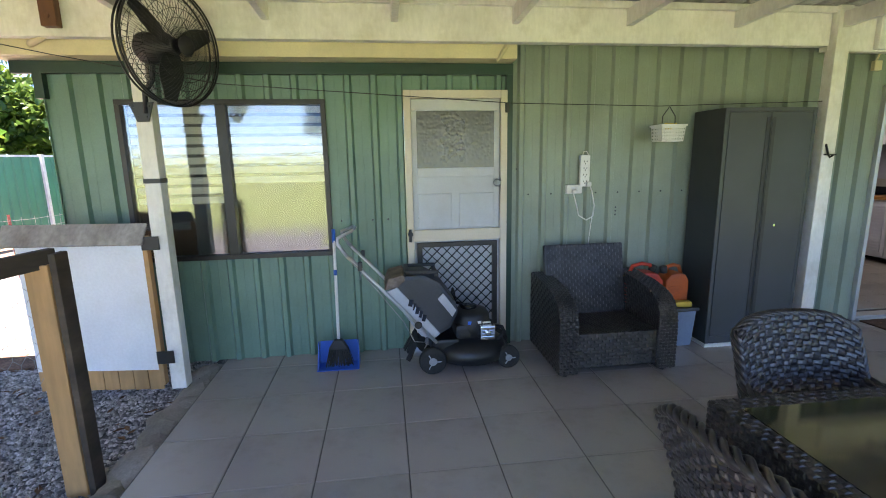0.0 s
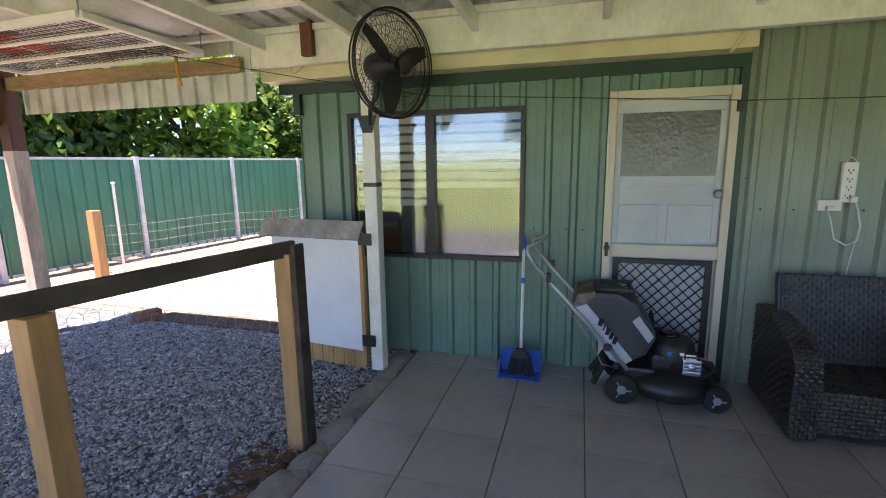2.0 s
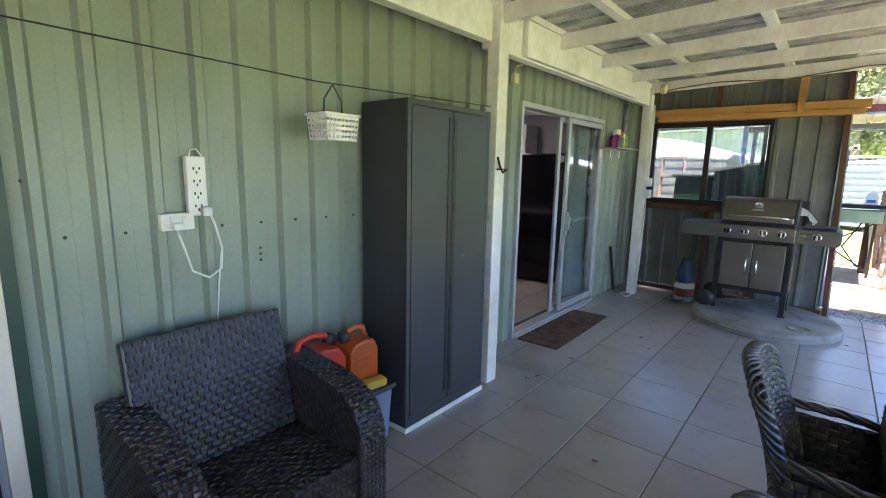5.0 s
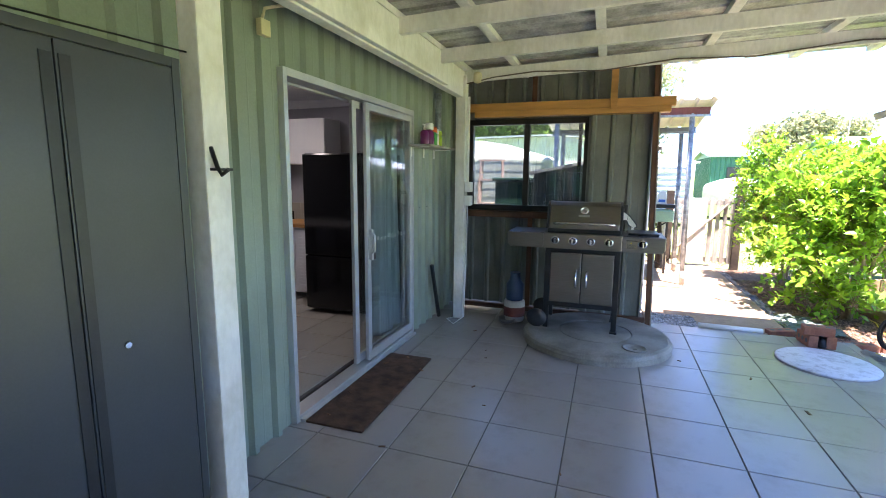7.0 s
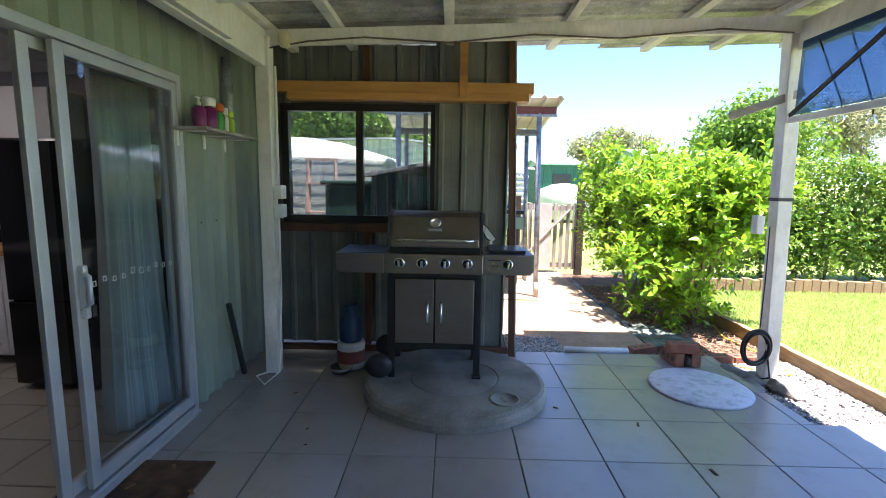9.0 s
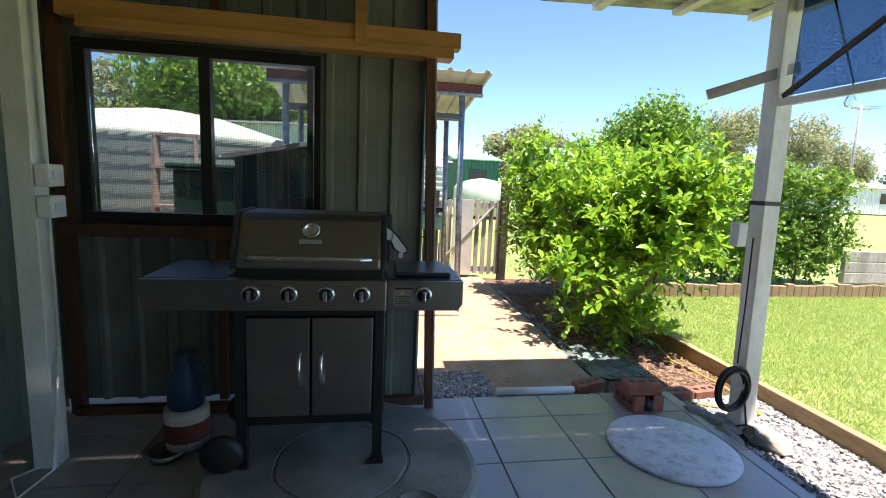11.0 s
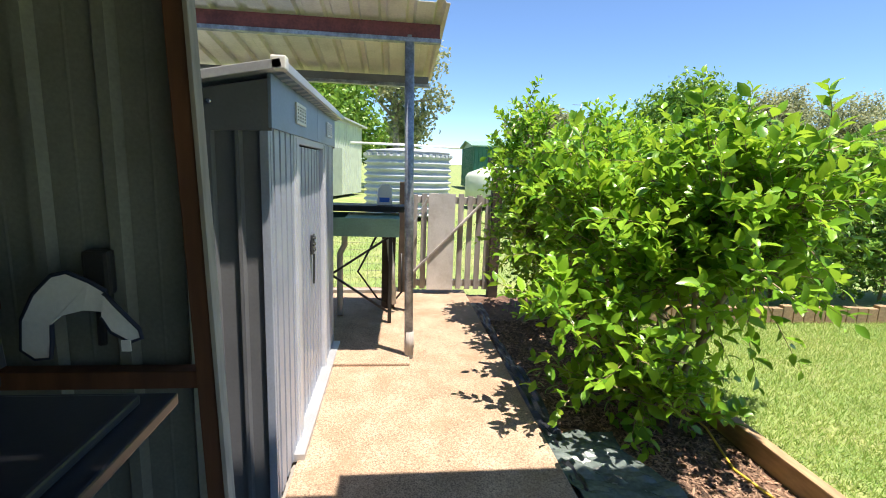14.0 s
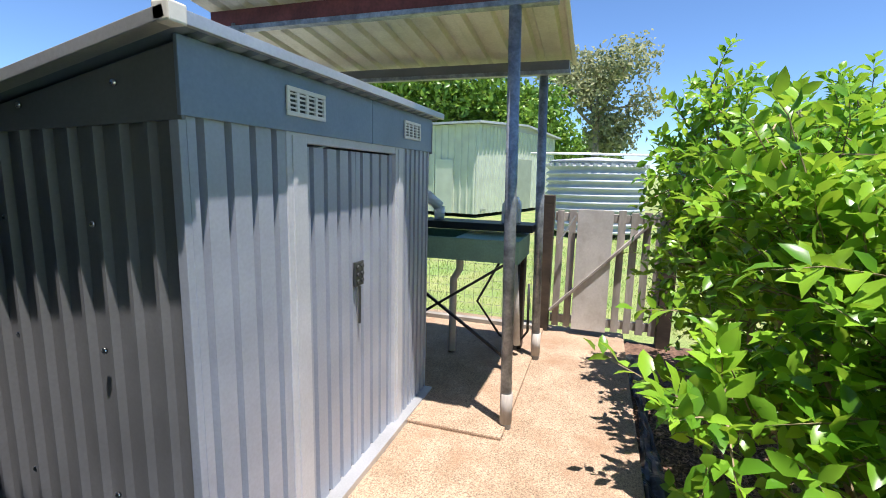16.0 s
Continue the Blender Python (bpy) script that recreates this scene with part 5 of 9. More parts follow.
add_tube(b, [(0.84, 3.62, 2.22), (0.86, 3.6, 2.25), (0.93, 3.57, 2.37)], 0.014, 10)
solo("conduit", b, M_cream, "cream conduit bends under the gutter", "pipe", kind="structure")

# low gate beside the post
gate = thing("side_gate", "white board gate with a grey timber cap, hinged to the post", "gate")
b = bm_new()
add_prism(b, [(-2.37, 0.17), (-1.6, 0.13), (-1.6, 1.06), (-2.37, 1.06)], 3.4, 3.414)
part("panel", b, M_white_panel, gate)
b = bm_new()
add_bar(b, (-2.45, 3.4, 1.1), (-1.58, 3.4, 1.085), 0.018, 0.16, 0.003, math.pi / 2 + 0.9)
part("cap_board", b, M_grey_timber, gate, "weathered grey timber cap")
b = bm_new()
add_box(b, -1.6, -1.57, 3.385, 3.44, 0.02, 1.07, 0.003)
part("stile", b, M_pine, gate)
b = bm_new()
add_box(b, -2.38, -2.35, 3.415, 3.46, 0.02, 1.06, 0.003)
part("stile", b, M_pine, gate)
for k in range(8):
    b = bm_new()
    add_box(b, -2.36 + k * 0.096, -2.268 + k * 0.096, 3.416, 3.432, -0.01 - 0.006 * k + 0.03, 1.0, 0.003)
    part("plank", b, M_pine, gate)
for z in (0.18, 0.98):
    b = bm_new()
    add_box(b, -1.6, -1.49, 3.378, 3.39, z, z + 0.09, 0.002)
    part("hinge", b, M_black, gate, "black butt hinge")

# paling rail beside the gravel
rail = thing("rail_fence", "rough pine posts with a dark top rail and chicken wire", "fence")
for x, y, zt in ((-1.56, 2.43, 1.1), (-1.95, 1.4, 1.04)):
    b = bm_new()
    add_box(b, x - 0.05, x + 0.05, y - 0.05, y + 0.05, -0.1, zt, 0.004)
    part("post", b, M_pine, rail)
b = bm_new()
add_box(b, -1.505, -1.475, 2.385, 2.475, -0.08, 1.15, 0.004)
part("post_facing", b, M_old_timber, rail)
b = bm_new()
add_bar(b, (-1.53, 2.46, 1.125), (-2.62, -0.15, 1.02), 0.085, 0.04, 0.004, math.pi / 2)
part("top_rail", b, M_old_timber, rail, "dark weathered rail")
b = bm_new()
A, B = Vector((-1.62, 2.4, 0)), Vector((-2.3, 0.75, 0))
L_ = (B - A).length
ux = (B - A).normalized()
hx_, hz = 0.055, 0.032
n = int(L_ / hx_)
for i in range(n):
    for k in range(int(1.0 / (hz * 2))):
        o = (hx_ / 2 if k % 2 else 0)
        p0 = A + ux * (i * hx_ + o) + Vector((0, 0, 0.05 + k * hz * 2))
        p1 = p0 + Vector((0, 0, hz))
        q = p1 + ux * hx_ / 2 + Vector((0, 0, hz))
        r_ = p1 - ux * hx_ / 2 + Vector((0, 0, hz))
        for s, t in ((p0, p1), (p1, q), (p1, r_)):
            add_bar(b, s, t, 0.0016, 0.0016)
wire = part("chicken_wire", b, M_wire, rail, "fine hexagonal chicken wire")

# coir mat, concrete pad, manhole lid
b = bm_new()
bmesh.ops.create_grid(b, x_segments=60, y_segments=20, size=0.5)
for v in b.verts:
    v.co.x *= 1.2
    v.co.y *= 0.4
    v.co.z = 0.014 + noise.noise(v.co * 30) * 0.003
ret = bmesh.ops.extrude_face_region(b, geom=b.faces[:])
for v in [g for g in ret["geom"] if isinstance(g, bmesh.types.BMVert)]:
    v.co.z = 0.001
bmesh.ops.recalc_face_normals(b, faces=b.faces[:])
solo("door_mat", b, M_mat, "worn brown coir mat before the sliding door", "mat", pose(4.9, 3.57, 0, 0, 0, 1))
pad = thing("septic_cover", "round weathered concrete cover under the grill", "concrete cover", pose(6.5, 2.12, 0))
b = bm_new()
prof = [(0.655, 0), (0.66, 0.05), (0.645, 0.075), (0.62, 0.085), (0.33, 0.088), (0.325, 0.082), (0.315, 0.082), (0.31, 0.088), (0.02, 0.09)]
add_lathe(b, prof, 64)
for v in b.verts:
    v.co += Vector((noise.noise(v.co * 6), noise.noise(v.co * 6 + Vector((9, 0, 0))), 0)) * 0.012
part("slab", b, M_concrete, pad, "", False)
b = bm_new()
add_lathe(b, [(0.1, 0.088), (0.1, 0.096), (0.085, 0.096), (0.085, 0.091), (0.01, 0.091)], 32, Matrix.Translation((-0.36, -0.33, 0)))
add_box(b, -0.4, -0.34, -0.345, -0.315, 0.092, 0.098)
part("inspection_lid", b, M_concrete, pad)
b = bm_new()
add_lathe(b, [(0.4, 0.0), (0.405, 0.012), (0.39, 0.02), (0.1, 0.022), (0.01, 0.022)], 56)
M_lid = mat("chipped_white_lid", (0.66, 0.68, 0.72), 0.5, 0, 0.03, 3, 80, 0.05, dirt=(0.1, 0.1, 0.1), dirt_amt=0.6, dirt_scale=14)
lid = solo("manhole_lid", b, M_lid, "round white chipped lid lying on the tiles", "lid", pose(6.59, 0.29, 0.001))
lid.scale = (0.87, 0.87, 1)

# grill
grill = thing("gas_grill", "stainless steel four burner grill with side burner, lid closed", "grill", pose(6.66, 2.27, 0.088, 0, 0, -90))
grill.scale = (1.06, 1.0, 0.98)
b = bm_new()
for x in (-0.29, 0.29):
    for y in (-0.18, 0.2):
        if x < 0 and y < 0:
            add_box(b, x - 0.022, x + 0.022, y - 0.022, y + 0.022, 0.0, 0.8, 0.004)
        else:
            add_box(b, x - 0.022, x + 0.022, y - 0.022, y + 0.022, 0.012, 0.8, 0.004)
add_box(b, -0.31, 0.31, -0.2, 0.22, 0.22, 0.262, 0.004)
add_box(b, -0.31, 0.31, -0.2, 0.22, 0.75, 0.79, 0.004)
part("frame", b, M_black, grill, "black steel frame")
for x in (0.29,):
    for y in (-0.18, 0.2):
        b = bm_new()
        add_box(b, x - 0.03, x + 0.03, y - 0.03, y + 0.03, 0.0, 0.02, 0.004)
        part("foot", b, M_blackplastic, grill)
for y in (-0.21, 0.23):
    b = bm_new()
    add_lathe(b, [(0.03, -0.02), (0.085, -0.02), (0.09, 0), (0.085, 0.02), (0.03, 0.02)], 26, pose(-0.37, y, 0.09, 90, 0, 0))
    part("wheel", b, M_blackplastic, grill)
for x0, x1, hx in ((-0.262, -0.005, -0.045), (0.005, 0.262, 0.045)):
    b = bm_new()
    add_box(b, x0, x1, -0.215, -0.198, 0.27, 0.745, 0.004)
    dr = part("door", b, M_steel, grill)
    b = bm_new()
    add_tube(b, [(hx, -0.215, 0.42), (hx, -0.25, 0.44), (hx, -0.25, 0.56), (hx, -0.215, 0.58)], 0.009, 8)
    part("handle", b, M_chrome, dr, "chrome bar handle")
b = bm_new()
add_box(b, 0.312, 0.318, -0.18, 0.2, 0.25, 0.75)
add_box(b, -0.318, -0.312, -0.18, 0.2, 0.25, 0.75)
add_box(b, -0.3, 0.3, 0.2, 0.206, 0.25, 0.75)
part("side_panel", b, M_charcoal, grill)
b = bm_new()
add_prism(b, [(-0.33, 0.79), (0.315, 0.79), (0.315, 0.93), (-0.33, 0.93)], -0.255, -0.2, None, 0.006)
part("control_panel", b, M_steel, grill, "stainless control panel")
for x in (-0.23, -0.083, 0.065, 0.21, 0.47):
    b = bm_new()
    add_lathe(b, [(0.038, 0), (0.038, 0.008), (0.03, 0.012)], 24, pose(x, -0.256, 0.868, 90, 0, 0))
    kb = part("knob", b, M_chrome, grill, "chrome ringed burner knob")
    b = bm_new()
    add_lathe(b, [(0.027, 0.012), (0.026, 0.03), (0.02, 0.034)], 20, pose(x, -0.256, 0.868, 90, 0, 0))
    part("knob_cap", b, M_screen_black, kb)
    b = bm_new()
    add_box(b, x - 0.008, x + 0.008, -0.302, -0.29, 0.845, 0.891, 0.003)
    part("grip", b, M_chrome, kb)
b = bm_new()
add_box(b, -0.3, 0.3, -0.2, 0.24, 0.93, 0.975, 0.006)
part("firebox", b, M_black, grill)
hood = [(-0.235, 0.975), (-0.235, 1.03), (-0.16, 1.19), (-0.1, 1.215), (0.14, 1.215), (0.22, 1.16), (0.235, 0.975)]
perm = Matrix(((0, 1, 0, 0), (1, 0, 0, 0), (0, 0, 1, 0), (0, 0, 0, 1)))
b = bm_new()
add_prism(b, hood, -0.29, 0.29, perm, 0.012)
lidp = part("hood", b, M_steel, grill, "closed stainless hood")
for x in (-0.312, 0.29):
    b = bm_new()
    add_prism(b, [(y * 1.03, z + (0.006 if z > 1.1 else 0)) for y, z in hood], x, x + 0.022, perm, 0.004)
    part("hood_end", b, M_enamel, lidp, "dark cast hood end")
b = bm_new()
add_tube(b, [(-0.24, -0.22, 1.02), (-0.24, -0.28, 1.03), (-0.2, -0.29, 1.032), (0.2, -0.29, 1.032), (0.24, -0.28, 1.03), (0.24, -0.22, 1.02)], 0.013, 10)
part("hood_handle", b, M_chrome, lidp, "chrome hood handle")
b = bm_new()
gm = Matrix.Translation((0.0, -0.2, 1.145)) @ Matrix.Rotation(radians(63), 4, 'X')
add_lathe(b, [(0.035, 0), (0.037, 0.01), (0.028, 0.014), (0.027, 0.008), (0.01, 0.008)], 26, gm)
part("thermometer", b, M_chrome, lidp, "chrome thermometer bezel")
b = bm_new()
add_box(b, -0.045, 0.045, -0.01, 0.01, 0, 0.004, 0.001, Matrix.Translation((0.0, -0.222, 1.098)) @ Matrix.Rotation(radians(63), 4, 'X'))
part("name_plate", b, M_alu, lidp, "small silver name plate")
for x0, x1 in ((-0.645, -0.332), (0.317, 0.645)):
    b = bm_new()
    sg = -1 if x0 < 0 else 1
    add_box(b, x0, x1, -0.23, 0.2, 0.905, 0.932, 0.005)
    sh_ = part("side_shelf", b, M_enamel, grill, "dark enamel side shelf")
    b = bm_new()
    xs = (x0, x1)
    lo = (x0 + 0.02, x1) if x0 < 0 else (x0, x1 - 0.02)
    add_prism(b, [(lo[0], 0.79), (lo[1], 0.79), (xs[1], 0.82), (xs[1], 0.93), (xs[0], 0.93), (xs[0], 0.82)], -0.252, -0.232, None, 0.004)
    part("fascia", b, M_steel, sh_, "stainless shelf fascia")
b = bm_new()
add_box(b, 0.36, 0.6, -0.17, 0.15, 0.933, 0.955, 0.006)
part("side_burner_lid", b, M_enamel, grill)
b = bm_new()
add_box(b, 0.345, 0.43, -0.2545, -0.253, 0.82, 0.9)
M_label = mat("faded_print", (0.3, 0.27, 0.2), 0.6, 0, 0.1, 5, 80, 0)
lb = part("warning_label", b, M_label, grill, "faded printed warning label")
b = bm_new()
add_prism(b, [(0.372, 0.868), (0.392, 0.868), (0.382, 0.886)], -0.256, -0.2548)
part("warning_triangle", b, M_yellow, lb)
b = bm_new()
add_box(b, 0.346, 0.429, -0.256, -0.2548, 0.892, 0.899)
for k in range(5):
    add_box(b, 0.352, 0.352 + 0.068 - 0.006 * (k % 3), -0.256, -0.2548, 0.826 + k * 0.008, 0.829 + k * 0.008)
part("printed_lines", b, M_black, lb)
# sun hat and brush on the rail behind
hat = thing("sun_hat", "white cloth sun hat with navy trim hung on the wall rail", "hat")
brim = ([(2.105, 0.975), (2.09, 1.06), (2.05, 1.13), (2.0, 1.18), (1.96, 1.19), (1.91, 1.165), (1.876, 1.14), (1.885, 1.085), (1.93, 1.09), (1.985, 1.075), (2.015, 1.05), (2.022, 1.0), (2.032, 0.955), (2.072, 0.95)],
        [(1.872, 1.14), (1.84, 1.1), (1.795, 1.045), (1.79, 1.02), (1.82, 1.008), (1.865, 1.035), (1.884, 1.075)])
for k, pts in enumerate(brim):
    b = bm_new()
    add_prism(b, pts, 7.135 - 0.012 * k, 7.143 - 0.012 * k, perm, 0.003)
    for v in b.verts:
        v.co.x += 0.1 * (abs(v.co.y - 1.95) - 0.05) * (1 if k == 0 else -0.5) + 0.08 * (1.1 - v.co.z) * (v.co.z < 1.1)
    flap = part("brim", b, M_white, hat, "white cotton brim")
    b = bm_new()
    rim = [Vector((7.139 - 0.012 * k + 0.1 * (abs(y - 1.95) - 0.05) * (1 if k == 0 else -0.5) + 0.08 * (1.1 - z) * (z < 1.1), y, z)) for y, z in (pts[:7] + pts[10:] if k == 0 else pts)]
    add_tube(b, rim[:7], 0.006, 6)
    if k == 0:
        add_tube(b, rim[7:] + rim[:1], 0.006, 6)
    part("trim", b, M_bluetrim, flap, "navy bound edge")
b = bm_new()
add_box(b, 7.12, 7.123, 1.815, 1.838, 0.985, 1.015)
part("tag", b, M_white, hat)
b = bm_new()
add_tube(b, [(7.185, 1.92, 0.98), (7.18, 1.915, 1.1), (7.185, 1.91, 1.14)], 0.011, 8)
add_box(b, 7.165, 7.205, 1.88, 1.945, 1.12, 1.24, 0.01)
solo("grill_brush", b, M_blackplastic, "black handled grill brush on the wall rail", "brush")
# gas bottle and drink bottle behind the grill, bowl, black stake
gas = thing("bottle_stack", "dark plastic bottle on a white printed tub beside the grill", "container", pose(6.85, 2.95, 0))
b = bm_new()
add_lathe(b, [(0.095, 0), (0.105, 0.02), (0.11, 0.2), (0.105, 0.22), (0.06, 0.225)], 24)
part("tub", b, M_greywhite, gas)
b = bm_new()
add_lathe(b, [(0.111, 0.06), (0.112, 0.16)], 24, None, False)
part("label_band", b, M_redox, gas)
b = bm_new()
add_lathe(b, [(0.085, 0.226), (0.09, 0.24), (0.09, 0.4), (0.06, 0.44), (0.05, 0.5), (0.055, 0.52)], 22)
M_bluedark = mat("dark_blue_plastic", (0.02, 0.05, 0.11), 0.4, 0, 0.1, 5, 60, 0.03)
part("bottle", b, M_bluedark, gas)
b = bm_new()
add_lathe(b, [(0.05, 0), (0.08, 0.02), (0.09, 0.055), (0.087, 0.055), (0.075, 0.022), (0.045, 0.006)], 28)
solo("pet_bowl", b, M_steel, "small stainless bowl on the tiles", "bowl", pose(6.72, 3.0, 0.002))
b = bm_new()
add_bar(b, (6.62, 3.72, 0.02), (6.5, 3.76, 0.6), 0.03, 0.03, 0.004)
solo("metal_stake", b, M_black, "black metal bar leaning in the corner", "bar")
# corner post fittings
b = bm_new()
add_tube(b, [(6.735, 3.46, 0.6), (6.73, 3.455, 1.1), (6.735, 3.46, 1.3)], 0.006, 6)
add_tube(b, [(6.735, 3.455, 1.45), (6.735, 3.455, 2.3)], 0.012, 8)
add_tube(b, [(6.735, 3.46, 0.6), (6.6, 3.44, 0.05), (6.45, 3.5, 0.012), (6.6, 3.62, 0.012), (6.75, 3.5, 0.012)], 0.006, 6)
solo("conduit", b, M_white, "grey conduit and lead on the corner post", "pipe", kind="structure")
for z in (1.26, 1.4):
    b = bm_new()
    add_box(b, -0.055, 0.055, -0.03, 0.03, -0.05, 0.05, 0.008)
    e = solo("outdoor_outlet", b, M_white, "white weatherproof outlet on the corner post", "outlet", pose(6.735, 3.445, z))
    b = bm_new()
    add_box(b, -0.03, 0.03, -0.036, -0.03, -0.02, 0.02, 0.003)
    part("cover", b, M_kwhite, e)
b = bm_new()
add_tube(b, [(6.6, 3.74, 1.79), (6.6, 3.74, 2.32)], 0.035, 14)
solo("downpipe", b, M_gal, "short grey downpipe by the corner post", "pipe", kind="structure")
# shelf with bottles
shf = thing("wall_shelf", "thin timber shelf on white brackets", "shelf", pose(5.98, 3.66, 1.77))
b = bm_new()
add_box(b, 0, 0.72, -0.08, 0.135, 0.0, 0.018, 0.003)
part("board", b, M_grey_timber, shf)
for x in (0.06, 0.36, 0.64):
    b = bm_new()
    add_bar(b, (x, 0.13, -0.001), (x, 0.13, -0.09), 0.02, 0.01)
    add_bar(b, (x, 0.11, -0.005), (x, -0.04, -0.005), 0.02, 0.006)
    part("bracket", b, M_white, shf)
M_lawngreen = mat("green_plastic", (0.04, 0.3, 0.05), 0.4, 0, 0.1, 5, 60, 0)
for x, r, h, mm, cap_m, lab in ((0.13, 0.04, 0.14, M_pink, M_white, "dark purple pump bottle on the shelf"), (0.25, 0.045, 0.155, M_pink, M_white, "purple bottle with a large white cap on the shelf"), (0.37, 0.036, 0.14, M_lawngreen, M_orange, "green spray can with an orange cap on the shelf"), (0.46, 0.02, 0.13, M_white, M_white, "slim white bottle on the shelf"), (0.53, 0.028, 0.12, M_neon, M_neon, "lime green tube on the shelf")):
    e = thing("bottle", lab, "bottle", pose(5.98 + x, 3.69, 1.788), "bottles on the wall shelf")
    b = bm_new()
    add_lathe(b, [(r * 0.9, 0), (r, 0.01), (r, h * 0.8), (r * 0.5, h * 0.95)], 18)
    part("body", b, mm, e)
    b = bm_new()
    if "pump" in lab:
        add_lathe(b, [(r * 0.3, h * 0.951), (r * 0.3, h * 1.1), (r * 0.15, h * 1.12), (r * 0.15, h * 1.25)], 12)
        add_box(b, -0.03, 0.012, -0.008, 0.008, h * 1.25, h * 1.32, 0.003)
    else:
        add_lathe(b, [(r * 0.9, h * 0.951), (r * 0.9, h * 1.25), (r * 0.7, h * 1.32)], 16)
    part("cap", b, cap_m, e)
# lamp switch and hook on the posts
b = bm_new()
add_box(b, 4.08, 4.15, W - 0.06, W - 0.024, 2.2, 2.28, 0.006)
add_tube(b, [(4.11, W - 0.04, 2.28), (4.11, W - 0.06, 2.33), (4.18, W - 0.1, 2.36), (4.25, 3.6, 2.37)], 0.008, 8)
solo("junction_box", b, M_cream, "small cream junction box with conduit", "junction box", kind="structure")
b = bm_new()
add_tube(b, [(3.4, 3.445, 1.6), (3.4, 3.42, 1.53), (3.4, 3.4, 1.5), (3.4, 3.37, 1.52)], 0.008, 8)
add_box(b, 3.39, 3.47, 3.415, 3.445, 1.515, 1.525)
solo("wall_hook", b, M_black, "black metal hook on the timber post", "hook")

# dining table and chairs
tbl = thing("dining_table", "dark wicker outdoor dining table with a glass top", "table")
tx0, tx1, ty0, ty1 = 1.05, 2.95, 0.42, 1.46
b = bm_new()
add_box(b, tx0 + 0.07, tx1 - 0.07, ty0 + 0.07, ty1 - 0.07, 0.724, 0.732)
part("glass_top", b, M_glass_table, tbl, "dark reflective glass top")
b = bm_new()
for x0, x1, y0, y1 in ((tx0, tx1, ty0, ty0 + 0.07), (tx0, tx1, ty1 - 0.07, ty1), (tx0, tx0 + 0.07, ty0 + 0.07, ty1 - 0.07), (tx1 - 0.07, tx1, ty0 + 0.07, ty1 - 0.07)):
    add_box(b, x0, x1, y0, y1, 0.6, 0.728, 0.004)
rim = part("rim", b, M_wicker, tbl)
b = bm_new()
weave(b, flat((tx0, ty1 - 0.07, 0.729), (tx1 - tx0, 0, 0), (0, 0.07, 0)), 90, 3, 0.004)
weave(b, flat((tx0, ty0, 0.729), (0.07, 0, 0), (0, ty1 - ty0, 0)), 3, 50, 0.004)
weave(b, flat((tx1 - 0.07, ty0, 0.729), (0.07, 0, 0), (0, ty1 - ty0, 0)), 3, 50, 0.004)
weave(b, flat((tx1, ty1 + 0.001, 0.6), (tx0 - tx1, 0, 0), (0, 0, 0.128)), 90, 6, 0.004)
weave(b, flat((tx0 - 0.001, ty1, 0.6), (0, ty0 - ty1, 0), (0, 0, 0.128)), 50, 6, 0.004)
weave(b, flat((tx1 + 0.001, ty0, 0.6), (0, ty1 - ty0, 0), (0, 0, 0.128)), 50, 6, 0.004)
part("rim_weave", b, M_wicker, rim)
for x in (tx0 + 0.06, tx1 - 0.06):
    for y in (ty0 + 0.06, ty1 - 0.06):
        b = bm_new()
        add_box(b, x - 0.045, x + 0.045, y - 0.045, y + 0.045, 0, 0.6, 0.006)
        part("leg", b, M_wicker, tbl)


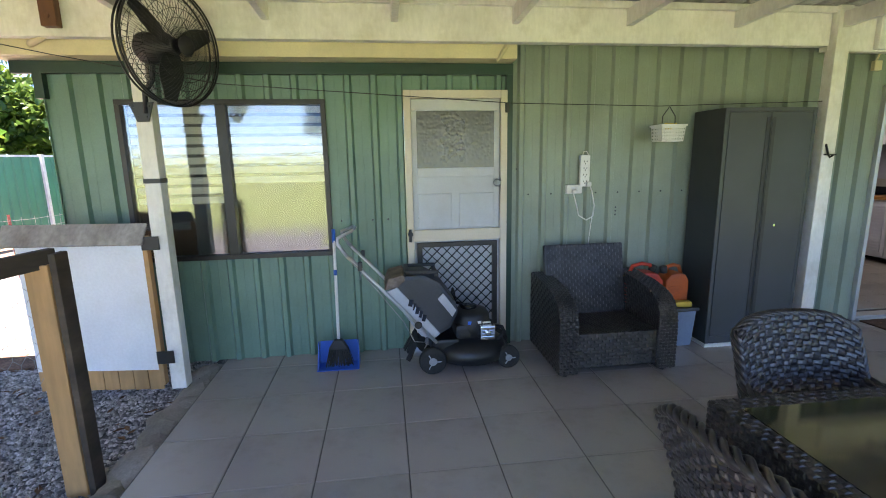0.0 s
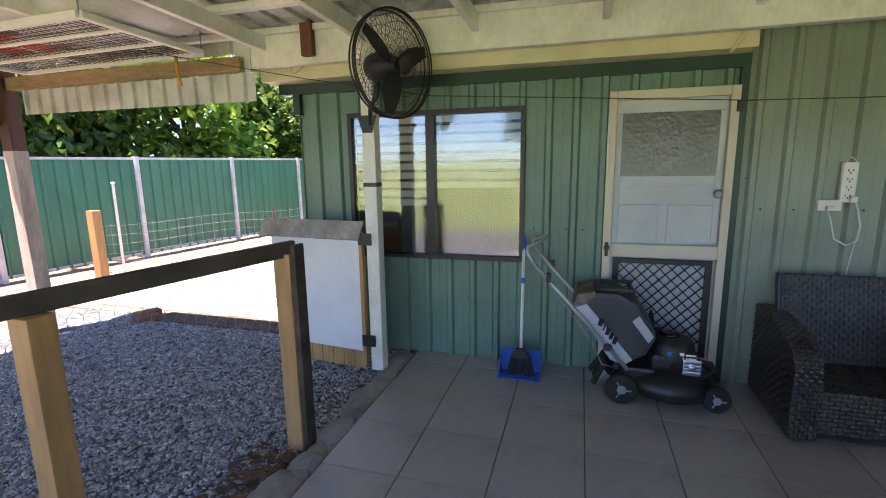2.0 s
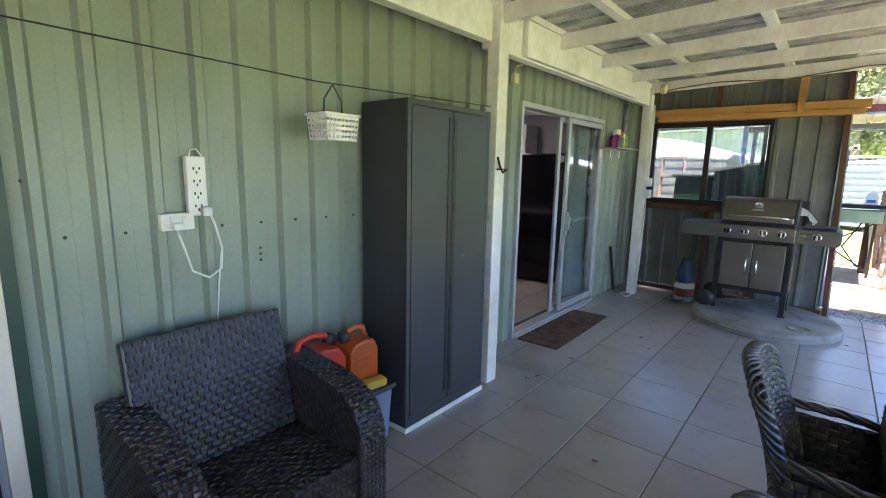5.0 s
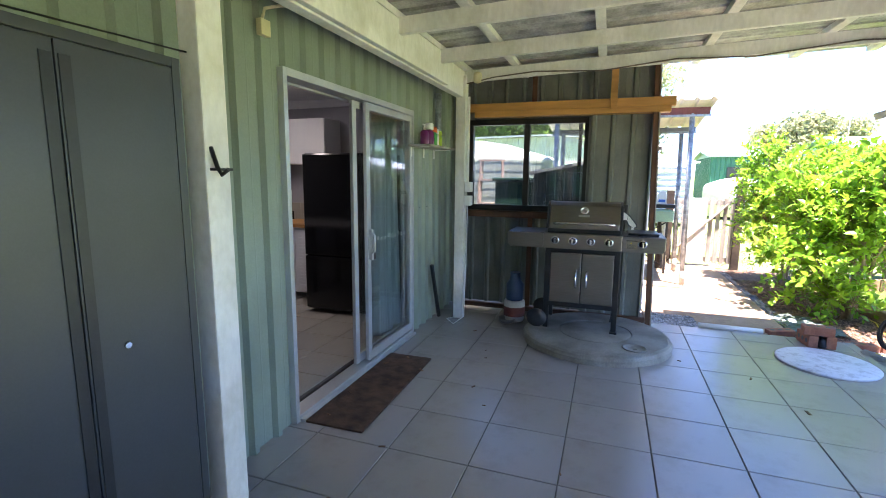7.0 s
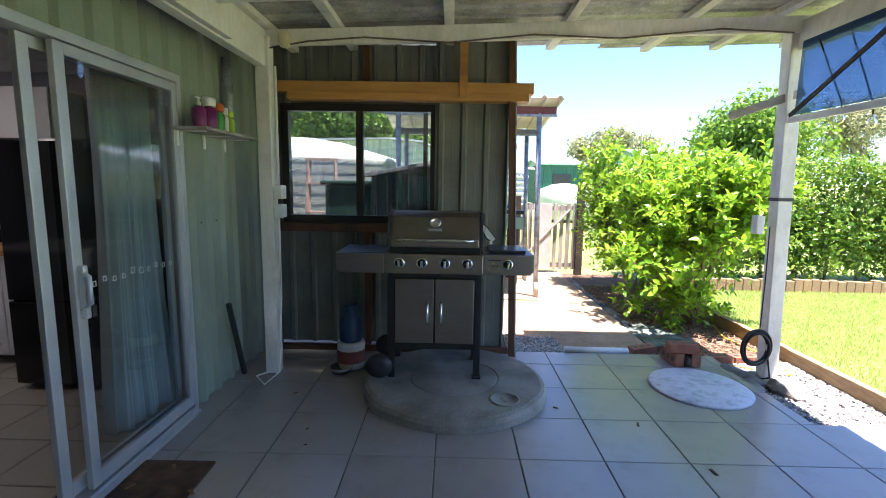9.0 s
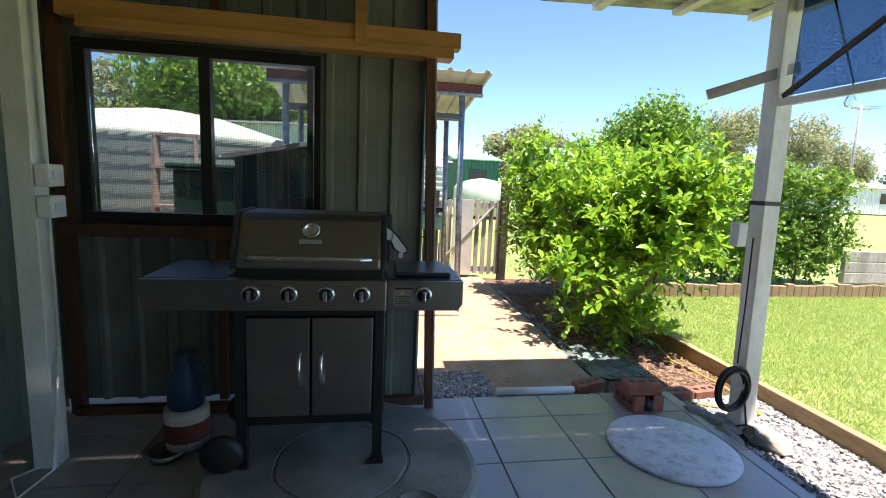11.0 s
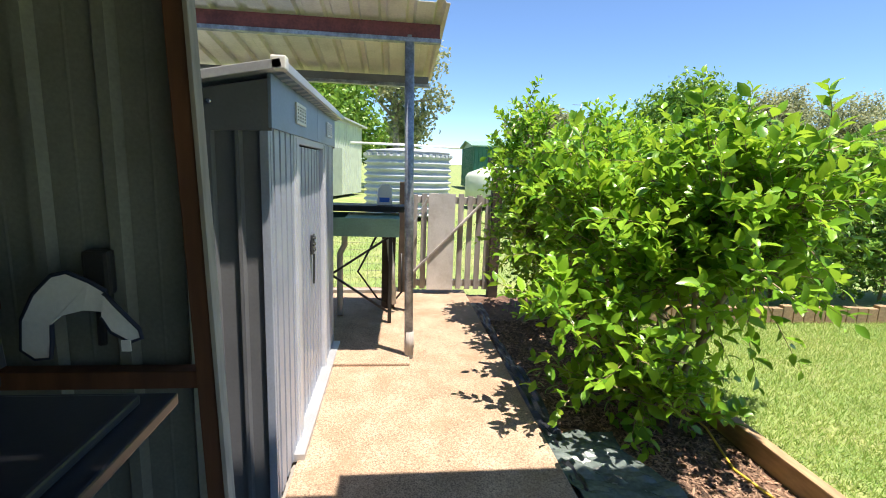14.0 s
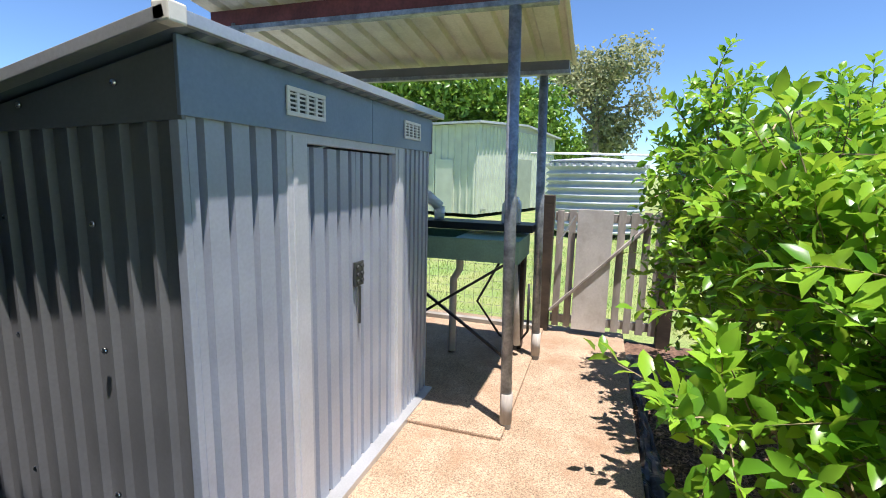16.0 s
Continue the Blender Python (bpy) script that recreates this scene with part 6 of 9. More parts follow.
def dining_chair(m):
    e = thing("dining_chair", "dark brown woven wicker dining chair with curved arms", "chair", m, "chairs round the table")
    b = bm_new()
    add_box(b, -0.24, 0.24, -0.25, 0.24, 0.36, 0.44, 0.012)
    s = part("seat", b, M_wicker, e)
    b = bm_new()
    weave(b, flat((-0.24, -0.25, 0.442), (0.48, 0, 0), (0, 0.48, 0)), 16, 16, 0.004)
    part("seat_weave", b, M_wicker, s)

    def back(u, v, off):
        x = -0.25 + 0.5 * u
        lean = 0.22 + 0.13 * v ** 1.4
        curve = -0.05 * (2 * u - 1) ** 2
        top = 0.9 - 0.06 * (2 * u - 1) ** 4
        return Vector((x, lean + curve + off, 0.4 + (top - 0.4) * v))
    b = bm_new()
    weave(b, lambda u, v: back(u, v, -0.018), 16, 21, 0.005)
    weave(b, lambda u, v: back(1 - u, v, 0.022), 16, 21, 0.005)
    part("backrest", b, M_wicker, e)
    b = bm_new()
    edge = [back(0, k / 8, 0.002) for k in range(9)] + [back(k / 8, 1, 0.002) for k in range(1, 9)] + [back(1, 1 - k / 8, 0.002) for k in range(1, 9)]
    n = 90
    for strand in range(4):
        pts = []
        for k in range(n + 1):
            q = Vector(poly_at([tuple(p) for p in edge], k / n))
            a = k * 0.75 + strand * math.pi / 2
            pts.append(q + Vector((0.007 * math.sin(a), 0.02 * math.cos(a), 0.007 * math.sin(a))))
        add_tube(b, pts, 0.009, 6)
    part("braided_edge", b, M_wicker, e, "braided wicker edge")
    for s_ in (-1, 1):
        b = bm_new()
        for strand in range(3):
            pts = []
            for k in range(30):
                t = k / 29
                q = Vector(poly_at([(s_ * 0.25, 0.24, 0.66), (s_ * 0.275, 0.05, 0.65), (s_ * 0.275, -0.15, 0.62), (s_ * 0.27, -0.24, 0.55), (s_ * 0.26, -0.25, 0.38)], t))
                a = k * 0.7 + strand * 2.094
                pts.append(q + Vector((0.014 * math.cos(a), 0.005 * math.sin(a), 0.008 * math.sin(a))))
            add_tube(b, pts, 0.01, 6)
        part("armrest", b, M_wicker, e, "woven armrest")
        b = bm_new()
        weave(b, flat((s_ * 0.262 + 0.006, -0.23, 0.42), (0, 0.45, 0), (0, 0, 0.2)), 14, 7, 0.004)
        weave(b, flat((s_ * 0.262 - 0.006, 0.22, 0.42), (0, -0.45, 0), (0, 0, 0.2)), 14, 7, 0.004)
        part("arm_panel", b, M_wicker, e)
    for x in (-0.21, 0.21):
        for y in (-0.22, 0.21):
            b = bm_new()
            add_bar(b, (x, y, 0.36), (x * 1.03, y * 1.05, 0), 0.04, 0.04, 0.004)
            part("leg", b, M_wicker, e)
    return e


chair_a = dining_chair(pose(1.59, 1.42, 0, 0, 0, -3))
copy_thing(chair_a, pose(2.66, 1.5, 0, 0, 0, 2))
copy_thing(chair_a, pose(1.07, 1.03, 0, 0, 0, 96))
copy_thing(chair_a, pose(3.06, 1.12, 0, 0, 0, -88))

# screws in the wall sheets, leaf bits on the tiles
b = bm_new()
for k in range(15):
    x = 1.13 + k * STEEL_PITCH
    add_lathe(b, [(0.007, 0), (0.007, 0.004), (0.003, 0.006)], 8, pose(x + 0.02, W - 0.002, 1.245, 90, 0, 0))
for x, z in ((1.05, 1.45), (1.06, 0.12), (1.9, 1.12), (1.9, 1.09), (1.9, 1.06), (2.05, 1.13), (2.05, 1.1), (6.3, 1.2), (6.5, 1.2), (3.75, 1.25), (3.95, 1.25)):
    add_lathe(b, [(0.007, 0), (0.007, 0.004), (0.003, 0.006)], 8, pose(x, W - 0.002, z, 90, 0, 0))
for k in range(9):
    add_lathe(b, [(0.007, 0), (0.007, 0.004), (0.003, 0.006)], 8, pose(-0.34 + k * 0.06 * (k % 2 + 1), W - 0.002, 1.08, 90, 0, 0))
tagged(solo("wall_screws", b, M_charcoal, "small dark screws in the steel sheets", "screws"), kind="stuff")
rgl = random.Random(5)
b = bm_new()
for k in range(26):
    x, y = rgl.uniform(3.0, 6.6), rgl.uniform(0.6, 3.4)
    if k < 6:
        x, y = rgl.uniform(4.4, 5.5), rgl.uniform(3.3, 3.7)
    s, a = rgl.uniform(0.006, 0.017), rgl.uniform(0, 6.28)
    add_box(b, -s * 1.6, s * 1.6, -s * 0.5, s * 0.5, 0.0, 0.004, 0, pose(x, y, 0.001 if k > 5 else 0.017, 0, 0, math.degrees(a)))
tagged(solo("floor_debris", b, M_leafdry, "scraps of dry leaf on the tiles", "debris"), kind="stuff")
b = bm_new()
add_tube(b, [(6.72, 3.5, 2.42), (6.715, 3.2, 2.47), (6.715, 2.8, 2.5), (6.715, 2.2, 2.47), (6.715, 1.6, 2.53), (6.715, 1.0, 2.51), (6.715, 0.3, 2.58), (6.715, -0.2, 2.56)], 0.006, 6)
solo("roof_cable", b, M_flap, "brown cable strung along the end rafter", "cable")
b = bm_new()
add_lathe(b, [(0.05, -0.03), (0.055, 0.0), (0.05, 0.03)], 18, pose(6.69, 3.36, 2.47, 90, 0, 0))
solo("junction_box", b, M_cream, "round cream junction box under the roof", "junction box", kind="structure")

# ---------- plants ----------


def leaves(name, blobs, n, size, material, parent, seed=1, up=0.35, shell=0.45, label=""):
    """A crown of many folded leaves scattered through egg-shaped clumps."""
    rg = np.random.default_rng(seed)
    vol = np.array([b[3] * b[4] * b[5] for b in blobs]) ** 0.75
    idx = rg.choice(len(blobs), n, p=vol / vol.sum())
    B = np.array(blobs)[idx]
    d = rg.normal(size=(n, 3))
    d /= np.linalg.norm(d, axis=1)[:, None]
    r = shell + (1 - shell) * rg.random(n) ** 0.6
    r *= 1 + 0.18 * np.sin(7 * d[:, 0] + idx) * np.cos(6 * d[:, 1] + 2 * idx) + 0.1 * rg.normal(size=n)
    c = B[:, :3] + d * r[:, None] * B[:, 3:6]
    nrm = d * 0.55 + rg.normal(size=(n, 3)) * 0.6
    nrm[:, 2] += up
    nrm /= np.linalg.norm(nrm, axis=1)[:, None]
    t = np.cross(nrm, rg.normal(size=(n, 3)))
    t /= np.linalg.norm(t, axis=1)[:, None]
    s = np.cross(nrm, t)
    L = size * (0.6 + 0.7 * rg.random(n))[:, None]
    w = L * 0.27
    fold = nrm * L * 0.1
    droop = nrm * L * 0.12
    V = np.stack([c - t * L * 0.5, c - t * L * 0.12 + s * w + fold, c - t * L * 0.12 - s * w + fold, c + t * L * 0.2 + s * w * 0.8 + fold, c + t * L * 0.2 - s * w * 0.8 + fold, c + t * L * 0.5 - droop, c + t * L * 0.04], axis=1)
    V = V.reshape(-1, 3)
    F = []
    base = np.arange(n) * 7
    quads = np.array([(0, 6, 1), (0, 2, 6), (1, 6, 3), (2, 4, 6), (3, 6, 5), (4, 5, 6)])
    F = (base[:, None, None] + quads[None]).reshape(-1, 3)
    me = bpy.data.meshes.new(name)
    me.from_pydata(V.tolist(), [], F.tolist())
    me.polygons.foreach_set("use_smooth", [True] * len(me.polygons))
    me.materials.append(material)
    ob = new(name, me)
    ob.parent = parent
    if label:
        tagged(ob, label)
    return ob


def sprays(name, blobs, n, leaf, material, parent, seed, per=11, length=0.3, twig_m=None, upw=0.5):
    """Leafy shoots: thin twigs that leave the clumps outwards and upwards, with leaves set along them."""
    rg = np.random.default_rng(seed)
    vol = np.array([b[3] * b[4] * b[5] for b in blobs]) ** 0.72
    idx = rg.choice(len(blobs), n, p=vol / vol.sum())
    B = np.array(blobs)[idx]
    d = rg.normal(size=(n, 3))
    d /= np.linalg.norm(d, axis=1)[:, None]
    a = B[:, :3] + d * (0.15 + 0.75 * rg.random(n))[:, None] * B[:, 3:6]
    g = d * 0.7 + rg.normal(size=(n, 3)) * 0.35
    g[:, 2] += upw
    g /= np.linalg.norm(g, axis=1)[:, None]
    L = length * (0.5 + 0.8 * rg.random(n))
    side = np.cross(g, rg.normal(size=(n, 3)))
    side /= np.linalg.norm(side, axis=1)[:, None]
    up = np.cross(side, g)
    V, F, TV, TF = [], [], [], []
    tri = np.array([(0, 6, 1), (0, 2, 6), (1, 6, 3), (2, 4, 6), (3, 6, 5), (4, 5, 6)])
    for k in range(per):
        t = (k + 0.6) / per
        base = a + g * (L * t)[:, None] - np.array([0, 0, 1.0]) * (L * 0.25 * t * t)[:, None]
        ph = 2.4 * k + rg.random(n)
        out = side * np.cos(ph)[:, None] + up * np.sin(ph)[:, None]
        dr = g * (0.45 + 0.5 * t) + out * 0.9 + rg.normal(size=(n, 3)) * 0.2
        dr /= np.linalg.norm(dr, axis=1)[:, None]
        nr = np.cross(dr, np.cross(np.array([0, 0, 1.0]) + rg.normal(size=(n, 3)) * 0.45, dr))
        nr /= np.linalg.norm(nr, axis=1)[:, None] + 1e-9
        s = np.cross(nr, dr)
        l = (leaf * (0.65 + 0.6 * rg.random(n)) * (1 - 0.35 * t ** 3))[:, None]
        w = l * 0.25
        f = nr * l * 0.07
        dp = nr * l * 0.14
        q = np.stack([base, base + dr * l * 0.35 + s * w + f, base + dr * l * 0.35 - s * w + f, base + dr * l * 0.68 + s * w * 0.8 + f * 0.6, base + dr * l * 0.68 - s * w * 0.8 + f * 0.6, base + dr * l - dp, base + dr * l * 0.52], 1)
        o = len(V) * n * 7
        V.append(q.reshape(-1, 3))
        F.append((o + np.arange(n)[:, None, None] * 7 + tri[None]).reshape(-1, 3))
    V, F = np.concatenate(V), np.concatenate(F)
    me = bpy.data.meshes.new(name)
    me.from_pydata(V.tolist(), [], F.tolist())
    me.polygons.foreach_set("use_smooth", [True] * len(me.polygons))
    me.materials.append(material)
    new(name, me).parent = parent
    if twig_m:
        e = a + g * L[:, None] - np.array([0, 0, 1.0]) * (L * 0.25)[:, None]
        m = (a + e) / 2 + np.array([0, 0, 1.0]) * (L * 0.06)[:, None]
        st = a - d * 0.12
        rr = 0.004
        P_ = np.stack([st + side * rr, st - side * rr * 0.5 + up * rr, st - side * rr * 0.5 - up * rr, m + side * rr * 0.7, m - side * rr * 0.4 + up * rr * 0.7, m - side * rr * 0.4 - up * rr * 0.7, e], 1).reshape(-1, 3)
        tq = np.array([(0, 1, 4), (0, 4, 3), (1, 2, 5), (1, 5, 4), (2, 0, 3), (2, 3, 5), (3, 4, 6), (4, 5, 6), (5, 3, 6)])
        me = bpy.data.meshes.new("twig")
        me.from_pydata(P_.tolist(), [], (np.arange(n)[:, None, None] * 7 + tq[None]).reshape(-1, 3).tolist())
        me.materials.append(twig_m)
        tw = new("twig", me)
        tw.parent = parent
        tagged(tw, kind="stuff")


def limbs(parent, starts, ends, r0, r1, material, name="stem", seed=3):
    rg = random.Random(seed)
    for a, e in zip(starts, ends):
        a, e = Vector(a), Vector(e)
        pts = []
        for k in range(7):
            t = k / 6
            pts.append(a.lerp(e, t) + Vector((rg.uniform(-1, 1), rg.uniform(-1, 1), 0)) * 0.035 * math.sin(math.pi * t) * (e - a).length)
        b = bm_new()
        add_tube(b, pts, r0, 8, False, r1)
        for k in range(2, 6):
            q = pts[k]
            o = Vector((rg.uniform(-1, 1), rg.uniform(-1, 1), rg.uniform(0.1, 0.8))) * (e - a).length * 0.28
            add_tube(b, [q, q + o * 0.5 + Vector((0, 0, 0.02)), q + o], r1 * 1.1, 6, False, r1 * 0.4)
        part(name, b, material, parent)


def lower(bl, k):
    return [(x, y, z * k, a, c, h) for x, y, z, a, c, h in bl]


bush = thing("citrus_bush", "bright green leafy citrus bush in the garden bed", "bush", pose(0, 0, 0))
near_blobs = [(8.5, -0.8, 1.3, 0.55, 0.62, 0.5), (8.95, -0.45, 1.05, 0.6, 0.6, 0.5), (8.4, -0.5, 0.95, 0.36, 0.42, 0.28), (8.75, -0.1, 0.62, 0.3, 0.34, 0.22), (8.9, -1.15, 1.3, 0.6, 0.5, 0.42), (8.25, -1.0, 1.45, 0.33, 0.36, 0.34), (9.35, -0.35, 1.45, 0.5, 0.5, 0.45), (8.55, -0.15, 0.18, 0.3, 0.26, 0.14), (9.3, -1.0, 1.5, 0.5, 0.5, 0.4), (8.55, -0.75, 1.78, 0.25, 0.28, 0.22), (8.15, -0.75, 1.15, 0.28, 0.3, 0.3), (8.7, -0.5, 1.75, 0.1, 0.1, 0.25), (8.3, -0.7, 1.75, 0.09, 0.09, 0.22), (9.0, -0.9, 1.85, 0.1, 0.1, 0.2), (9.5, -0.2, 1.85, 0.1, 0.1, 0.25), (8.2, -1.15, 1.8, 0.08, 0.08, 0.15), (8.5, 0.12, 0.75, 0.1, 0.16, 0.1), (8.2, -0.2, 0.55, 0.2, 0.2, 0.1), (8.35, -0.35, 0.24, 0.32, 0.32, 0.2), (8.2, -0.5, 0.2, 0.24, 0.26, 0.15)]
near_blobs = lower(near_blobs, 0.9)
sprays("leaves", near_blobs, 900, 0.112, M_leaf, bush, 5, 11, 0.36, M_stem)
limbs(bush, [(8.5, -0.55, -0.08), (8.52, -0.5, -0.08), (8.7, -0.7, -0.08), (8.45, -0.6, -0.08), (8.6, -0.62, -0.08), (8.9, -0.75, -0.08), (8.72, -0.6, -0.08)], [(8.25, -0.9, 1.45), (8.75, -0.2, 0.9), (8.95, -1.1, 1.4), (8.3, -0.55, 1.2), (8.6, -0.8, 1.5), (9.3, -0.9, 1.6), (9.2, -0.35, 1.6)], 0.026, 0.01, M_stem)
bush2 = thing("citrus_bush", "tall leafy bush beside the timber gate", "bush", pose(0, 0, 0))
far_blobs = [(10.3, -0.15, 1.55, 0.5, 0.45, 0.5), (10.5, -0.5, 0.85, 0.65, 0.6, 0.7), (10.0, -0.85, 1.3, 0.55, 0.55, 0.65), (10.1, -0.1, 0.95, 0.4, 0.33, 0.5), (10.4, -0.9, 1.7, 0.5, 0.5, 0.35), (10.25, -0.05, 2.0, 0.16, 0.16, 0.22), (10.7, -1.4, 1.3, 0.6, 0.6, 0.7)]
leaves("inner_leaves", far_blobs, 2600, 0.08, M_leaf, bush2, 16, 0.3, 0.2)
sprays("leaves", far_blobs, 900, 0.085, M_leaf, bush2, 6, 12, 0.28, M_stem)
limbs(bush2, [(10.2, -0.5, -0.08), (10.3, -0.5, -0.08), (10.4, -0.7, -0.08)], [(10.2, -0.1, 1.8), (10.0, -0.8, 1.7), (10.6, -1.0, 1.7)], 0.025, 0.008, M_stem)
hedge = thing("hedge", "dense clipped green hedge along the lawn", "hedge")
hb = [(11.5 + 0.1 * math.sin(k), -1.5 - 0.5 * k, 0.75 + 0.08 * math.sin(2.1 * k), 0.55, 0.5, 0.85) for k in range(10)] + [(11.45, -1.6 - 0.62 * k, 1.7 + 0.1 * math.sin(1.7 * k), 0.45, 0.42, 0.32) for k in range(8)]
leaves("inner_leaves", hb, 17000, 0.085, M_leaf2, hedge, 17, 0.3, 0.3)
sprays("leaves", hb, 1500, 0.075, M_leaf2, hedge, 7, 12, 0.24, M_stem)
limbs(hedge, [(11.5, -1.7 - 0.55 * k, -0.1) for k in range(8)], [(11.4, -1.6 - 0.55 * k, 1.6) for k in range(8)], 0.025, 0.01, M_stem)


def tree(name, label, base, trunk_h, r, blobs, n, size, material, seed, bark=None):
    e = thing(name, label, "tree", pose(*base))
    b = bm_new()
    rg = random.Random(seed)
    top = Vector((rg.uniform(-0.3, 0.3), rg.uniform(-0.3, 0.3), trunk_h))
    add_tube(b, [(0, 0, -0.3), top * 0.4 + Vector((0.1, 0, 0)), top], r, 10, False, r * 0.6)
    part("trunk", b, bark or M_bark, e)
    for bl in blobs:
        b = bm_new()
        p = Vector(bl[:3])
        st = top * rg.uniform(0.6, 1.0)
        add_tube(b, [st, st.lerp(p, 0.5) + Vector((0, 0, -0.1 * p.length * 0.1)), p], r * 0.45, 7, False, r * 0.12)
        part("limb", b, bark or M_bark, e)
    leaves("crown", blobs, n, size, material, e, seed, 0.2, 0.3)
    return e


def crown(rad, h, n, seed, squash=0.7):
    rg = random.Random(seed)
    out = []
    for k in range(n):
        a, q = rg.uniform(0, 6.283), rg.uniform(0.2, 1.0)
        s = rg.uniform(0.36, 0.56) * rad
        out.append((rad * 0.75 * q * math.cos(a), rad * 0.75 * q * math.sin(a), h + rad * squash * rg.uniform(-0.75, 0.5), s, s, s * 0.85))
    return out


M_gumbark = mat("pale_gum_bark", (0.34, 0.3, 0.25), 0.85, 0, 0.2, 4, 30, 0.4)
tree("tree", "broad dark green shade tree beyond the hedge", (41, -21.6, 0), 4.5, 0.4, crown(5.0, 5.6, 20, 1), 20000, 0.36, M_leaf2, 11)
for k, (x, y, h, rr) in enumerate(((55, -41, 9.3, 4), (55, -50, 9.0, 4.5), (58, -34, 8, 3.5), (60, -62, 8, 4), (50, -12, 5, 3), (66, -22, 6.5, 4), (45, -55, 6, 3.5), (60, -80, 8, 5))):
    tree("gum_tree", "tall sparse grey-green gum tree in the distance", (x, y, 0.3), h * 0.7, 0.25, crown(rr, h * 0.85, 12, 20 + k, 0.9), 6000, 0.36, M_leaf4, 30 + k, M_gumbark)
tree("tree", "leafy green tree behind the pale green shed", (32, 10.5, 0), 4, 0.35, crown(4.4, 5.2, 18, 3), 14000, 0.34, M_leaf2, 12)
tree("tree", "leafy green tree behind the pale green shed", (33, 5.0, 0), 3.5, 0.3, crown(3.4, 4.6, 15, 4), 11000, 0.32, M_leaf2, 13)
tree("gum_tree", "tall gum tree with bare grey limbs behind the tank", (40, 1.0, 0), 6, 0.3, crown(3.6, 6.8, 12, 5, 1.1), 6500, 0.32, M_leaf4, 14, M_gumbark)
tree("gum_tree", "gum tree far behind the carport", (45, 19, 0), 6, 0.3, crown(4, 7, 10, 6, 1.0), 3600, 0.5, M_leaf4, 15, M_gumbark)
tree("tree", "low trees far behind the tank", (46, 1, 0), 2, 0.3, crown(3, 2.8, 9, 8), 3000, 0.5, M_leaf2, 16)

# ---------- garden edging, bricks, hose ----------
edge_e = thing("garden_edging", "weathered timber sleepers edging the lawn", "edging", kind="structure")
for x0, x1 in ((5.2, 7.35), (7.355, 9.2), (9.205, 10.6)):
    b = bm_new()
    add_box(b, x0, x1, -0.945 - 0.01 * (x0 > 7), -0.88 - 0.01 * (x0 > 7), -0.14, 0.055, 0.008)
    part("sleeper", b, M_sleeper, edge_e)
for k in range(42):
    b = bm_new()
    y0 = -1.0 - 0.135 * k
    hgt = random.uniform(0.04, 0.075)
    add_box(b, 10.6, 10.68, y0 - 0.125, y0, -0.14, hgt, 0.008)
    part("edging_block", b, M_sleeper, edge_e)


def brick(m, label):
    e = thing("brick", label, "brick", m, "loose bricks by the tiles")
    b = bm_new()
    w, d, h = 0.23, 0.11, 0.076
    add_box(b, -w / 2, w / 2, -d / 2, d / 2, 0, h, 0.004)
    ob = part("block", b, M_brick, e)
    # no holes are cut: black discs paint the shade inside them
    for x in (-0.07, 0, 0.07):
        b = bm_new()
        add_lathe(b, [(0.021, 0.0), (0.021, 0.0012)], 16, Matrix.Translation((x, 0, h)))
        part("hole_shade_disc", b, M_black, e, "black disc for the shade in a core hole")
    return e


brick(Matrix.Translation((7.05, 0.205, 0.117)) @ Matrix.Rotation(radians(86), 4, 'Z'), "red clay brick laid across two others")
brick(Matrix.Translation((7.1, 0.222, 0.061)) @ Matrix.Rotation(radians(5), 4, 'Z') @ Matrix.Rotation(radians(-90), 4, 'X'), "red clay brick standing on its edge")
brick(Matrix.Translation((7.1, 0.068, 0.061)) @ Matrix.Rotation(radians(-3), 4, 'Z') @ Matrix.Rotation(radians(-90), 4, 'X'), "dark red clay brick standing on its edge")
brick(Matrix.Translation((7.46, 0.36, -0.062)) @ Matrix.Rotation(radians(103), 4, 'Z') @ Matrix.Rotation(radians(4), 4, 'Y'), "red clay brick half sunk at the path's edge")
brick(Matrix.Translation((7.3, -0.245, -0.076)) @ Matrix.Rotation(radians(94), 4, 'Z'), "red clay brick lying on the gravel")
brick(Matrix.Translation((7.32, -0.485, -0.08)) @ Matrix.Rotation(radians(97), 4, 'Z'), "red clay brick lying on the gravel")
b = bm_new()
add_tube(b, [(7.2, 0.178, 0.05), (7.08, 0.178, 0.075), (7.01, 0.176, 0.06), (7.0, 0.175, 0.012)], 0.033, 12)
solo("pipe_stub", b, M_blackplastic, "black plastic pipe stub between the bricks", "pipe")
b = bm_new()
add_tube(b, [(7.33, 1.12, 0.012), (7.325, 0.55, 0.012)], 0.028, 16)
solo("plastic_pipe", b, M_white, "white plastic pipe along the tile edge", "pipe")
b = bm_new()
for k in range(7):
    a0 = k * 0.3
    r_ = 0.115 + 0.009 * (k % 3)
    add_tube(b, [(6.83 - 0.006 * k, -0.4 + 0.82 * r_ * math.cos(t), 0.26 + 0.012 * (k % 2) + r_ * 1.05 * math.sin(t)) for t in [2 * math.pi * q / 28 + a0 for q in range(28)]], 0.008, 6, True)
add_tube(b, [(6.835, -0.43, 0.42), (6.836, -0.43, 0.8), (6.838, -0.42, 1.2)], 0.0045, 6)
add_tube(b, [(6.82, -0.5, 0.2), (6.8, -0.52, 0.03), (6.9, -0.4, -0.04), (6.6, -0.2, 0.01)], 0.007, 6)
solo("cable_coil", b, M_cable, "black cable coiled on the verandah post", "cable", pose(-0.06, 0.195, 0.0))
b = bm_new()
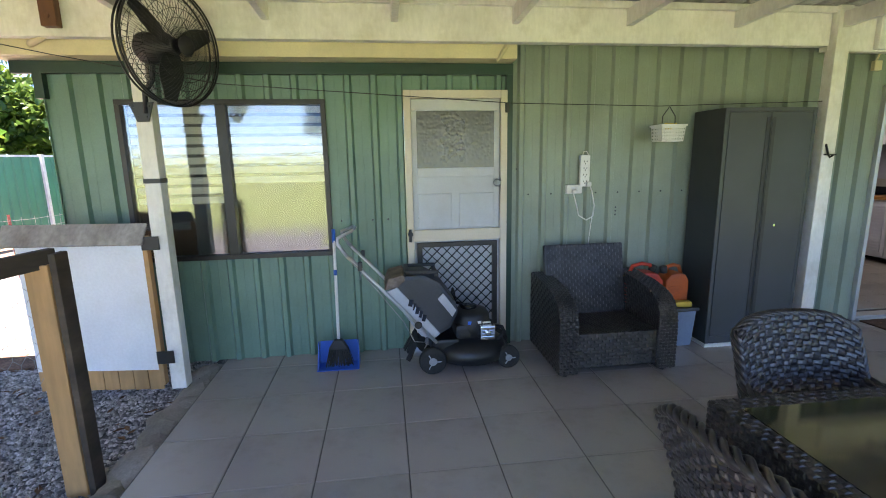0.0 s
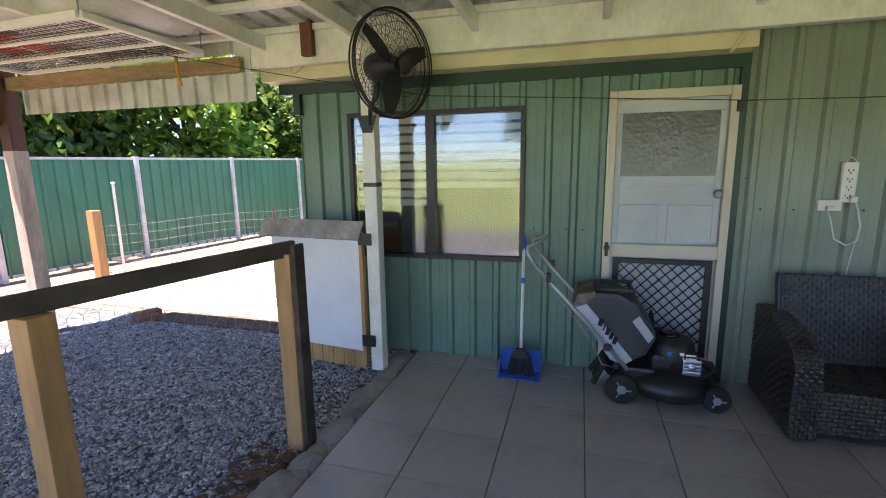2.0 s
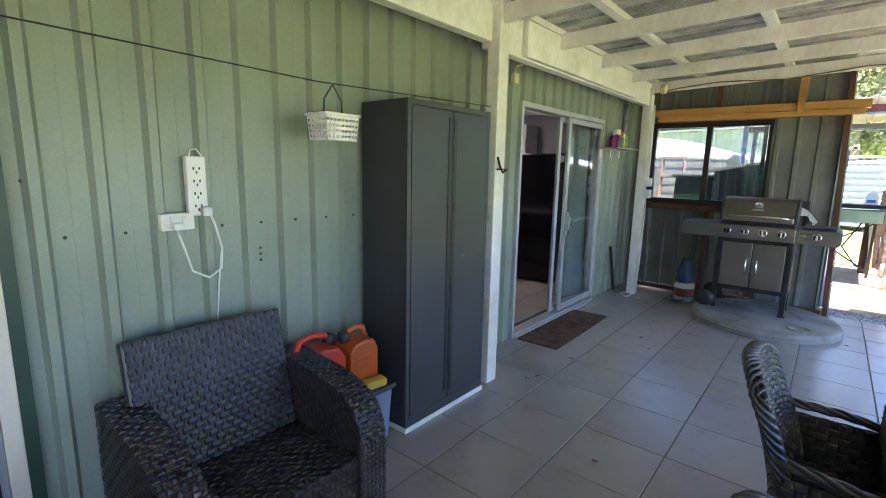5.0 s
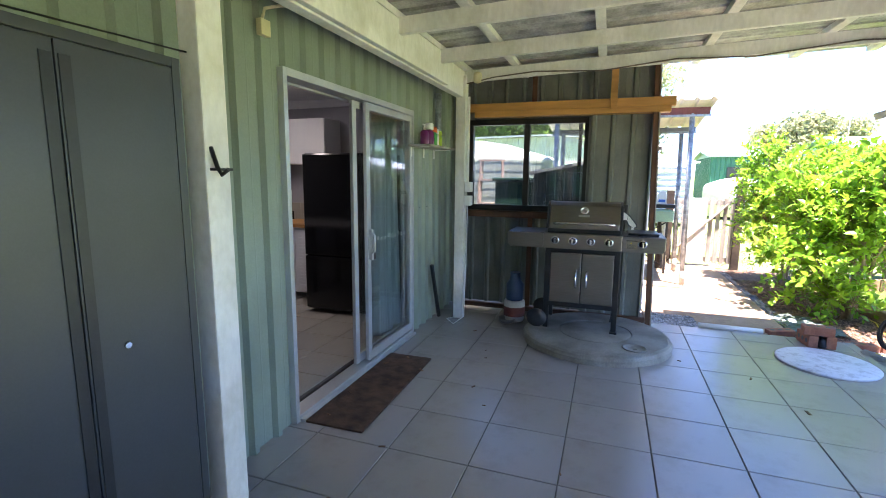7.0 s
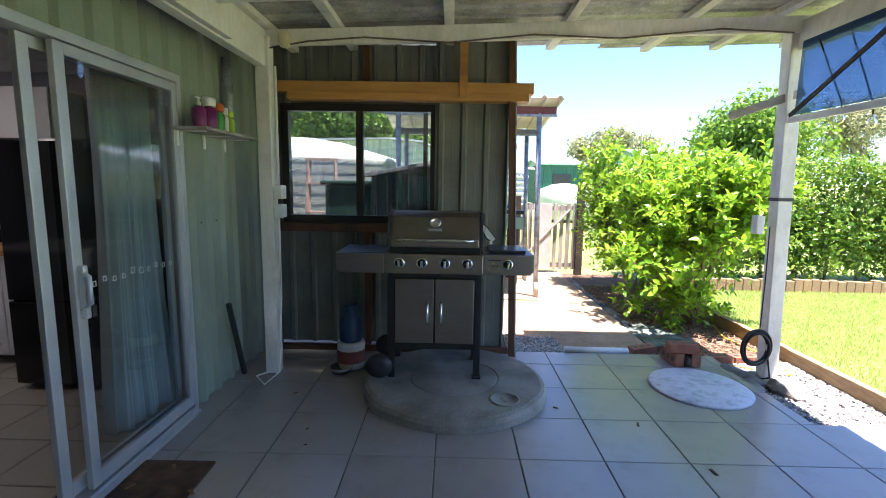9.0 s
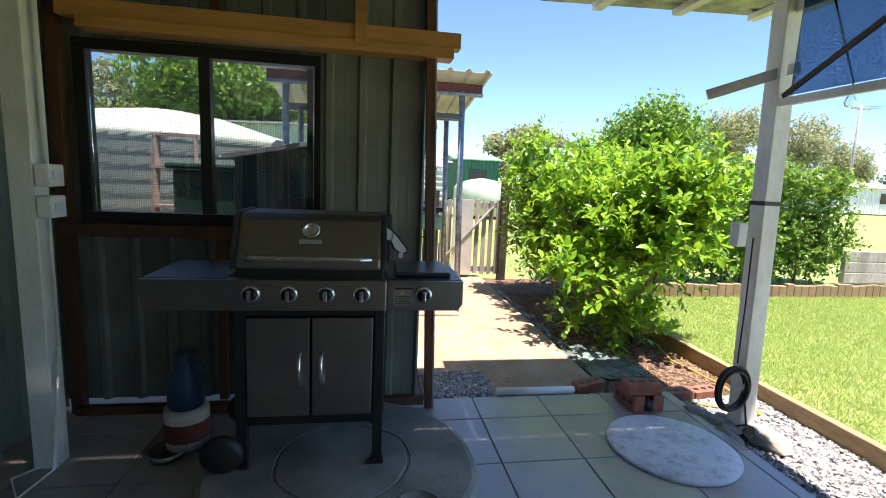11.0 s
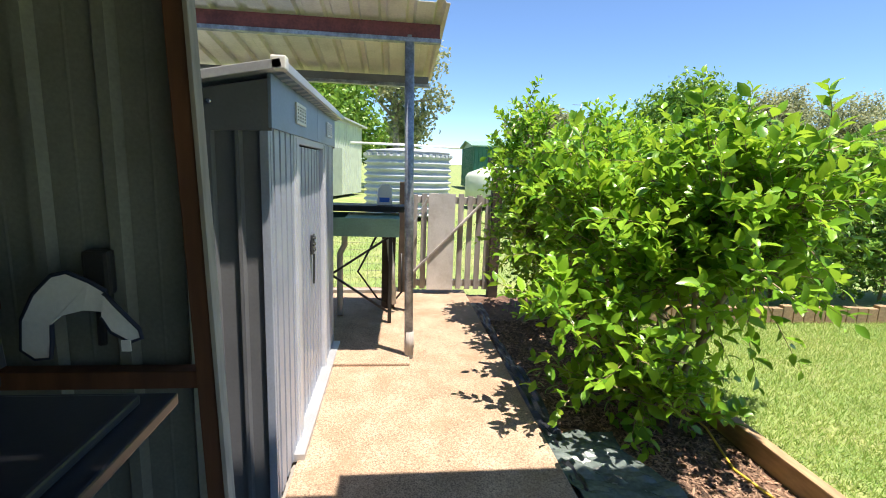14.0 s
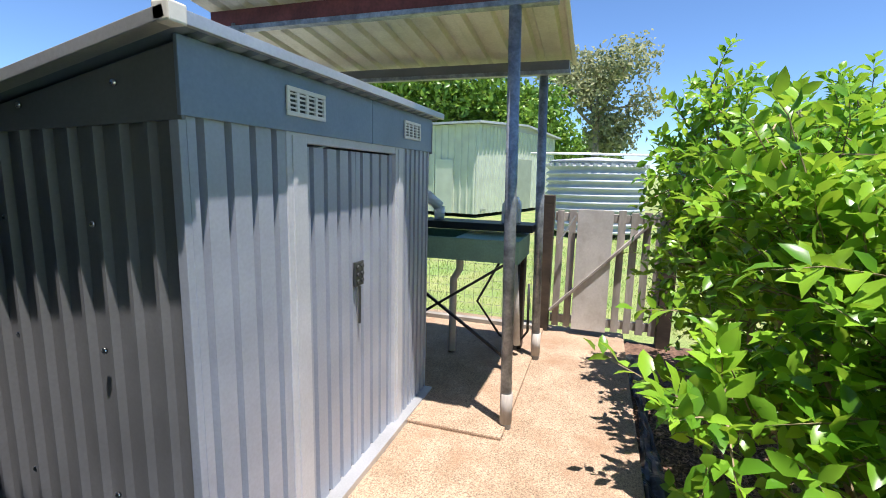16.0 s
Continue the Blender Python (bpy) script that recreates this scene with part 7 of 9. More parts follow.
add_box(b, 6.9, 6.97, -0.4, -0.34, 1.14, 1.28, 0.008, Matrix.Translation((-0.04, 0.045, 0)))
solo("power_switch", b, M_white, "white switch box on the verandah post", "switch", pose(-0.07, 0.16, 0.0))
b = bm_new()
add_bar(b, (6.95, 0.06, 2.02), (6.745, -0.34, 2.17), 0.028, 0.06, 0.004)
solo("timber_arm", b, mat("sun_bleached_timber", (0.62, 0.59, 0.55), 0.8, 0, 0.15, 5, 40, 0.5, (1, 0.2, 1)), "weathered grey timber arm nailed across the post", "timber", kind="structure")
b = bm_new()
add_box(b, 6.758, 6.872, -0.365, -0.25, 1.39, 1.415)
solo("post_strap", b, M_black, "black strap round the lawn post", "strap", kind="structure")
b = bm_new()
pts = [(7.05, -0.12, -0.05), (7.2, -0.3, -0.05), (7.0, -0.7, -0.055), (7.5, -0.78, -0.06), (8.0, -0.7, -0.06), (8.4, -0.82, -0.06), (8.8, -0.8, -0.06)]
add_tube(b, pts, 0.007, 6)
solo("garden_hose", b, M_yellow, "thin yellow hose lying along the garden bed", "hose")
b = bm_new()
for k in range(9):
    r0 = random.uniform(0.06, 0.12)
    vs = bmesh.ops.create_icosphere(b, subdivisions=2, radius=r0)["verts"]
    o = Vector((6.83 + random.uniform(-0.16, 0.16), -0.3 + random.uniform(-0.16, 0.16), -0.03))
    for v in vs:
        v.co = Vector((v.co.x * 1.4, v.co.y, v.co.z * 0.6)) + o + Vector((1, 1, 1)) * noise.noise((v.co + o) * 14) * 0.03
solo("rubble_footing", b, M_concrete, "broken concrete footing round the post", "footing", kind="structure")
b = bm_new()
bmesh.ops.create_grid(b, x_segments=24, y_segments=10, size=0.5)
for v in b.verts:
    v.co = Vector((8.0 + v.co.x * 0.75, 0.02 + v.co.y * 0.5 + 0.06 * math.sin(5 * v.co.x), -0.06 + 0.05 * abs(noise.noise(v.co * 7))))
ret = bmesh.ops.extrude_face_region(b, geom=b.faces[:])
for v in [g for g in ret["geom"] if isinstance(g, bmesh.types.BMVert)]:
    v.co.z -= 0.003
bmesh.ops.recalc_face_normals(b, faces=b.faces[:])
solo("plastic_sheet", b, M_film, "crumpled dark weed sheet showing through the mulch", "plastic sheet")

# ---------- shade cloth blind and string lights ----------
blind = thing("shade_blind", "blue shade cloth blind under the outer beam, unseen west length added", "blind")
# east end is real; the unseen run west is added to dim the verandah
b = bm_new()
bmesh.ops.create_grid(b, x_segments=80, y_segments=6, size=0.5)
for v in b.verts:
    x, z = -1.2 + (v.co.x + 0.5) * 7.9, 2.0 + (v.co.y + 0.5) * 0.5
    v.co = Vector((x, -0.26 + 0.012 * math.sin(x * 5) * (2.5 - z), z))
part("cloth", b, M_cloth, blind)
b = bm_new()
add_bar(b, (-1.22, -0.26, 1.97), (6.75, -0.26, 1.97), 0.03, 0.045, 0.003)
part("bottom_bar", b, M_white_timber, blind, "white timber bottom bar")
b = bm_new()
add_bar(b, (6.74, -0.25, 2.0), (5.8, -0.25, 2.5), 0.012, 0.03)
part("brace", b, M_old_timber, blind)

# ---------- garden shed ----------
shed = thing("garden_shed", "small blue-grey steel garden shed with closed doors", "shed")
HX0, HX1, HY0, HY1 = 7.85, 9.75, 1.65, 2.95


def shed_roof_z(y):
    return 1.83 - (y - 1.58) * 0.2


def side_wall(b, x, flip):
    prof = rib_profile(HY1 - HY0, 0.105, 0.03, 0.024, 0.04, False)
    m = Matrix.Translation((x, HY1, -0.03)) @ Matrix.Rotation(-math.pi / 2, 4, 'Z')
    add_sheet(b, prof, 1.63, m, flip)


# side walls and gables carry their shade in a darker grey than the front
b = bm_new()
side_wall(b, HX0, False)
part("side_wall", b, M_shed_dark, shed, "ribbed grey side wall, darkened for shade")
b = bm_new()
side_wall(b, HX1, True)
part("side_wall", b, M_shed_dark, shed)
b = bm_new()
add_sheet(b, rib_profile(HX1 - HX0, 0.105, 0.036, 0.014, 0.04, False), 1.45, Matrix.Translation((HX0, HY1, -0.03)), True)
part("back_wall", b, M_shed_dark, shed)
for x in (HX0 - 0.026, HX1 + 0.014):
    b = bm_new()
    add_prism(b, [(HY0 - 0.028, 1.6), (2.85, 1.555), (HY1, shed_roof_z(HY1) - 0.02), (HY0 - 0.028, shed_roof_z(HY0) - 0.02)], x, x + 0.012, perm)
    part("gable_panel", b, M_shed_dark, shed, "flat gable panel, its grey darkened for shade")
for x0, x1 in ((HX0, 8.27), (9.32, HX1)):
    b = bm_new()
    add_sheet(b, groove_profile(x1 - x0, 0.105 if x0 < 8 else 0.07, 0.03, 0.034, 0.045), 1.66, Matrix.Translation((x0, HY0 - 0.012, -0.03)), True)
    part("front_wall", b, M_shed_light, shed, "pale blue-grey ribbed front")
M_shed_post = mat("white_grey_steel", (0.56, 0.58, 0.62), 0.45, 0.1, 0.05, 3, 80, 0.03)
for x0, x1 in ((8.27, 8.395), (9.215, 9.32)):
    b = bm_new()
    add_box(b, x0, x1, HY0 - 0.022, HY0 + 0.02, -0.03, 1.62, 0.004)
    add_box(b, x0 + 0.03, x0 + 0.055, HY0 - 0.027, HY0 - 0.02, -0.03, 1.6, 0.002)
    part("door_post", b, M_shed_post, shed, "off-white steel door post")
b = bm_new()
add_box(b, 8.395, 9.215, HY0 - 0.02, HY0 + 0.02, 1.575, 1.62, 0.004)
part("door_head", b, M_shed_post, shed)
b = bm_new()
add_box(b, HX0 - 0.024, HX0 + 0.03, HY0 - 0.014, HY0 + 0.02, -0.03, 1.62, 0.003)
part("corner_strip", b, M_shed_light, shed)
for x0, x1 in ((8.398, 8.805), (8.808, 9.212)):
    b = bm_new()
    add_sheet(b, groove_profile(x1 - x0, 0.1, 0.03, 0.034, 0.055), 1.565, Matrix.Translation((x0, HY0 + 0.004, 0.0)), True)
    part("door", b, M_shed_light, shed)
b = bm_new()
add_box(b, 8.765, 8.85, HY0 - 0.018, HY0 - 0.006, 0.93, 1.05, 0.004)
for dx in (-0.02, 0.02):
    for dz in (0.955, 0.99, 1.025):
        add_lathe(b, [(0.01, 0), (0.01, 0.008)], 10, pose(8.807 + dx, HY0 - 0.019, dz, 90, 0, 0))
add_bar(b, (8.805, HY0 - 0.02, 0.93), (8.81, HY0 - 0.015, 0.74), 0.012, 0.006)
part("hasp", b, M_charcoal, shed, "dark hasp and staple")
b = bm_new()
add_box(b, HX0 - 0.028, 8.92, HY0 - 0.03, HY0 - 0.016, 1.61, 1.815, 0.003)
add_box(b, 8.924, HX1 + 0.006, HY0 - 0.03, HY0 - 0.016, 1.61, 1.815, 0.003)
part("fascia", b, M_shed_blue, shed, "blue-grey steel fascia")
for xc in (8.38, 9.42):
    b = bm_new()
    w_, h_ = 0.24, 0.1
    z0 = 1.665
    add_box(b, xc - w_ / 2, xc + w_ / 2, HY0 - 0.04, HY0 - 0.031, z0, z0 + 0.016, 0.003)
    add_box(b, xc - w_ / 2, xc + w_ / 2, HY0 - 0.04, HY0 - 0.031, z0 + h_ - 0.016, z0 + h_, 0.003)
    for x in (xc - w_ / 2, xc - 0.008, xc + w_ / 2 - 0.016, xc - 0.065, xc + 0.05):
        add_box(b, x, x + 0.016, HY0 - 0.0395, HY0 - 0.031, z0 + 0.016, z0 + h_ - 0.016, 0.002)
    for k in range(4):
        add_box(b, xc - w_ / 2 + 0.01, xc + w_ / 2 - 0.01, HY0 - 0.038, HY0 - 0.031, z0 + 0.025 + 0.016 * k, z0 + 0.031 + 0.016 * k)
    vt = part("vent", b, M_white, shed, "white louvred vent")
    # black plate paints the shade behind the louvres; the fascia stays closed
    b = bm_new()
    add_box(b, xc - w_ / 2 + 0.012, xc + w_ / 2 - 0.012, HY0 - 0.0315, HY0 - 0.0305, z0 + 0.012, z0 + h_ - 0.012)
    part("vent_shade_plate", b, M_black, vt)
b = bm_new()
ang = -math.atan(0.2)
m = Matrix.Translation((HX0 - 0.1, 1.57, shed_roof_z(1.57))) @ Matrix.Rotation(ang - math.pi / 2, 4, 'X')
add_sheet(b, rib_profile(HX1 - HX0 + 0.16, 0.1, 0.05, 0.014, 0.02, False), 1.48, m)
part("roof_sheet", b, M_shed_blue, shed, "ribbed blue-grey roof")
b = bm_new()
add_bar(b, (HX0 - 0.09, 1.56, shed_roof_z(1.56) + 0.004), (HX0 - 0.09, 3.0, shed_roof_z(3.0) + 0.004), 0.05, 0.035, 0.003)
add_box(b, HX0 - 0.11, HX1 + 0.06, 1.555, 1.575, shed_roof_z(1.56) - 0.012, shed_roof_z(1.56) + 0.022, 0.002)
part("roof_edge", b, M_alu, shed, "grey edge capping")
b = bm_new()
add_box(b, HX0 - 0.115, HX0 - 0.06, 1.545, 1.6, shed_roof_z(1.56) - 0.02, shed_roof_z(1.56) + 0.03, 0.006)
part("corner_cap", b, M_white, shed, "white plastic corner cap")
b = bm_new()
add_box(b, HX0 + 0.3, HX1, HY0 - 0.07, HY0 + 0.01, -0.045, 0.0, 0.004)
part("door_track", b, M_alu, shed, "worn floor track")
for y in (2.0, 2.4):
    for z in (0.4, 0.9, 1.3, 1.7):
        b = bm_new()
        add_lathe(b, [(0.01, 0), (0.012, 0.006), (0.006, 0.01)], 10, pose(HX0 - 0.016 - 0.012 * (z > 1.5), y - 0.15 * (z > 1.5), z - 0.05 * (y > 2.2) * (z > 1.5), 0, -90, 0))
        part("screw", b, M_chrome, shed)

# ---------- carport over the wash trough ----------
carp = thing("carport", "small open carport roof on galvanised pipe posts", "carport")
for x, y, zt in ((9.46, 1.005, 2.4), (10.62, 0.98, 2.26), (9.46, 2.87, 2.4), (10.55, 2.87, 2.26)):
    b = bm_new()
    add_tube(b, [(x, y, -0.05), (x, y + (0.05 if y < 1.05 else 0.0), zt)], 0.034, 16)
    p = part("post", b, M_gal, carp, "galvanised pipe post")
    if y < 1.05:
        b = bm_new()
        add_tube(b, [(x, y, 0.0), (x, y, 0.19)], 0.037, 16)
        part("sleeve", b, M_grey_timber, p)
for x, z0, z1, mm in ((9.46, 2.385, 2.48, M_redox), (10.56, 2.255, 2.32, M_shed_dark)):
    b = bm_new()
    add_box(b, x - 0.03, x + 0.03, 0.84, 3.05, z0, z1, 0.003)
    part("beam", b, mm, carp)
    b = bm_new()
    add_box(b, x - 0.034, x + 0.034, 0.83, 3.06, z0 - 0.03, z0 - 0.001, 0.003)
    part("beam_flange", b, M_gal, carp)
b = bm_new()
sl = math.atan((2.61 - 2.4) / 1.55)
m = Matrix.Translation((9.17, 3.12, 2.57)) @ Matrix.Rotation(sl, 4, 'Y') @ Matrix.Rotation(-math.pi / 2, 4, 'Z') @ Matrix.Rotation(-math.pi / 2, 4, 'X')
m = Matrix.Translation((9.17, 0.8, 2.545)) @ Matrix.Rotation(sl, 4, 'Y') @ Matrix(((0, 0, 1, 0), (1, 0, 0, 0), (0, 1, 0, 0), (0, 0, 0, 1)))
add_sheet(b, rib_profile(2.3, 0.19, 0.07, 0.03, 0.06), 1.6, m, True)
part("roof_sheet", b, M_carport, carp, "cream ribbed roof sheet")

# wash trough
tr = thing("wash_trough", "old green wash trough on a dark steel stand", "trough")
b = bm_new()
y0, y1, x0, x1 = 1.09, 2.35, 10.2, 10.75
for a in ((x0, x0 + 0.015, y0, y1), (x1 - 0.015, x1, y0, y1), (x0 + 0.015, x1 - 0.015, y0, y0 + 0.015), (x0 + 0.015, x1 - 0.015, y1 - 0.015, y1)):
    add_box(b, *a, 0.84, 1.0, 0.003)
add_box(b, x0, x1, y0, y1, 0.83, 0.84)
add_box(b, x0 + 0.01, x1, y0 + 0.01, y0 + 0.5, 0.985, 0.998)
part("basin", b, M_trough, tr)
b = bm_new()
add_box(b, x0 + 0.3, x1 + 0.03, y0 - 0.05, y1 + 0.3, 1.03, 1.09, 0.004)
part("shelf", b, M_black, tr, "black shelf behind the basin")
for x, y in ((x0 + 0.05, y0 + 0.08), (x1 - 0.05, y0 + 0.08), (x0 + 0.05, y1 - 0.1), (x1 - 0.05, y1 - 0.1)):
    b = bm_new()
    add_bar(b, (x, y, 0.83), (x, y, -0.01), 0.035, 0.035, 0.002)
    part("leg", b, M_black, tr)
for a, c in (((x0 + 0.05, y0 + 0.1, 0.1), (x0 + 0.05, y1 - 0.1, 0.82)), ((x0 + 0.05, y1 - 0.1, 0.1), (x0 + 0.05, y0 + 0.1, 0.82))):
    b = bm_new()
    add_bar(b, a, c, 0.02, 0.02)
    part("brace", b, M_black, tr)
b = bm_new()
add_tube(b, [(10.5, 1.62, 0.83), (10.5, 1.62, 0.7), (10.46, 1.66, 0.62), (10.46, 1.66, 0.0)], 0.03, 12)
part("drain_pipe", b, M_greywhite, tr, "cream plastic waste pipe")
b = bm_new()
add_tube(b, [(10.7, 1.3, 0.8), (10.65, 1.5, 0.4), (10.7, 1.3, 0.1), (10.75, 1.15, 0.03), (10.6, 1.05, 0.2), (10.62, 1.06, 0.6)], 0.011, 8)
solo("hose", b, M_cable, "dark hose hanging under the trough", "hose")
b = bm_new()
add_tube(b, [(10.6, 1.2, 0.9), (10.58, 1.16, 0.5), (10.58, 1.13, 0.08)], 0.03, 10)
solo("cloth", b, M_greywhite, "pale rag hung over the trough's end", "cloth")
b = bm_new()
add_tube(b, [(10.65, 1.86, 1.09), (10.65, 1.86, 1.2)], 0.045, 14)
add_tube(b, [(10.65, 1.86, 1.2), (10.6, 1.92, 1.26), (10.58, 1.96, 1.3)], 0.045, 14)
solo("pipe_elbow", b, M_white, "white plastic pipe elbow on the shelf", "pipe fitting")
jug = thing("plastic_jug", "white plastic jug with a blue label on the shelf", "jug", pose(10.66, 1.24, 1.091))
b = bm_new()
add_prism(b, [(-0.075, 0), (0.075, 0), (0.07, 0.15), (0.03, 0.21), (-0.05, 0.21), (-0.075, 0.15)], -0.05, 0.05, Matrix.Rotation(math.pi / 2, 4, 'Z'), 0.01)
part("body", b, M_white, jug)
b = bm_new()
add_box(b, -0.053, -0.0505, -0.05, 0.05, 0.03, 0.075)
part("label", b, M_blue, jug)
b = bm_new()
add_box(b, 10.72, 10.86, 1.12, 1.26, -0.05, 1.0, 0.01)
solo("timber_stump", b, M_old_timber, "dark rough timber post beside the trough", "post", kind="structure")

# timber gate
gt = thing("timber_gate", "weathered picket gate with a white board fixed to it", "gate")
for k in range(9):
    y = 0.93 - k * 0.11
    b = bm_new()
    add_box(b, 11.42, 11.44, y - 0.065, y, 0.02, 1.16 + 0.01 * (k % 3), 0.003)
    part("picket", b, M_grey_timber, gt)
b = bm_new()
add_box(b, 11.441, 11.48, 0.0, 0.95, 1.06, 1.14, 0.003)
part("rail", b, M_grey_timber, gt)
b = bm_new()
add_box(b, 11.441, 11.48, 0.0, 0.95, 0.05, 0.13, 0.003)
part("rail", b, M_grey_timber, gt)
b = bm_new()
add_bar(b, (11.4, 0.95, 0.18), (11.4, 0.1, 1.08), 0.025, 0.08, 0.003, math.pi / 2)
part("brace", b, M_grey_timber, gt)
b = bm_new()
add_box(b, 11.375, 11.385, 0.425, 0.74, 0.02, 1.18, 0.002)
part("board", b, M_greywhite, gt, "stained white board")
b = bm_new()
add_bar(b, (11.36, 0.76, 1.12), (11.33, 0.9, 0.85), 0.02, 0.012)
part("latch", b, M_alu, gt)
for y, h in ((1.02, 1.3), (-0.08, 1.5)):
    b = bm_new()
    add_box(b, 11.38, 11.5, y - 0.06, y + 0.06, -0.1, h, 0.008)
    solo("gate_post", b, M_old_timber, "dark weathered timber gate post", "post", kind="structure")
wf = thing("wire_fence", "wire mesh fence behind the trough", "fence")
b = bm_new()
for k in range(12):
    add_bar(b, (11.5, 1.05, 0.05 + k * 0.085), (11.5, 5.0, 0.05 + k * 0.085), 0.0025, 0.0025)
for k in range(40):
    add_bar(b, (11.5, 1.05 + k * 0.1, 0), (11.5, 1.05 + k * 0.1, 1.0), 0.0025, 0.0025)
part("mesh", b, M_wire, wf)
b = bm_new()
add_box(b, 11.3, 11.38, 1.1, 3.0, -0.06, 0.03, 0.004)
part("kerb", b, M_concrete, wf)

# ---------- tanks and buildings beyond ----------
tank = thing("water_tank", "pale grey corrugated round water tank", "tank", pose(21.0, 0.72, 0))
prof = []
for k in range(61):
    z = 1.9 * k / 60
    prof.append((1.33 + 0.05 * math.sin(k * 2 * math.pi / 6), z))
prof += [(1.35, 1.9), (1.2, 1.95), (0.05, 2.05)]
b = bm_new()
add_lathe(b, prof, 56)
part("shell", b, M_tankwhite, tank)
for k in range(40):
    b = bm_new()
    a = 2 * math.pi * k / 40
    add_box(b, 1.33, 1.4, -0.06, 0.06, 1.76, 1.84, 0.006, Matrix.Rotation(a, 4, 'Z'))
    part("rim_rib", b, M_tankwhite, tank)
b = bm_new()
add_tube(b, [(19.7, 2.4, 2.08), (20.5, 1.0, 2.12), (21.0, -0.9, 2.1)], 0.035, 10)
solo("inlet_pipe", b, M_white, "white inlet pipe over the tank", "pipe")
wt = thing("water_tank", "low white domed water tank", "tank", pose(25.0, -3.0, 0))
b = bm_new()
add_lathe(b, [(1.25, 0), (1.25, 1.15), (1.15, 1.3), (0.6, 1.52), (0.1, 1.6)], 40)
part("shell", b, M_palegreen, wt)
bt = thing("water_tank", "large dull green round tank behind the end wall", "tank", pose(11.3, 4.75, 0))
b = bm_new()
pr = []
for k in range(13):
    z = 1.75 * k / 12
    pr += [(1.72, z), (1.75, z + 0.05)]
add_lathe(b, pr + [(1.7, 1.86), (1.45, 1.93), (0.8, 2.12), (0.3, 2.2), (0.05, 2.2)], 60)
part("shell", b, M_tankgreen, bt)
sc = thing("shade_screen", "dark shade cloth stretched outside the window", "screen")
b = bm_new()
bmesh.ops.create_grid(b, x_segments=8, y_segments=24, size=0.5)
for v in b.verts:
    x = 7.62
    v.co = Vector((x + 0.03 * math.sin(v.co.y * 9), 2.42 + (v.co.y + 0.5) * 1.5, 0.9 + (v.co.x + 0.5) * 1.6))
part("cloth", b, M_scrim, sc)
b = bm_new()
add_bar(b, (7.62, 2.41, 0.85), (7.62, 2.41, 2.5), 0.04, 0.04)
part("stay", b, M_black, sc)
lad = thing("step_ladder", "old pink-grey timber step ladder outside the window", "ladder", pose(8.9, 3.75, 0, 0, 0, 0))
M_lad = mat("faded_pink_timber", (0.4, 0.28, 0.22), 0.8, 0, 0.1, 5, 60, 0.2)
for yy in (-0.16, 0.16):
    b = bm_new()
    add_bar(b, (0, yy * 1.3, 0), (0.1, yy, 1.75), 0.03, 0.06)
    part("stile", b, M_lad, lad)
for z in (0.4, 0.75, 1.1, 1.45, 1.74):
    b = bm_new()
    add_box(b, -0.03 + 0.057 * z, 0.05 + 0.057 * z, -0.2, 0.2, z, z + 0.025)
    part("tread", b, M_lad, lad)
b = bm_new()
add_box(b, -0.25, 0.25, -0.3, 0.3, 0, 1.45, 0.03)
bn = thing("wheelie_bin", "dark green wheeled bin behind the end wall", "bin", pose(8.6, 3.25, 0))
part("body", b, M_dark_green, bn)
b = bm_new()
add_box(b, -0.29, 0.29, -0.34, 0.34, 1.452, 1.5, 0.02)
part("lid", b, M_dark_green, bn)


def far_building(name, label, m, w, d, h, ridge, wall_m, roof_m, openings, ribs=0.3):
    e = thing(name, label, "building", m)
    b = bm_new()
    for mm, L_ in ((Matrix.Identity(4), w), (Matrix.Translation((w, 0, 0)) @ Matrix.Rotation(math.pi / 2, 4, 'Z'), d), (Matrix.Translation((w, d, 0)) @ Matrix.Rotation(math.pi, 4, 'Z'), w), (Matrix.Translation((0, d, 0)) @ Matrix.Rotation(-math.pi / 2, 4, 'Z'), d)):
        add_sheet(b, rib_profile(L_, ribs, 0.1, 0.04, 0.1, False), h, mm)
    part("wall", b, wall_m, e)
    b = bm_new()
    add_prism(b, [(-0.25, h), (w / 2, h + ridge), (w + 0.25, h), (w + 0.25, h + 0.08), (w / 2, h + ridge + 0.08), (-0.25, h + 0.08)], -0.25, d + 0.25)
    add_prism(b, [(0, h), (w / 2, h + ridge), (w, h)], 0.0, 0.05)
    add_prism(b, [(0, h), (w / 2, h + ridge), (w, h)], d - 0.05, d)
    part("roof", b, roof_m, e)
    for nm, x0, x1, z0, z1, side, mm in openings:
        b = bm_new()
        if side == 0:
            add_box(b, x0, x1, -0.08, -0.045, z0, z1, 0.01)
        else:
            add_box(b, -0.08, -0.045, x0, x1, z0, z1, 0.01)
            if nm == "roller_door":
                for k in range(int((z1 - z0) / 0.12)):
                    add_box(b, -0.1, -0.081, x0 + 0.02, x1 - 0.02, z0 + k * 0.12, z0 + k * 0.12 + 0.07)
        part(nm, b, mm, e)
    return e


M_rollgrey = mat("grey_green_roller", (0.3, 0.35, 0.29), 0.5, 0, 0.05, 3, 60, 0.02)
far_building("garage", "pale green steel garage with a roller door", pose(24, 5.0, 0, 0, 0, -15), 8, 5, 3.35, 0.25, M_palegreen, M_tankwhite, [("door", 1.0, 1.8, 0.0, 2.05, 1, M_palegreen), ("roller_door", 0.3, 0.7, 0.1, 0.2, 0, M_rollgrey), ("roller_door", 2.6, 5.0, 0.0, 2.2, 0, M_rollgrey)])
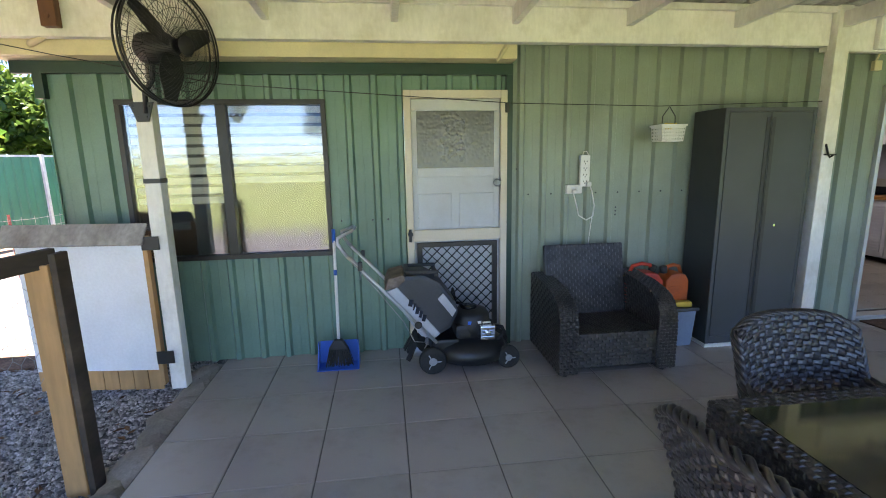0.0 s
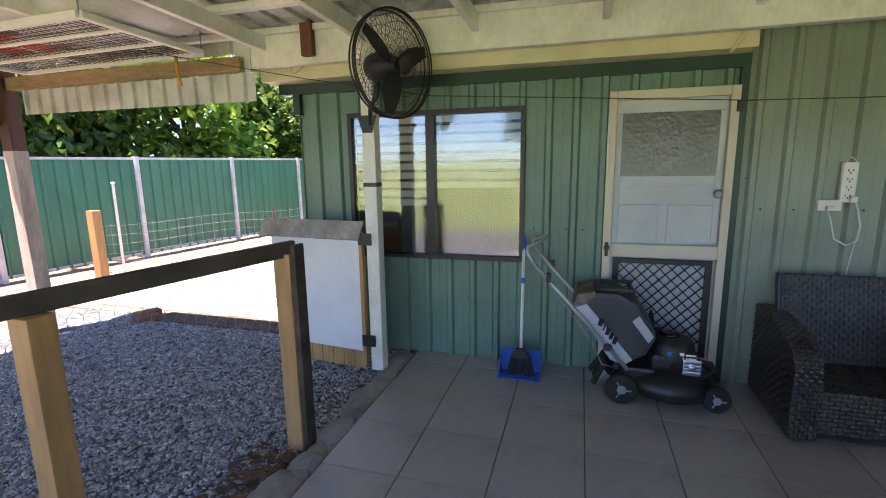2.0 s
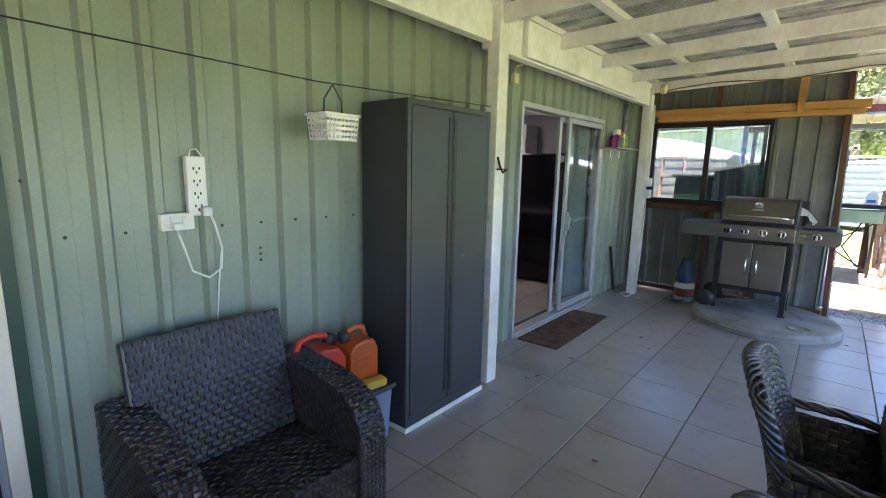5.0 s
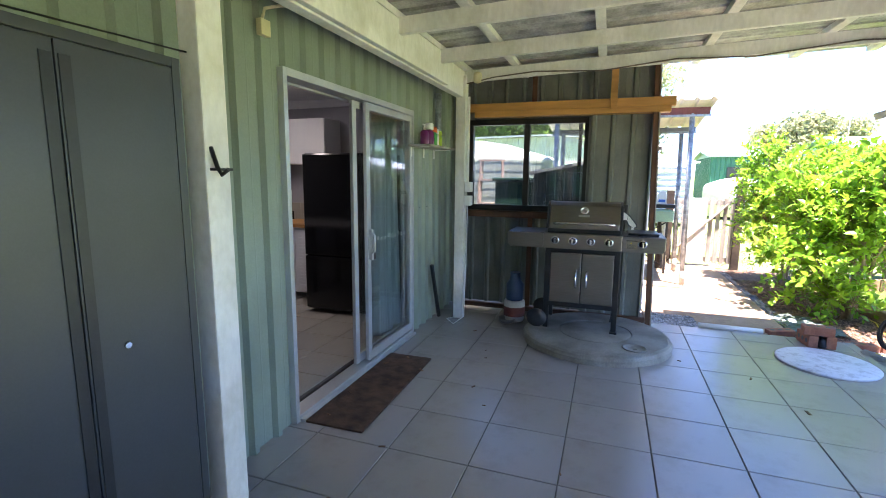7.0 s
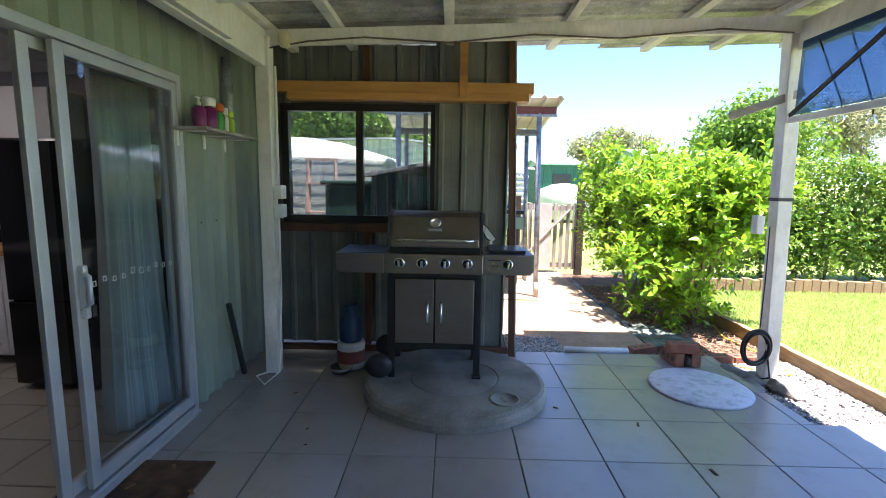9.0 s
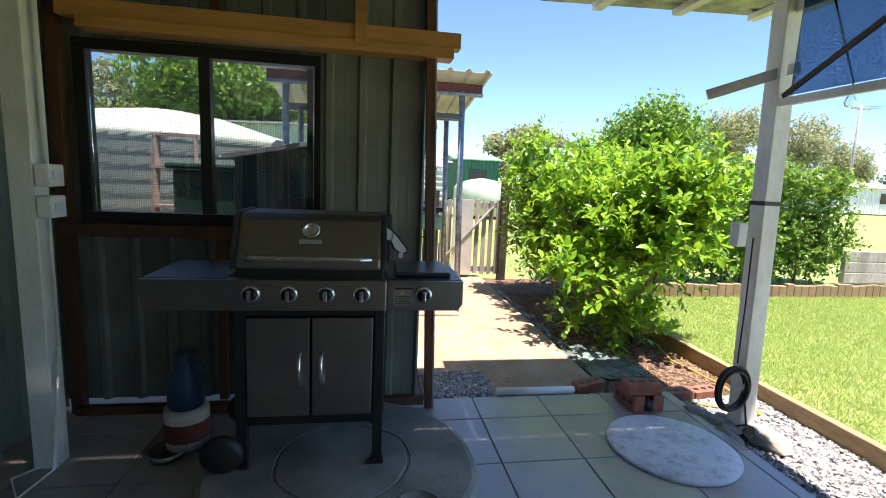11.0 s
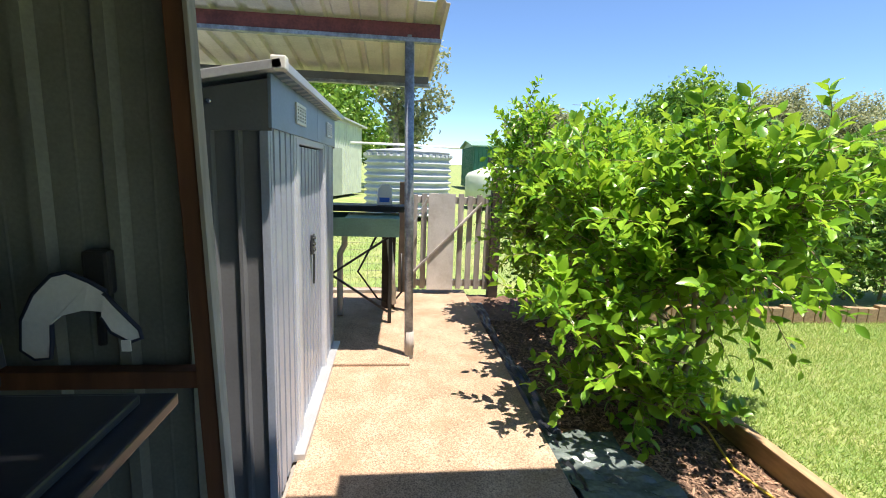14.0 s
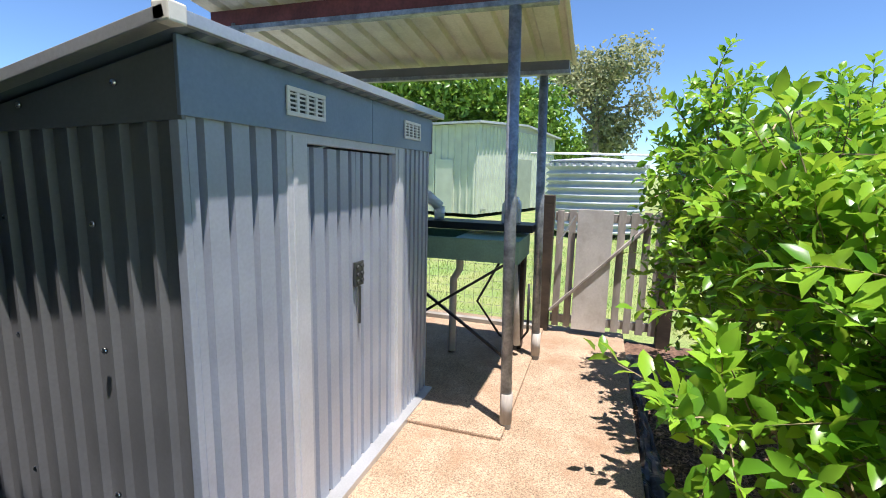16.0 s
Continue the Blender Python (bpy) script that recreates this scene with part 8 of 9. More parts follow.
far_building("house", "far pale green house behind the hedge", pose(36, -17, 0, 0, 0, 4), 7, 6, 3.3, 0.9, M_palegreen, M_trough, [("window", 1.5, 2.8, 1.0, 2.1, 1, M_screen_black), ("window", 4.0, 5.4, 1.0, 2.1, 1, M_screen_black)])
far_building("house", "far dark green house with a verandah", pose(41, -8.2, 0), 6, 3.5, 3.1, 0.5, M_fence, M_trough, [("window", 1.0, 2.4, 1.2, 2.4, 1, M_screen_black)])
far_building("house", "far white house beyond the paddock", pose(42, -50, 0), 8, 9, 2.4, 0.6, M_kwhite, M_tankwhite, [("window", 2.0, 4.0, 1.0, 2.0, 1, M_screen_black)])
pl = thing("power_pole", "grey timber power pole with a cross arm", "power pole", pose(45, -45.7, 0))
b = bm_new()
add_tube(b, [(0, 0, 0), (0, 0, 10.6)], 0.16, 10, False, 0.11)
part("pole", b, M_grey_timber, pl)
b = bm_new()
add_box(b, -0.06, 0.06, -1.1, 1.1, 10.1, 10.25)
part("cross_arm", b, M_grey_timber, pl)
b = bm_new()
for dy in (-0.9, 0.9):
    add_tube(b, [(45, -45.7 + dy, 10.25), (30, -50 + dy, 9.3), (10, -56 + dy, 10)], 0.018, 5)
solo("power_line", b, M_cable, "thin overhead power lines", "cable")
b = bm_new()
add_tube(b, [(40, -12.26, 0), (40, -12.26, 6.4)], 0.03, 6)
add_bar(b, (40, -12.9, 6.3), (40, -11.6, 6.3), 0.03)
solo("tv_antenna", b, M_wire, "roof antenna far off", "antenna")
b = bm_new()
for k in range(3):
    add_box(b, 11.5 + 0.01 * k, 11.6, -12.0, -6.6, -0.1 + 0.2 * k, 0.09 + 0.2 * k, 0.01)
solo("retaining_wall", b, M_grey_timber, "low grey timber retaining wall past the hedge", "wall", kind="structure")
bl = thing("string_light", "clear bulb hanging on a black cord", "lamp")
for x, y, z in ((6.5, -0.42, 1.95), (6.3, -0.46, 1.9)):
    b = bm_new()
    add_lathe(b, [(0.012, 0.05), (0.014, 0.03), (0.028, 0.0), (0.02, -0.025), (0.004, -0.032)], 12, Matrix.Translation((x, y, z)))
    part("bulb", b, M_glass, bl)
    b = bm_new()
    add_tube(b, [(x, y, z + 0.05), (x, y, z + 0.1), (x, y + 0.2, 2.46)], 0.005, 6)
    part("cord", b, M_cable, bl)

# ---------- loose gravel and grass ----------


def pebbles(name, areas, n, label, seed, zf, sz=0.011, long=1.0, material=None, category="gravel"):
    rg = np.random.default_rng(seed)
    base = np.array([(1, 0, 0), (-1, 0, 0), (0, 1, 0), (0, -1, 0), (0, 0, 1), (0, 0, -1)], float)
    tri = np.array([(0, 2, 4), (2, 1, 4), (1, 3, 4), (3, 0, 4), (2, 0, 5), (1, 2, 5), (3, 1, 5), (0, 3, 5)])
    ar = np.array([(a[1] - a[0]) * (a[3] - a[2]) for a in areas])
    k = rg.choice(len(areas), n, p=ar / ar.sum())
    A = np.array(areas)[k]
    c = np.stack([A[:, 0] + (A[:, 1] - A[:, 0]) * rg.random(n), A[:, 2] + (A[:, 3] - A[:, 2]) * rg.random(n), np.full(n, zf) + rg.random(n) * 0.012], 1)
    s = sz * (0.55 + rg.random((n, 3)) * 0.9)
    s[:, 2] *= 0.7
    s[:, 0] *= long
    ang = rg.random(n) * 6.283
    jit = 1 + 0.5 * (rg.random((n, 6, 1)) - 0.5)
    v = base[None] * s[:, None, :] * jit
    co, si = np.cos(ang)[:, None], np.sin(ang)[:, None]
    V = np.stack([v[:, :, 0] * co - v[:, :, 1] * si, v[:, :, 0] * si + v[:, :, 1] * co, v[:, :, 2] + 0.25 * v[:, :, 0]], 2) + c[:, None, :]
    F = (np.arange(n)[:, None, None] * 6 + tri[None]).reshape(-1, 3)
    me = bpy.data.meshes.new(name)
    me.from_pydata(V.reshape(-1, 3).tolist(), [], F.tolist())
    me.materials.append(material or M_stone)
    ob = new(name, me)
    tagged(ob, label, category, kind="stuff")


pebbles("gravel_stones", [(-5.0, -1.42, 0.2, 4.15)], 52000, "loose grey-blue crushed stones", 3, -0.074, 0.0115)
pebbles("gravel_stones", [(6.1, 7.3, -0.9, -0.18), (7.25, 7.5, 0.25, 0.4)], 4200, "loose grey stones round the lawn post", 4, -0.069, 0.013)
pebbles("gravel_stones", [(7.3, 7.8, 1.1, 1.6)], 1200, "loose grey stones beside the shed", 5, -0.04, 0.013)

M_chip = mat("bark_mulch_chips", (0.27, 0.17, 0.11), 0.9, 0, 0.2, 20, 60, 0.2, island=0.7)
pebbles("mulch_chips", [(7.35, 10.5, -0.86, 0.22)], 16000, "brown bark mulch chips and dry leaf bits", 6, -0.076, 0.0055, 4.0, M_chip, "mulch")
b = bm_new()
bmesh.ops.create_grid(b, x_segments=120, y_segments=6, size=0.5)
for v in b.verts:
    x = 7.7 + (v.co.x + 0.5) * 3.4
    v.co = Vector((x, 0.19 + v.co.y * (0.11 + 0.05 * math.sin(3 * x)) + 0.015 * noise.noise(Vector((x * 4, 0, 0))), -0.055 + 0.035 * noise.noise(Vector((x * 6, v.co.y * 4, 2)))))
ret = bmesh.ops.extrude_face_region(b, geom=b.faces[:])
for v in [g for g in ret["geom"] if isinstance(g, bmesh.types.BMVert)]:
    v.co.z -= 0.002
bmesh.ops.recalc_face_normals(b, faces=b.faces[:])
M_weed = mat("black_weed_mat", (0.018, 0.02, 0.024), 0.3, 0, 0.2, 6, 40, 0.3)
solo("weed_mat", b, M_weed, "crumpled black weed mat edge along the path", "weed mat")


def blades(name, areas, n, h, label, seed, z0=-0.14):
    rg = np.random.default_rng(seed)
    ar = np.array([(a[1] - a[0]) * (a[3] - a[2]) for a in areas])
    k = rg.choice(len(areas), n, p=ar / ar.sum())
    A = np.array(areas)[k]
    c = np.stack([A[:, 0] + (A[:, 1] - A[:, 0]) * rg.random(n), A[:, 2] + (A[:, 3] - A[:, 2]) * rg.random(n), np.full(n, z0)], 1)
    a = rg.random(n) * 6.283
    w = np.stack([np.cos(a), np.sin(a), 0 * a], 1) * 0.004
    ln = np.stack([rg.normal(size=n) * 0.5, rg.normal(size=n) * 0.5, 0.5 + rg.random(n) * 0.6], 1) * h
    V = np.stack([c - w, c + w, c + ln * 0.6 + w * 0.6, c + ln], 1).reshape(-1, 3)
    b0 = np.arange(n)[:, None] * 4
    F = np.concatenate([b0 + np.array([0, 1, 2]), b0 + np.array([0, 2, 3])])
    me = bpy.data.meshes.new(name)
    me.from_pydata(V.tolist(), [], F.tolist())
    me.materials.append(M_grass)
    tagged(new(name, me), label, "grass", kind="stuff")


blades("grass", [(5.5, 10.6, -9.0, -0.96)], 190000, 0.042, "short green lawn grass", 8)
blades("grass", [(11.8, 18, 0.5, 6), (12, 20, -6, 0.5)], 40000, 0.06, "lawn grass further off", 9)

# ---------- west yard ----------
fence = thing("metal_fence", "green ribbed steel fence with pale posts", "fence")
fp = [Vector((-8.75, 0.6, 0)), Vector((-8.42, 2.75, 0)), Vector((-8.1, 4.82, 0)), Vector((-7.8, 6.95, 0)), Vector((-7.5, 9.05, 0)), Vector((-7.2, 11.15, 0)), Vector((-6.9, 13.3, 0)), Vector((-4.6, 13.6, 0)), Vector((-2.3, 13.9, 0)), Vector((0, 14.2, 0))]
M_fencepost = mat("pale_galvanised_post", (0.5, 0.54, 0.58), 0.5, 0.2, 0.08, 6, 60, 0.05)
for a, c in zip(fp, fp[1:]):
    d = c - a
    m = Matrix.Translation(a + Vector((0, 0, -0.02))) @ Matrix.Rotation(math.atan2(d.y, d.x), 4, 'Z')
    b = bm_new()
    add_sheet(b, rib_profile(d.length, 0.2, 0.07, 0.03, 0.1, False), 1.74, m)
    part("panel", b, M_fence, fence)
    b = bm_new()
    add_bar(b, a + Vector((0, 0, 1.745)), c + Vector((0, 0, 1.745)), 0.05, 0.04)
    add_bar(b, a + Vector((0, 0, 0.01)), c + Vector((0, 0, 0.01)), 0.05, 0.04)
    part("rail", b, M_fencepost, fence)
for a in fp:
    b = bm_new()
    add_box(b, a.x - 0.01, a.x + 0.07, a.y - 0.04, a.y + 0.04, -0.1, 1.78, 0.004)
    part("post", b, M_fencepost, fence)
wt_ = [(-11.5, 3), (-11, 6), (-11.8, 8.5), (-10.5, 11), (-10.8, 14), (-8.5, 16.5), (-6, 17), (-3.5, 17.5), (-13, 0), (-12, -3)]
for k, (x, y) in enumerate(wt_):
    tree("tree", "dense dark green tree behind the fence", (x, y, 0), 2.6, 0.18, crown(2.6, 3.0, 13, 50 + k, 1.1), 7000, 0.26, M_leaf3 if k % 3 else M_leaf2, 60 + k)
sb = thing("shrub", "pale sunlit shrub by the house corner", "shrub")
leaves("leaves", [(-3.4, 7.4, 0.9, 0.35, 0.35, 0.6), (-3.3, 7.5, 1.3, 0.25, 0.25, 0.4)], 900, 0.11, M_leaf, sb, 77)
b = bm_new()
add_tube(b, [(-3.4, 7.4, -0.1), (-3.38, 7.42, 0.6), (-3.32, 7.5, 1.3)], 0.02, 6)
part("stem", b, M_stem, sb)
# wire garden fence in the sun
wg = thing("wire_fence", "low ringlock wire fence with a pine post and star pickets", "fence")
A, B = Vector((-6.3, 4.95, -0.08)), Vector((-4.3, 9.6, -0.08))
b = bm_new()
add_box(b, A.x - 0.06, A.x + 0.06, A.y - 0.06, A.y + 0.06, -0.1, 1.02, 0.006)
part("post", b, M_pine, wg)
b = bm_new()
for k in range(7):
    pts = [A.lerp(B, q / 14) + Vector((0, 0, 0.1 + k * 0.13 - 0.02 * math.sin(q))) for q in range(15)]
    add_tube(b, pts, 0.0035, 4)
for q in range(30):
    p = A.lerp(B, q / 29)
    add_bar(b, p, p + Vector((0, 0, 0.9)), 0.003)
part("wire", b, M_wire, wg)
for t in (0.03, 0.5, 0.95):
    p = A.lerp(B, t)
    b = bm_new()
    h = 1.45 if t < 0.1 else 0.95
    add_bar(b, p + Vector((0.05, 0.1, -0.1)), p + Vector((0.03, 0.12, h)), 0.03, 0.03)
    if t < 0.1:
        add_lathe(b, [(0.03, 0), (0.03, 0.02)], 10, Matrix.Translation(p + Vector((0.03, 0.12, h))))
    part("picket", b, M_redox if t > 0.1 else M_white, wg)
# pavers in the sun
b = bm_new()
for i in range(11):
    for j in range(16):
        x0, y0 = -5.9 + 0.31 * i + 0.15 * (j % 2), 4.35 + 0.26 * j
        if x0 < -2.5:
            add_box(b, x0, x0 + 0.3, y0, y0 + 0.25, -0.08, -0.052 + random.uniform(-0.003, 0.003), 0.004)
ob = solo("paving", b, M_paver, "worn pale paving blocks bleached by the sun", "paving", kind="stuff")
# brown soil strip; its dark tone also stands for the roof's shade
b = bm_new()
add_box(b, -4.45, -2.5, 4.02, 4.3, -0.1, -0.05, 0.01)
solo("ground_soil_strip", b, M_soil, "strip of soil at the gravel's edge, dark for the roof's shade", "soil", kind="structure")
brick(pose(-4.5, 4.0, -0.075, 0, 0, 30), "old concrete brick at the gravel's edge")
brick(pose(-4.62, 4.15, -0.075, 0, 0, 70), "old clay brick at the gravel's edge")
# dry leaves and broken kerb along the slab
rg = np.random.default_rng(21)
n = 900
b_v, b_f = [], []
for k in range(n):
    t = rg.random()
    x, y = -1.5 - 0.28 * rg.random() ** 1.5, 2.3 - 1.6 * t
    if rg.random() < 0.25:
        x, y = -1.4 - 3.2 * rg.random(), 0.6 + 3.2 * rg.random()
    a, s = rg.random() * 6.283, 0.012 + 0.02 * rg.random()
    ca, sa = math.cos(a), math.sin(a)
    z = -0.05 + 0.025 * rg.random()
    i0 = len(b_v)
    for u, v, w in ((-1.4, 0, 0), (0, 0.6, 0.2), (1.4, 0, 0.4 * rg.random()), (0, -0.6, 0.2)):
        b_v.append((x + s * (u * ca - v * sa), y + s * (u * sa + v * ca), z + s * w))
    b_f.append((i0, i0 + 1, i0 + 2, i0 + 3))
me = bpy.data.meshes.new("leaf_litter")
me.from_pydata(b_v, [], b_f)
me.materials.append(M_leafdry)
tagged(new("leaf_litter", me), "dry brown leaves drifted along the slab edge", "leaves", kind="stuff")
b = bm_new()
for k in range(40):
    y = -0.6 + k * 0.11
    r0 = random.uniform(0.07, 0.13)
    vs = bmesh.ops.create_icosphere(b, subdivisions=2, radius=r0)["verts"]
    o = Vector((-1.37 + random.uniform(-0.05, 0.03), y, -0.06))
    for v in vs:
        v.co = Vector((v.co.x * 1.1, v.co.y * 1.3, v.co.z * 0.5)) + o + Vector((1, 1, 0.5)) * noise.noise((v.co + o) * 9) * 0.03
solo("kerb_concrete", b, M_concrete, "rough crumbling concrete edge of the slab", "kerb", kind="structure")
# hanging steel strip, side sheet, rack
b = bm_new()
add_sheet(b, rib_profile(2.55, 0.16, 0.05, 0.025, 0.05, False), 0.215, Matrix.Translation((-5.03, 3.5, 2.08)))
M_stripwhite = mat("dirty_white_steel", (0.6, 0.6, 0.57), 0.5, 0, 0.06, 3, 60, 0.05, dirt=(0.3, 0.28, 0.24), dirt_amt=0.6, dirt_scale=3)
solo("steel_strip", b, M_stripwhite, "short white ribbed steel strip hung from the beam", "sheet", kind="structure")
b = bm_new()
add_sheet(b, rib_profile(2.0, 0.16, 0.05, 0.025, 0.05, False), 0.4, Matrix.Translation((-4.4, 3.585, 2.46)))
add_box(b, -2.64, -2.5, 3.49, 3.585, 2.3, 2.75)
solo("steel_strip", b, M_stripwhite, "white ribbed steel infill above the beam", "sheet", kind="structure")
b = bm_new()
add_sheet(b, wave_profile(6.0, 0.1, 0.03), 0.75, Matrix.Translation((-5.3, 3.4, 2.02)) @ Matrix.Rotation(-math.pi / 2, 4, 'Z'))
solo("side_sheet", b, M_greywhite, "corrugated steel side sheet above a timber rail", "sheet", kind="structure")
b = bm_new()
add_bar(b, (-5.24, 3.4, 2.03), (-5.24, -1.0, 2.03), 0.05, 0.1, 0.004)
solo("side_rail", b, M_pine_red, "brown timber side rail", "beam", kind="structure")
rack = thing("hanging_rack", "white wire mesh rack slung flat under the roof", "rack")
P = [Vector((-4.75, 3.38, 2.42)), Vector((-2.85, 3.38, 2.44)), Vector((-2.85, 2.45, 2.46)), Vector((-4.75, 2.45, 2.44))]
b = bm_new()
for a, c in zip(P, P[1:] + P[:1]):
    add_bar(b, a, c, 0.045, 0.045, 0.006)
for t in (0.35, 0.7):
    add_bar(b, P[0].lerp(P[3], t), P[1].lerp(P[2], t), 0.03, 0.03)
part("frame", b, M_white, rack)
b = bm_new()
for k in range(39):
    q = k / 38
    add_bar(b, P[0].lerp(P[1], q), P[3].lerp(P[2], q), 0.003)
for k in range(19):
    q = k / 18
    add_bar(b, P[0].lerp(P[3], q), P[1].lerp(P[2], q), 0.003)
part("mesh", b, M_black, rack, "dark wire mesh")
for p in (P[2], P[3], P[0], P[1]):
    b = bm_new()
    add_bar(b, p, p + Vector((0, 0, 0.28)), 0.006)
    part("hanger", b, M_wire, rack)
for nm, lab, cat_, mm, x, y, sx, sy, sz in (("dinghy", "upturned cream plastic tub stored on the rack", "tub", M_greywhite, -3.35, 2.85, 0.8, 0.45, 0.24), ("folded_net", "red folded netting on the rack", "net", M_red, -4.1, 2.85, 0.3, 0.3, 0.05), ("folded_mat", "brown folded matting on the rack", "mat", M_flap, -3.65, 3.1, 0.28, 0.25, 0.04), ("tarp", "dark rolled tarpaulin on the rack", "tarp", M_charcoal, -3.9, 2.6, 0.35, 0.12, 0.06)):
    b = bm_new()
    vs = bmesh.ops.create_icosphere(b, subdivisions=3, radius=1.0)["verts"]
    for v in vs:
        c = v.co.copy()
        q = 1.35 / max(abs(c.x) ** 4 + abs(c.y) ** 4 + abs(c.z) ** 4, 0.2) ** 0.25 / 1.35
        v.co = Vector((c.x * q * sx, c.y * q * sy, c.z * q * sz))
        if sz < 0.1:
            v.co += Vector((0, 0, 1)) * noise.noise(c * 4) * 0.03
    for f in b.faces:
        f.smooth = True
    solo(nm, b, mm, lab, cat_, pose(x, y, 2.475 + sz * 0.97))
b = bm_new()
add_tube(b, [(-4.3, 2.42, 2.42), (-4.31, 2.4, 2.3), (-4.27, 2.4, 2.24), (-4.23, 2.4, 2.3), (-4.27, 2.42, 2.41)], 0.008, 6)
solo("bungee_cord", b, M_brass, "orange bungee cord looped on the rack", "cord")
b = bm_new()
add_tube(b, [(-3.05, 3.33, 2.42), (-3.04, 3.32, 2.3), (-3.02, 3.32, 2.2)], 0.012, 6)
solo("bungee_cord", b, M_brass, "orange bungee cord hanging from the rack", "cord")

# ---------- kitchen ----------
fr = thing("fridge", "black two door fridge against the kitchen wall", "fridge", pose(6.22, 4.25, 0.04))
b = bm_new()
add_box(b, 0.03, 0.7, 0, 0.85, 0.03, 1.69, 0.01)
part("body", b, M_screen_black, fr)
for z0, z1 in ((0.05, 0.62), (0.63, 1.68)):
    b = bm_new()
    add_box(b, -0.01, 0.028, 0.005, 0.845, z0, z1, 0.01)
    part("door", b, M_screen_black, fr)
b = bm_new()
add_box(b, -0.014, -0.0105, 0.06, 0.12, 1.58, 1.66)
part("sticker", b, M_white, fr, "small white sticker")
kb_ = thing("kitchen_base_unit", "white louvred kitchen base cupboard with timber top", "cupboard", pose(6.6, 5.15, 0.04))
b = bm_new()
add_box(b, 0.03, 0.58, 0, 0.75, 0.08, 0.86, 0.003)
part("body", b, M_kwhite, kb_)
for y0 in (0.01, 0.38):
    b = bm_new()
    add_box(b, 0.012, 0.028, y0, y0 + 0.36, 0.1, 0.84, 0.003)
    for k in range(16):
        add_box(b, 0.0, 0.013, y0 + 0.05, y0 + 0.31, 0.16 + k * 0.04, 0.185 + k * 0.04, 0.003)
    part("louvre_door", b, M_kwhite, kb_)
b = bm_new()
add_box(b, -0.02, 0.6, -0.01, 0.76, 0.861, 0.9, 0.004)
part("worktop", b, M_beam_pine, kb_, "timber worktop")
st = thing("stove", "black freestanding stove beside the louvred cupboard", "stove", pose(6.6, 5.95, 0.04))
b = bm_new()
add_box(b, 0, 0.58, 0, 0.6, 0, 0.88, 0.006)
add_box(b, 0.5, 0.58, 0, 0.6, 0.88, 1.0, 0.006)
part("body", b, M_screen_black, st)
b = bm_new()
add_bar(b, (-0.03, 0.06, 0.7), (-0.03, 0.54, 0.7), 0.02)
part("handle", b, M_chrome, st)
kw = thing("wall_cupboard", "white kitchen wall cupboard with two doors", "cupboard", pose(6.85, 5.24, 1.635))
b = bm_new()
add_box(b, 0.02, 0.349, 0, 1.1, 0, 0.53, 0.003)
part("body", b, M_kwhite, kw)
for k in range(2):
    b = bm_new()
    add_box(b, 0, 0.018, 0.004 + k * 0.55, 0.546 + k * 0.55, 0.004, 0.526, 0.003)
    dr = part("door", b, M_kwhite, kw)
    b = bm_new()
    hy = 0.5 if k == 0 else 0.6
    add_bar(b, (-0.025, hy, 0.05), (-0.025, hy, 0.19), 0.012, 0.012, 0.003)
    for z in (0.07, 0.17):
        add_bar(b, (-0.025, hy, z), (0.0, hy, z), 0.008)
    part("handle", b, M_gal, dr, "dull steel bar handle")
vb = thing("venetian_blind", "white venetian blind half raised in the kitchen window", "blind")
for k in range(15):
    b = bm_new()
    add_bar(b, (7.165, 6.64, 2.2 - k * 0.031), (7.165, 7.4, 2.2 - k * 0.031), 0.028, 0.002, 0.0, 0.5)
    part("slat", b, M_white, vb)
b = bm_new()
add_box(b, 7.145, 7.185, 6.63, 7.41, 2.215, 2.25, 0.003)
part("head_rail", b, M_white, vb)
table_k = thing("kitchen_table", "small white topped kitchen table on dark legs", "table", pose(4.86, 4.92, 0.04))
b = bm_new()
add_box(b, 0, 0.6, 0, 1.1, 0.83, 0.86, 0.004)
part("tabletop", b, M_kwhite, table_k)
for x in (0.03, 0.57):
    for y in (0.6, 1.05):
        b = bm_new()
        add_box(b, x - 0.02, x + 0.02, y - 0.02, y + 0.02, 0.0, 0.829, 0.003)
        part("leg", b, M_black, table_k)
for k in range(9):
    b = bm_new()
    add_box(b, 7.185, 7.199, 5.1 + k * 0.25, 5.345 + k * 0.25, 0.9, 1.15, 0.002)
    t = part("tile", b, M_ktile, bpy.data.objects["wall_kitchen_east"])
b = bm_new()
add_box(b, 7.18, 7.199, 5.99, 6.06, 1.2, 1.31, 0.003)
solo("wall_switch", b, M_white, "white kitchen switch plate", "switch")
# fitting and area lamp are added to brighten the kitchen; no known source
lampk = thing("ceiling_light", "added white ceiling light that brightens the kitchen", "lamp", pose(5.6, 5.6, 2.33))
b = bm_new()
add_box(b, -0.6, 0.6, -0.1, 0.1, 0.03, 0.09, 0.006)
part("body", b, M_kwhite, lampk)
b = bm_new()
add_box(b, -0.58, 0.58, -0.06, 0.06, 0.0, 0.029, 0.01)
part("tube", b, M_lamp, lampk)
kl = bpy.data.lights.new("kitchen_fill", 'AREA')
kl.shape, kl.size, kl.size_y, kl.energy, kl.color = 'RECTANGLE', 1.1, 0.12, 0.7, (1, 0.95, 0.88)
klo = new("kitchen_fill", kl)
klo.matrix_basis = look((5.6, 5.6, 2.31), (5.6, 5.6, 0), 0)
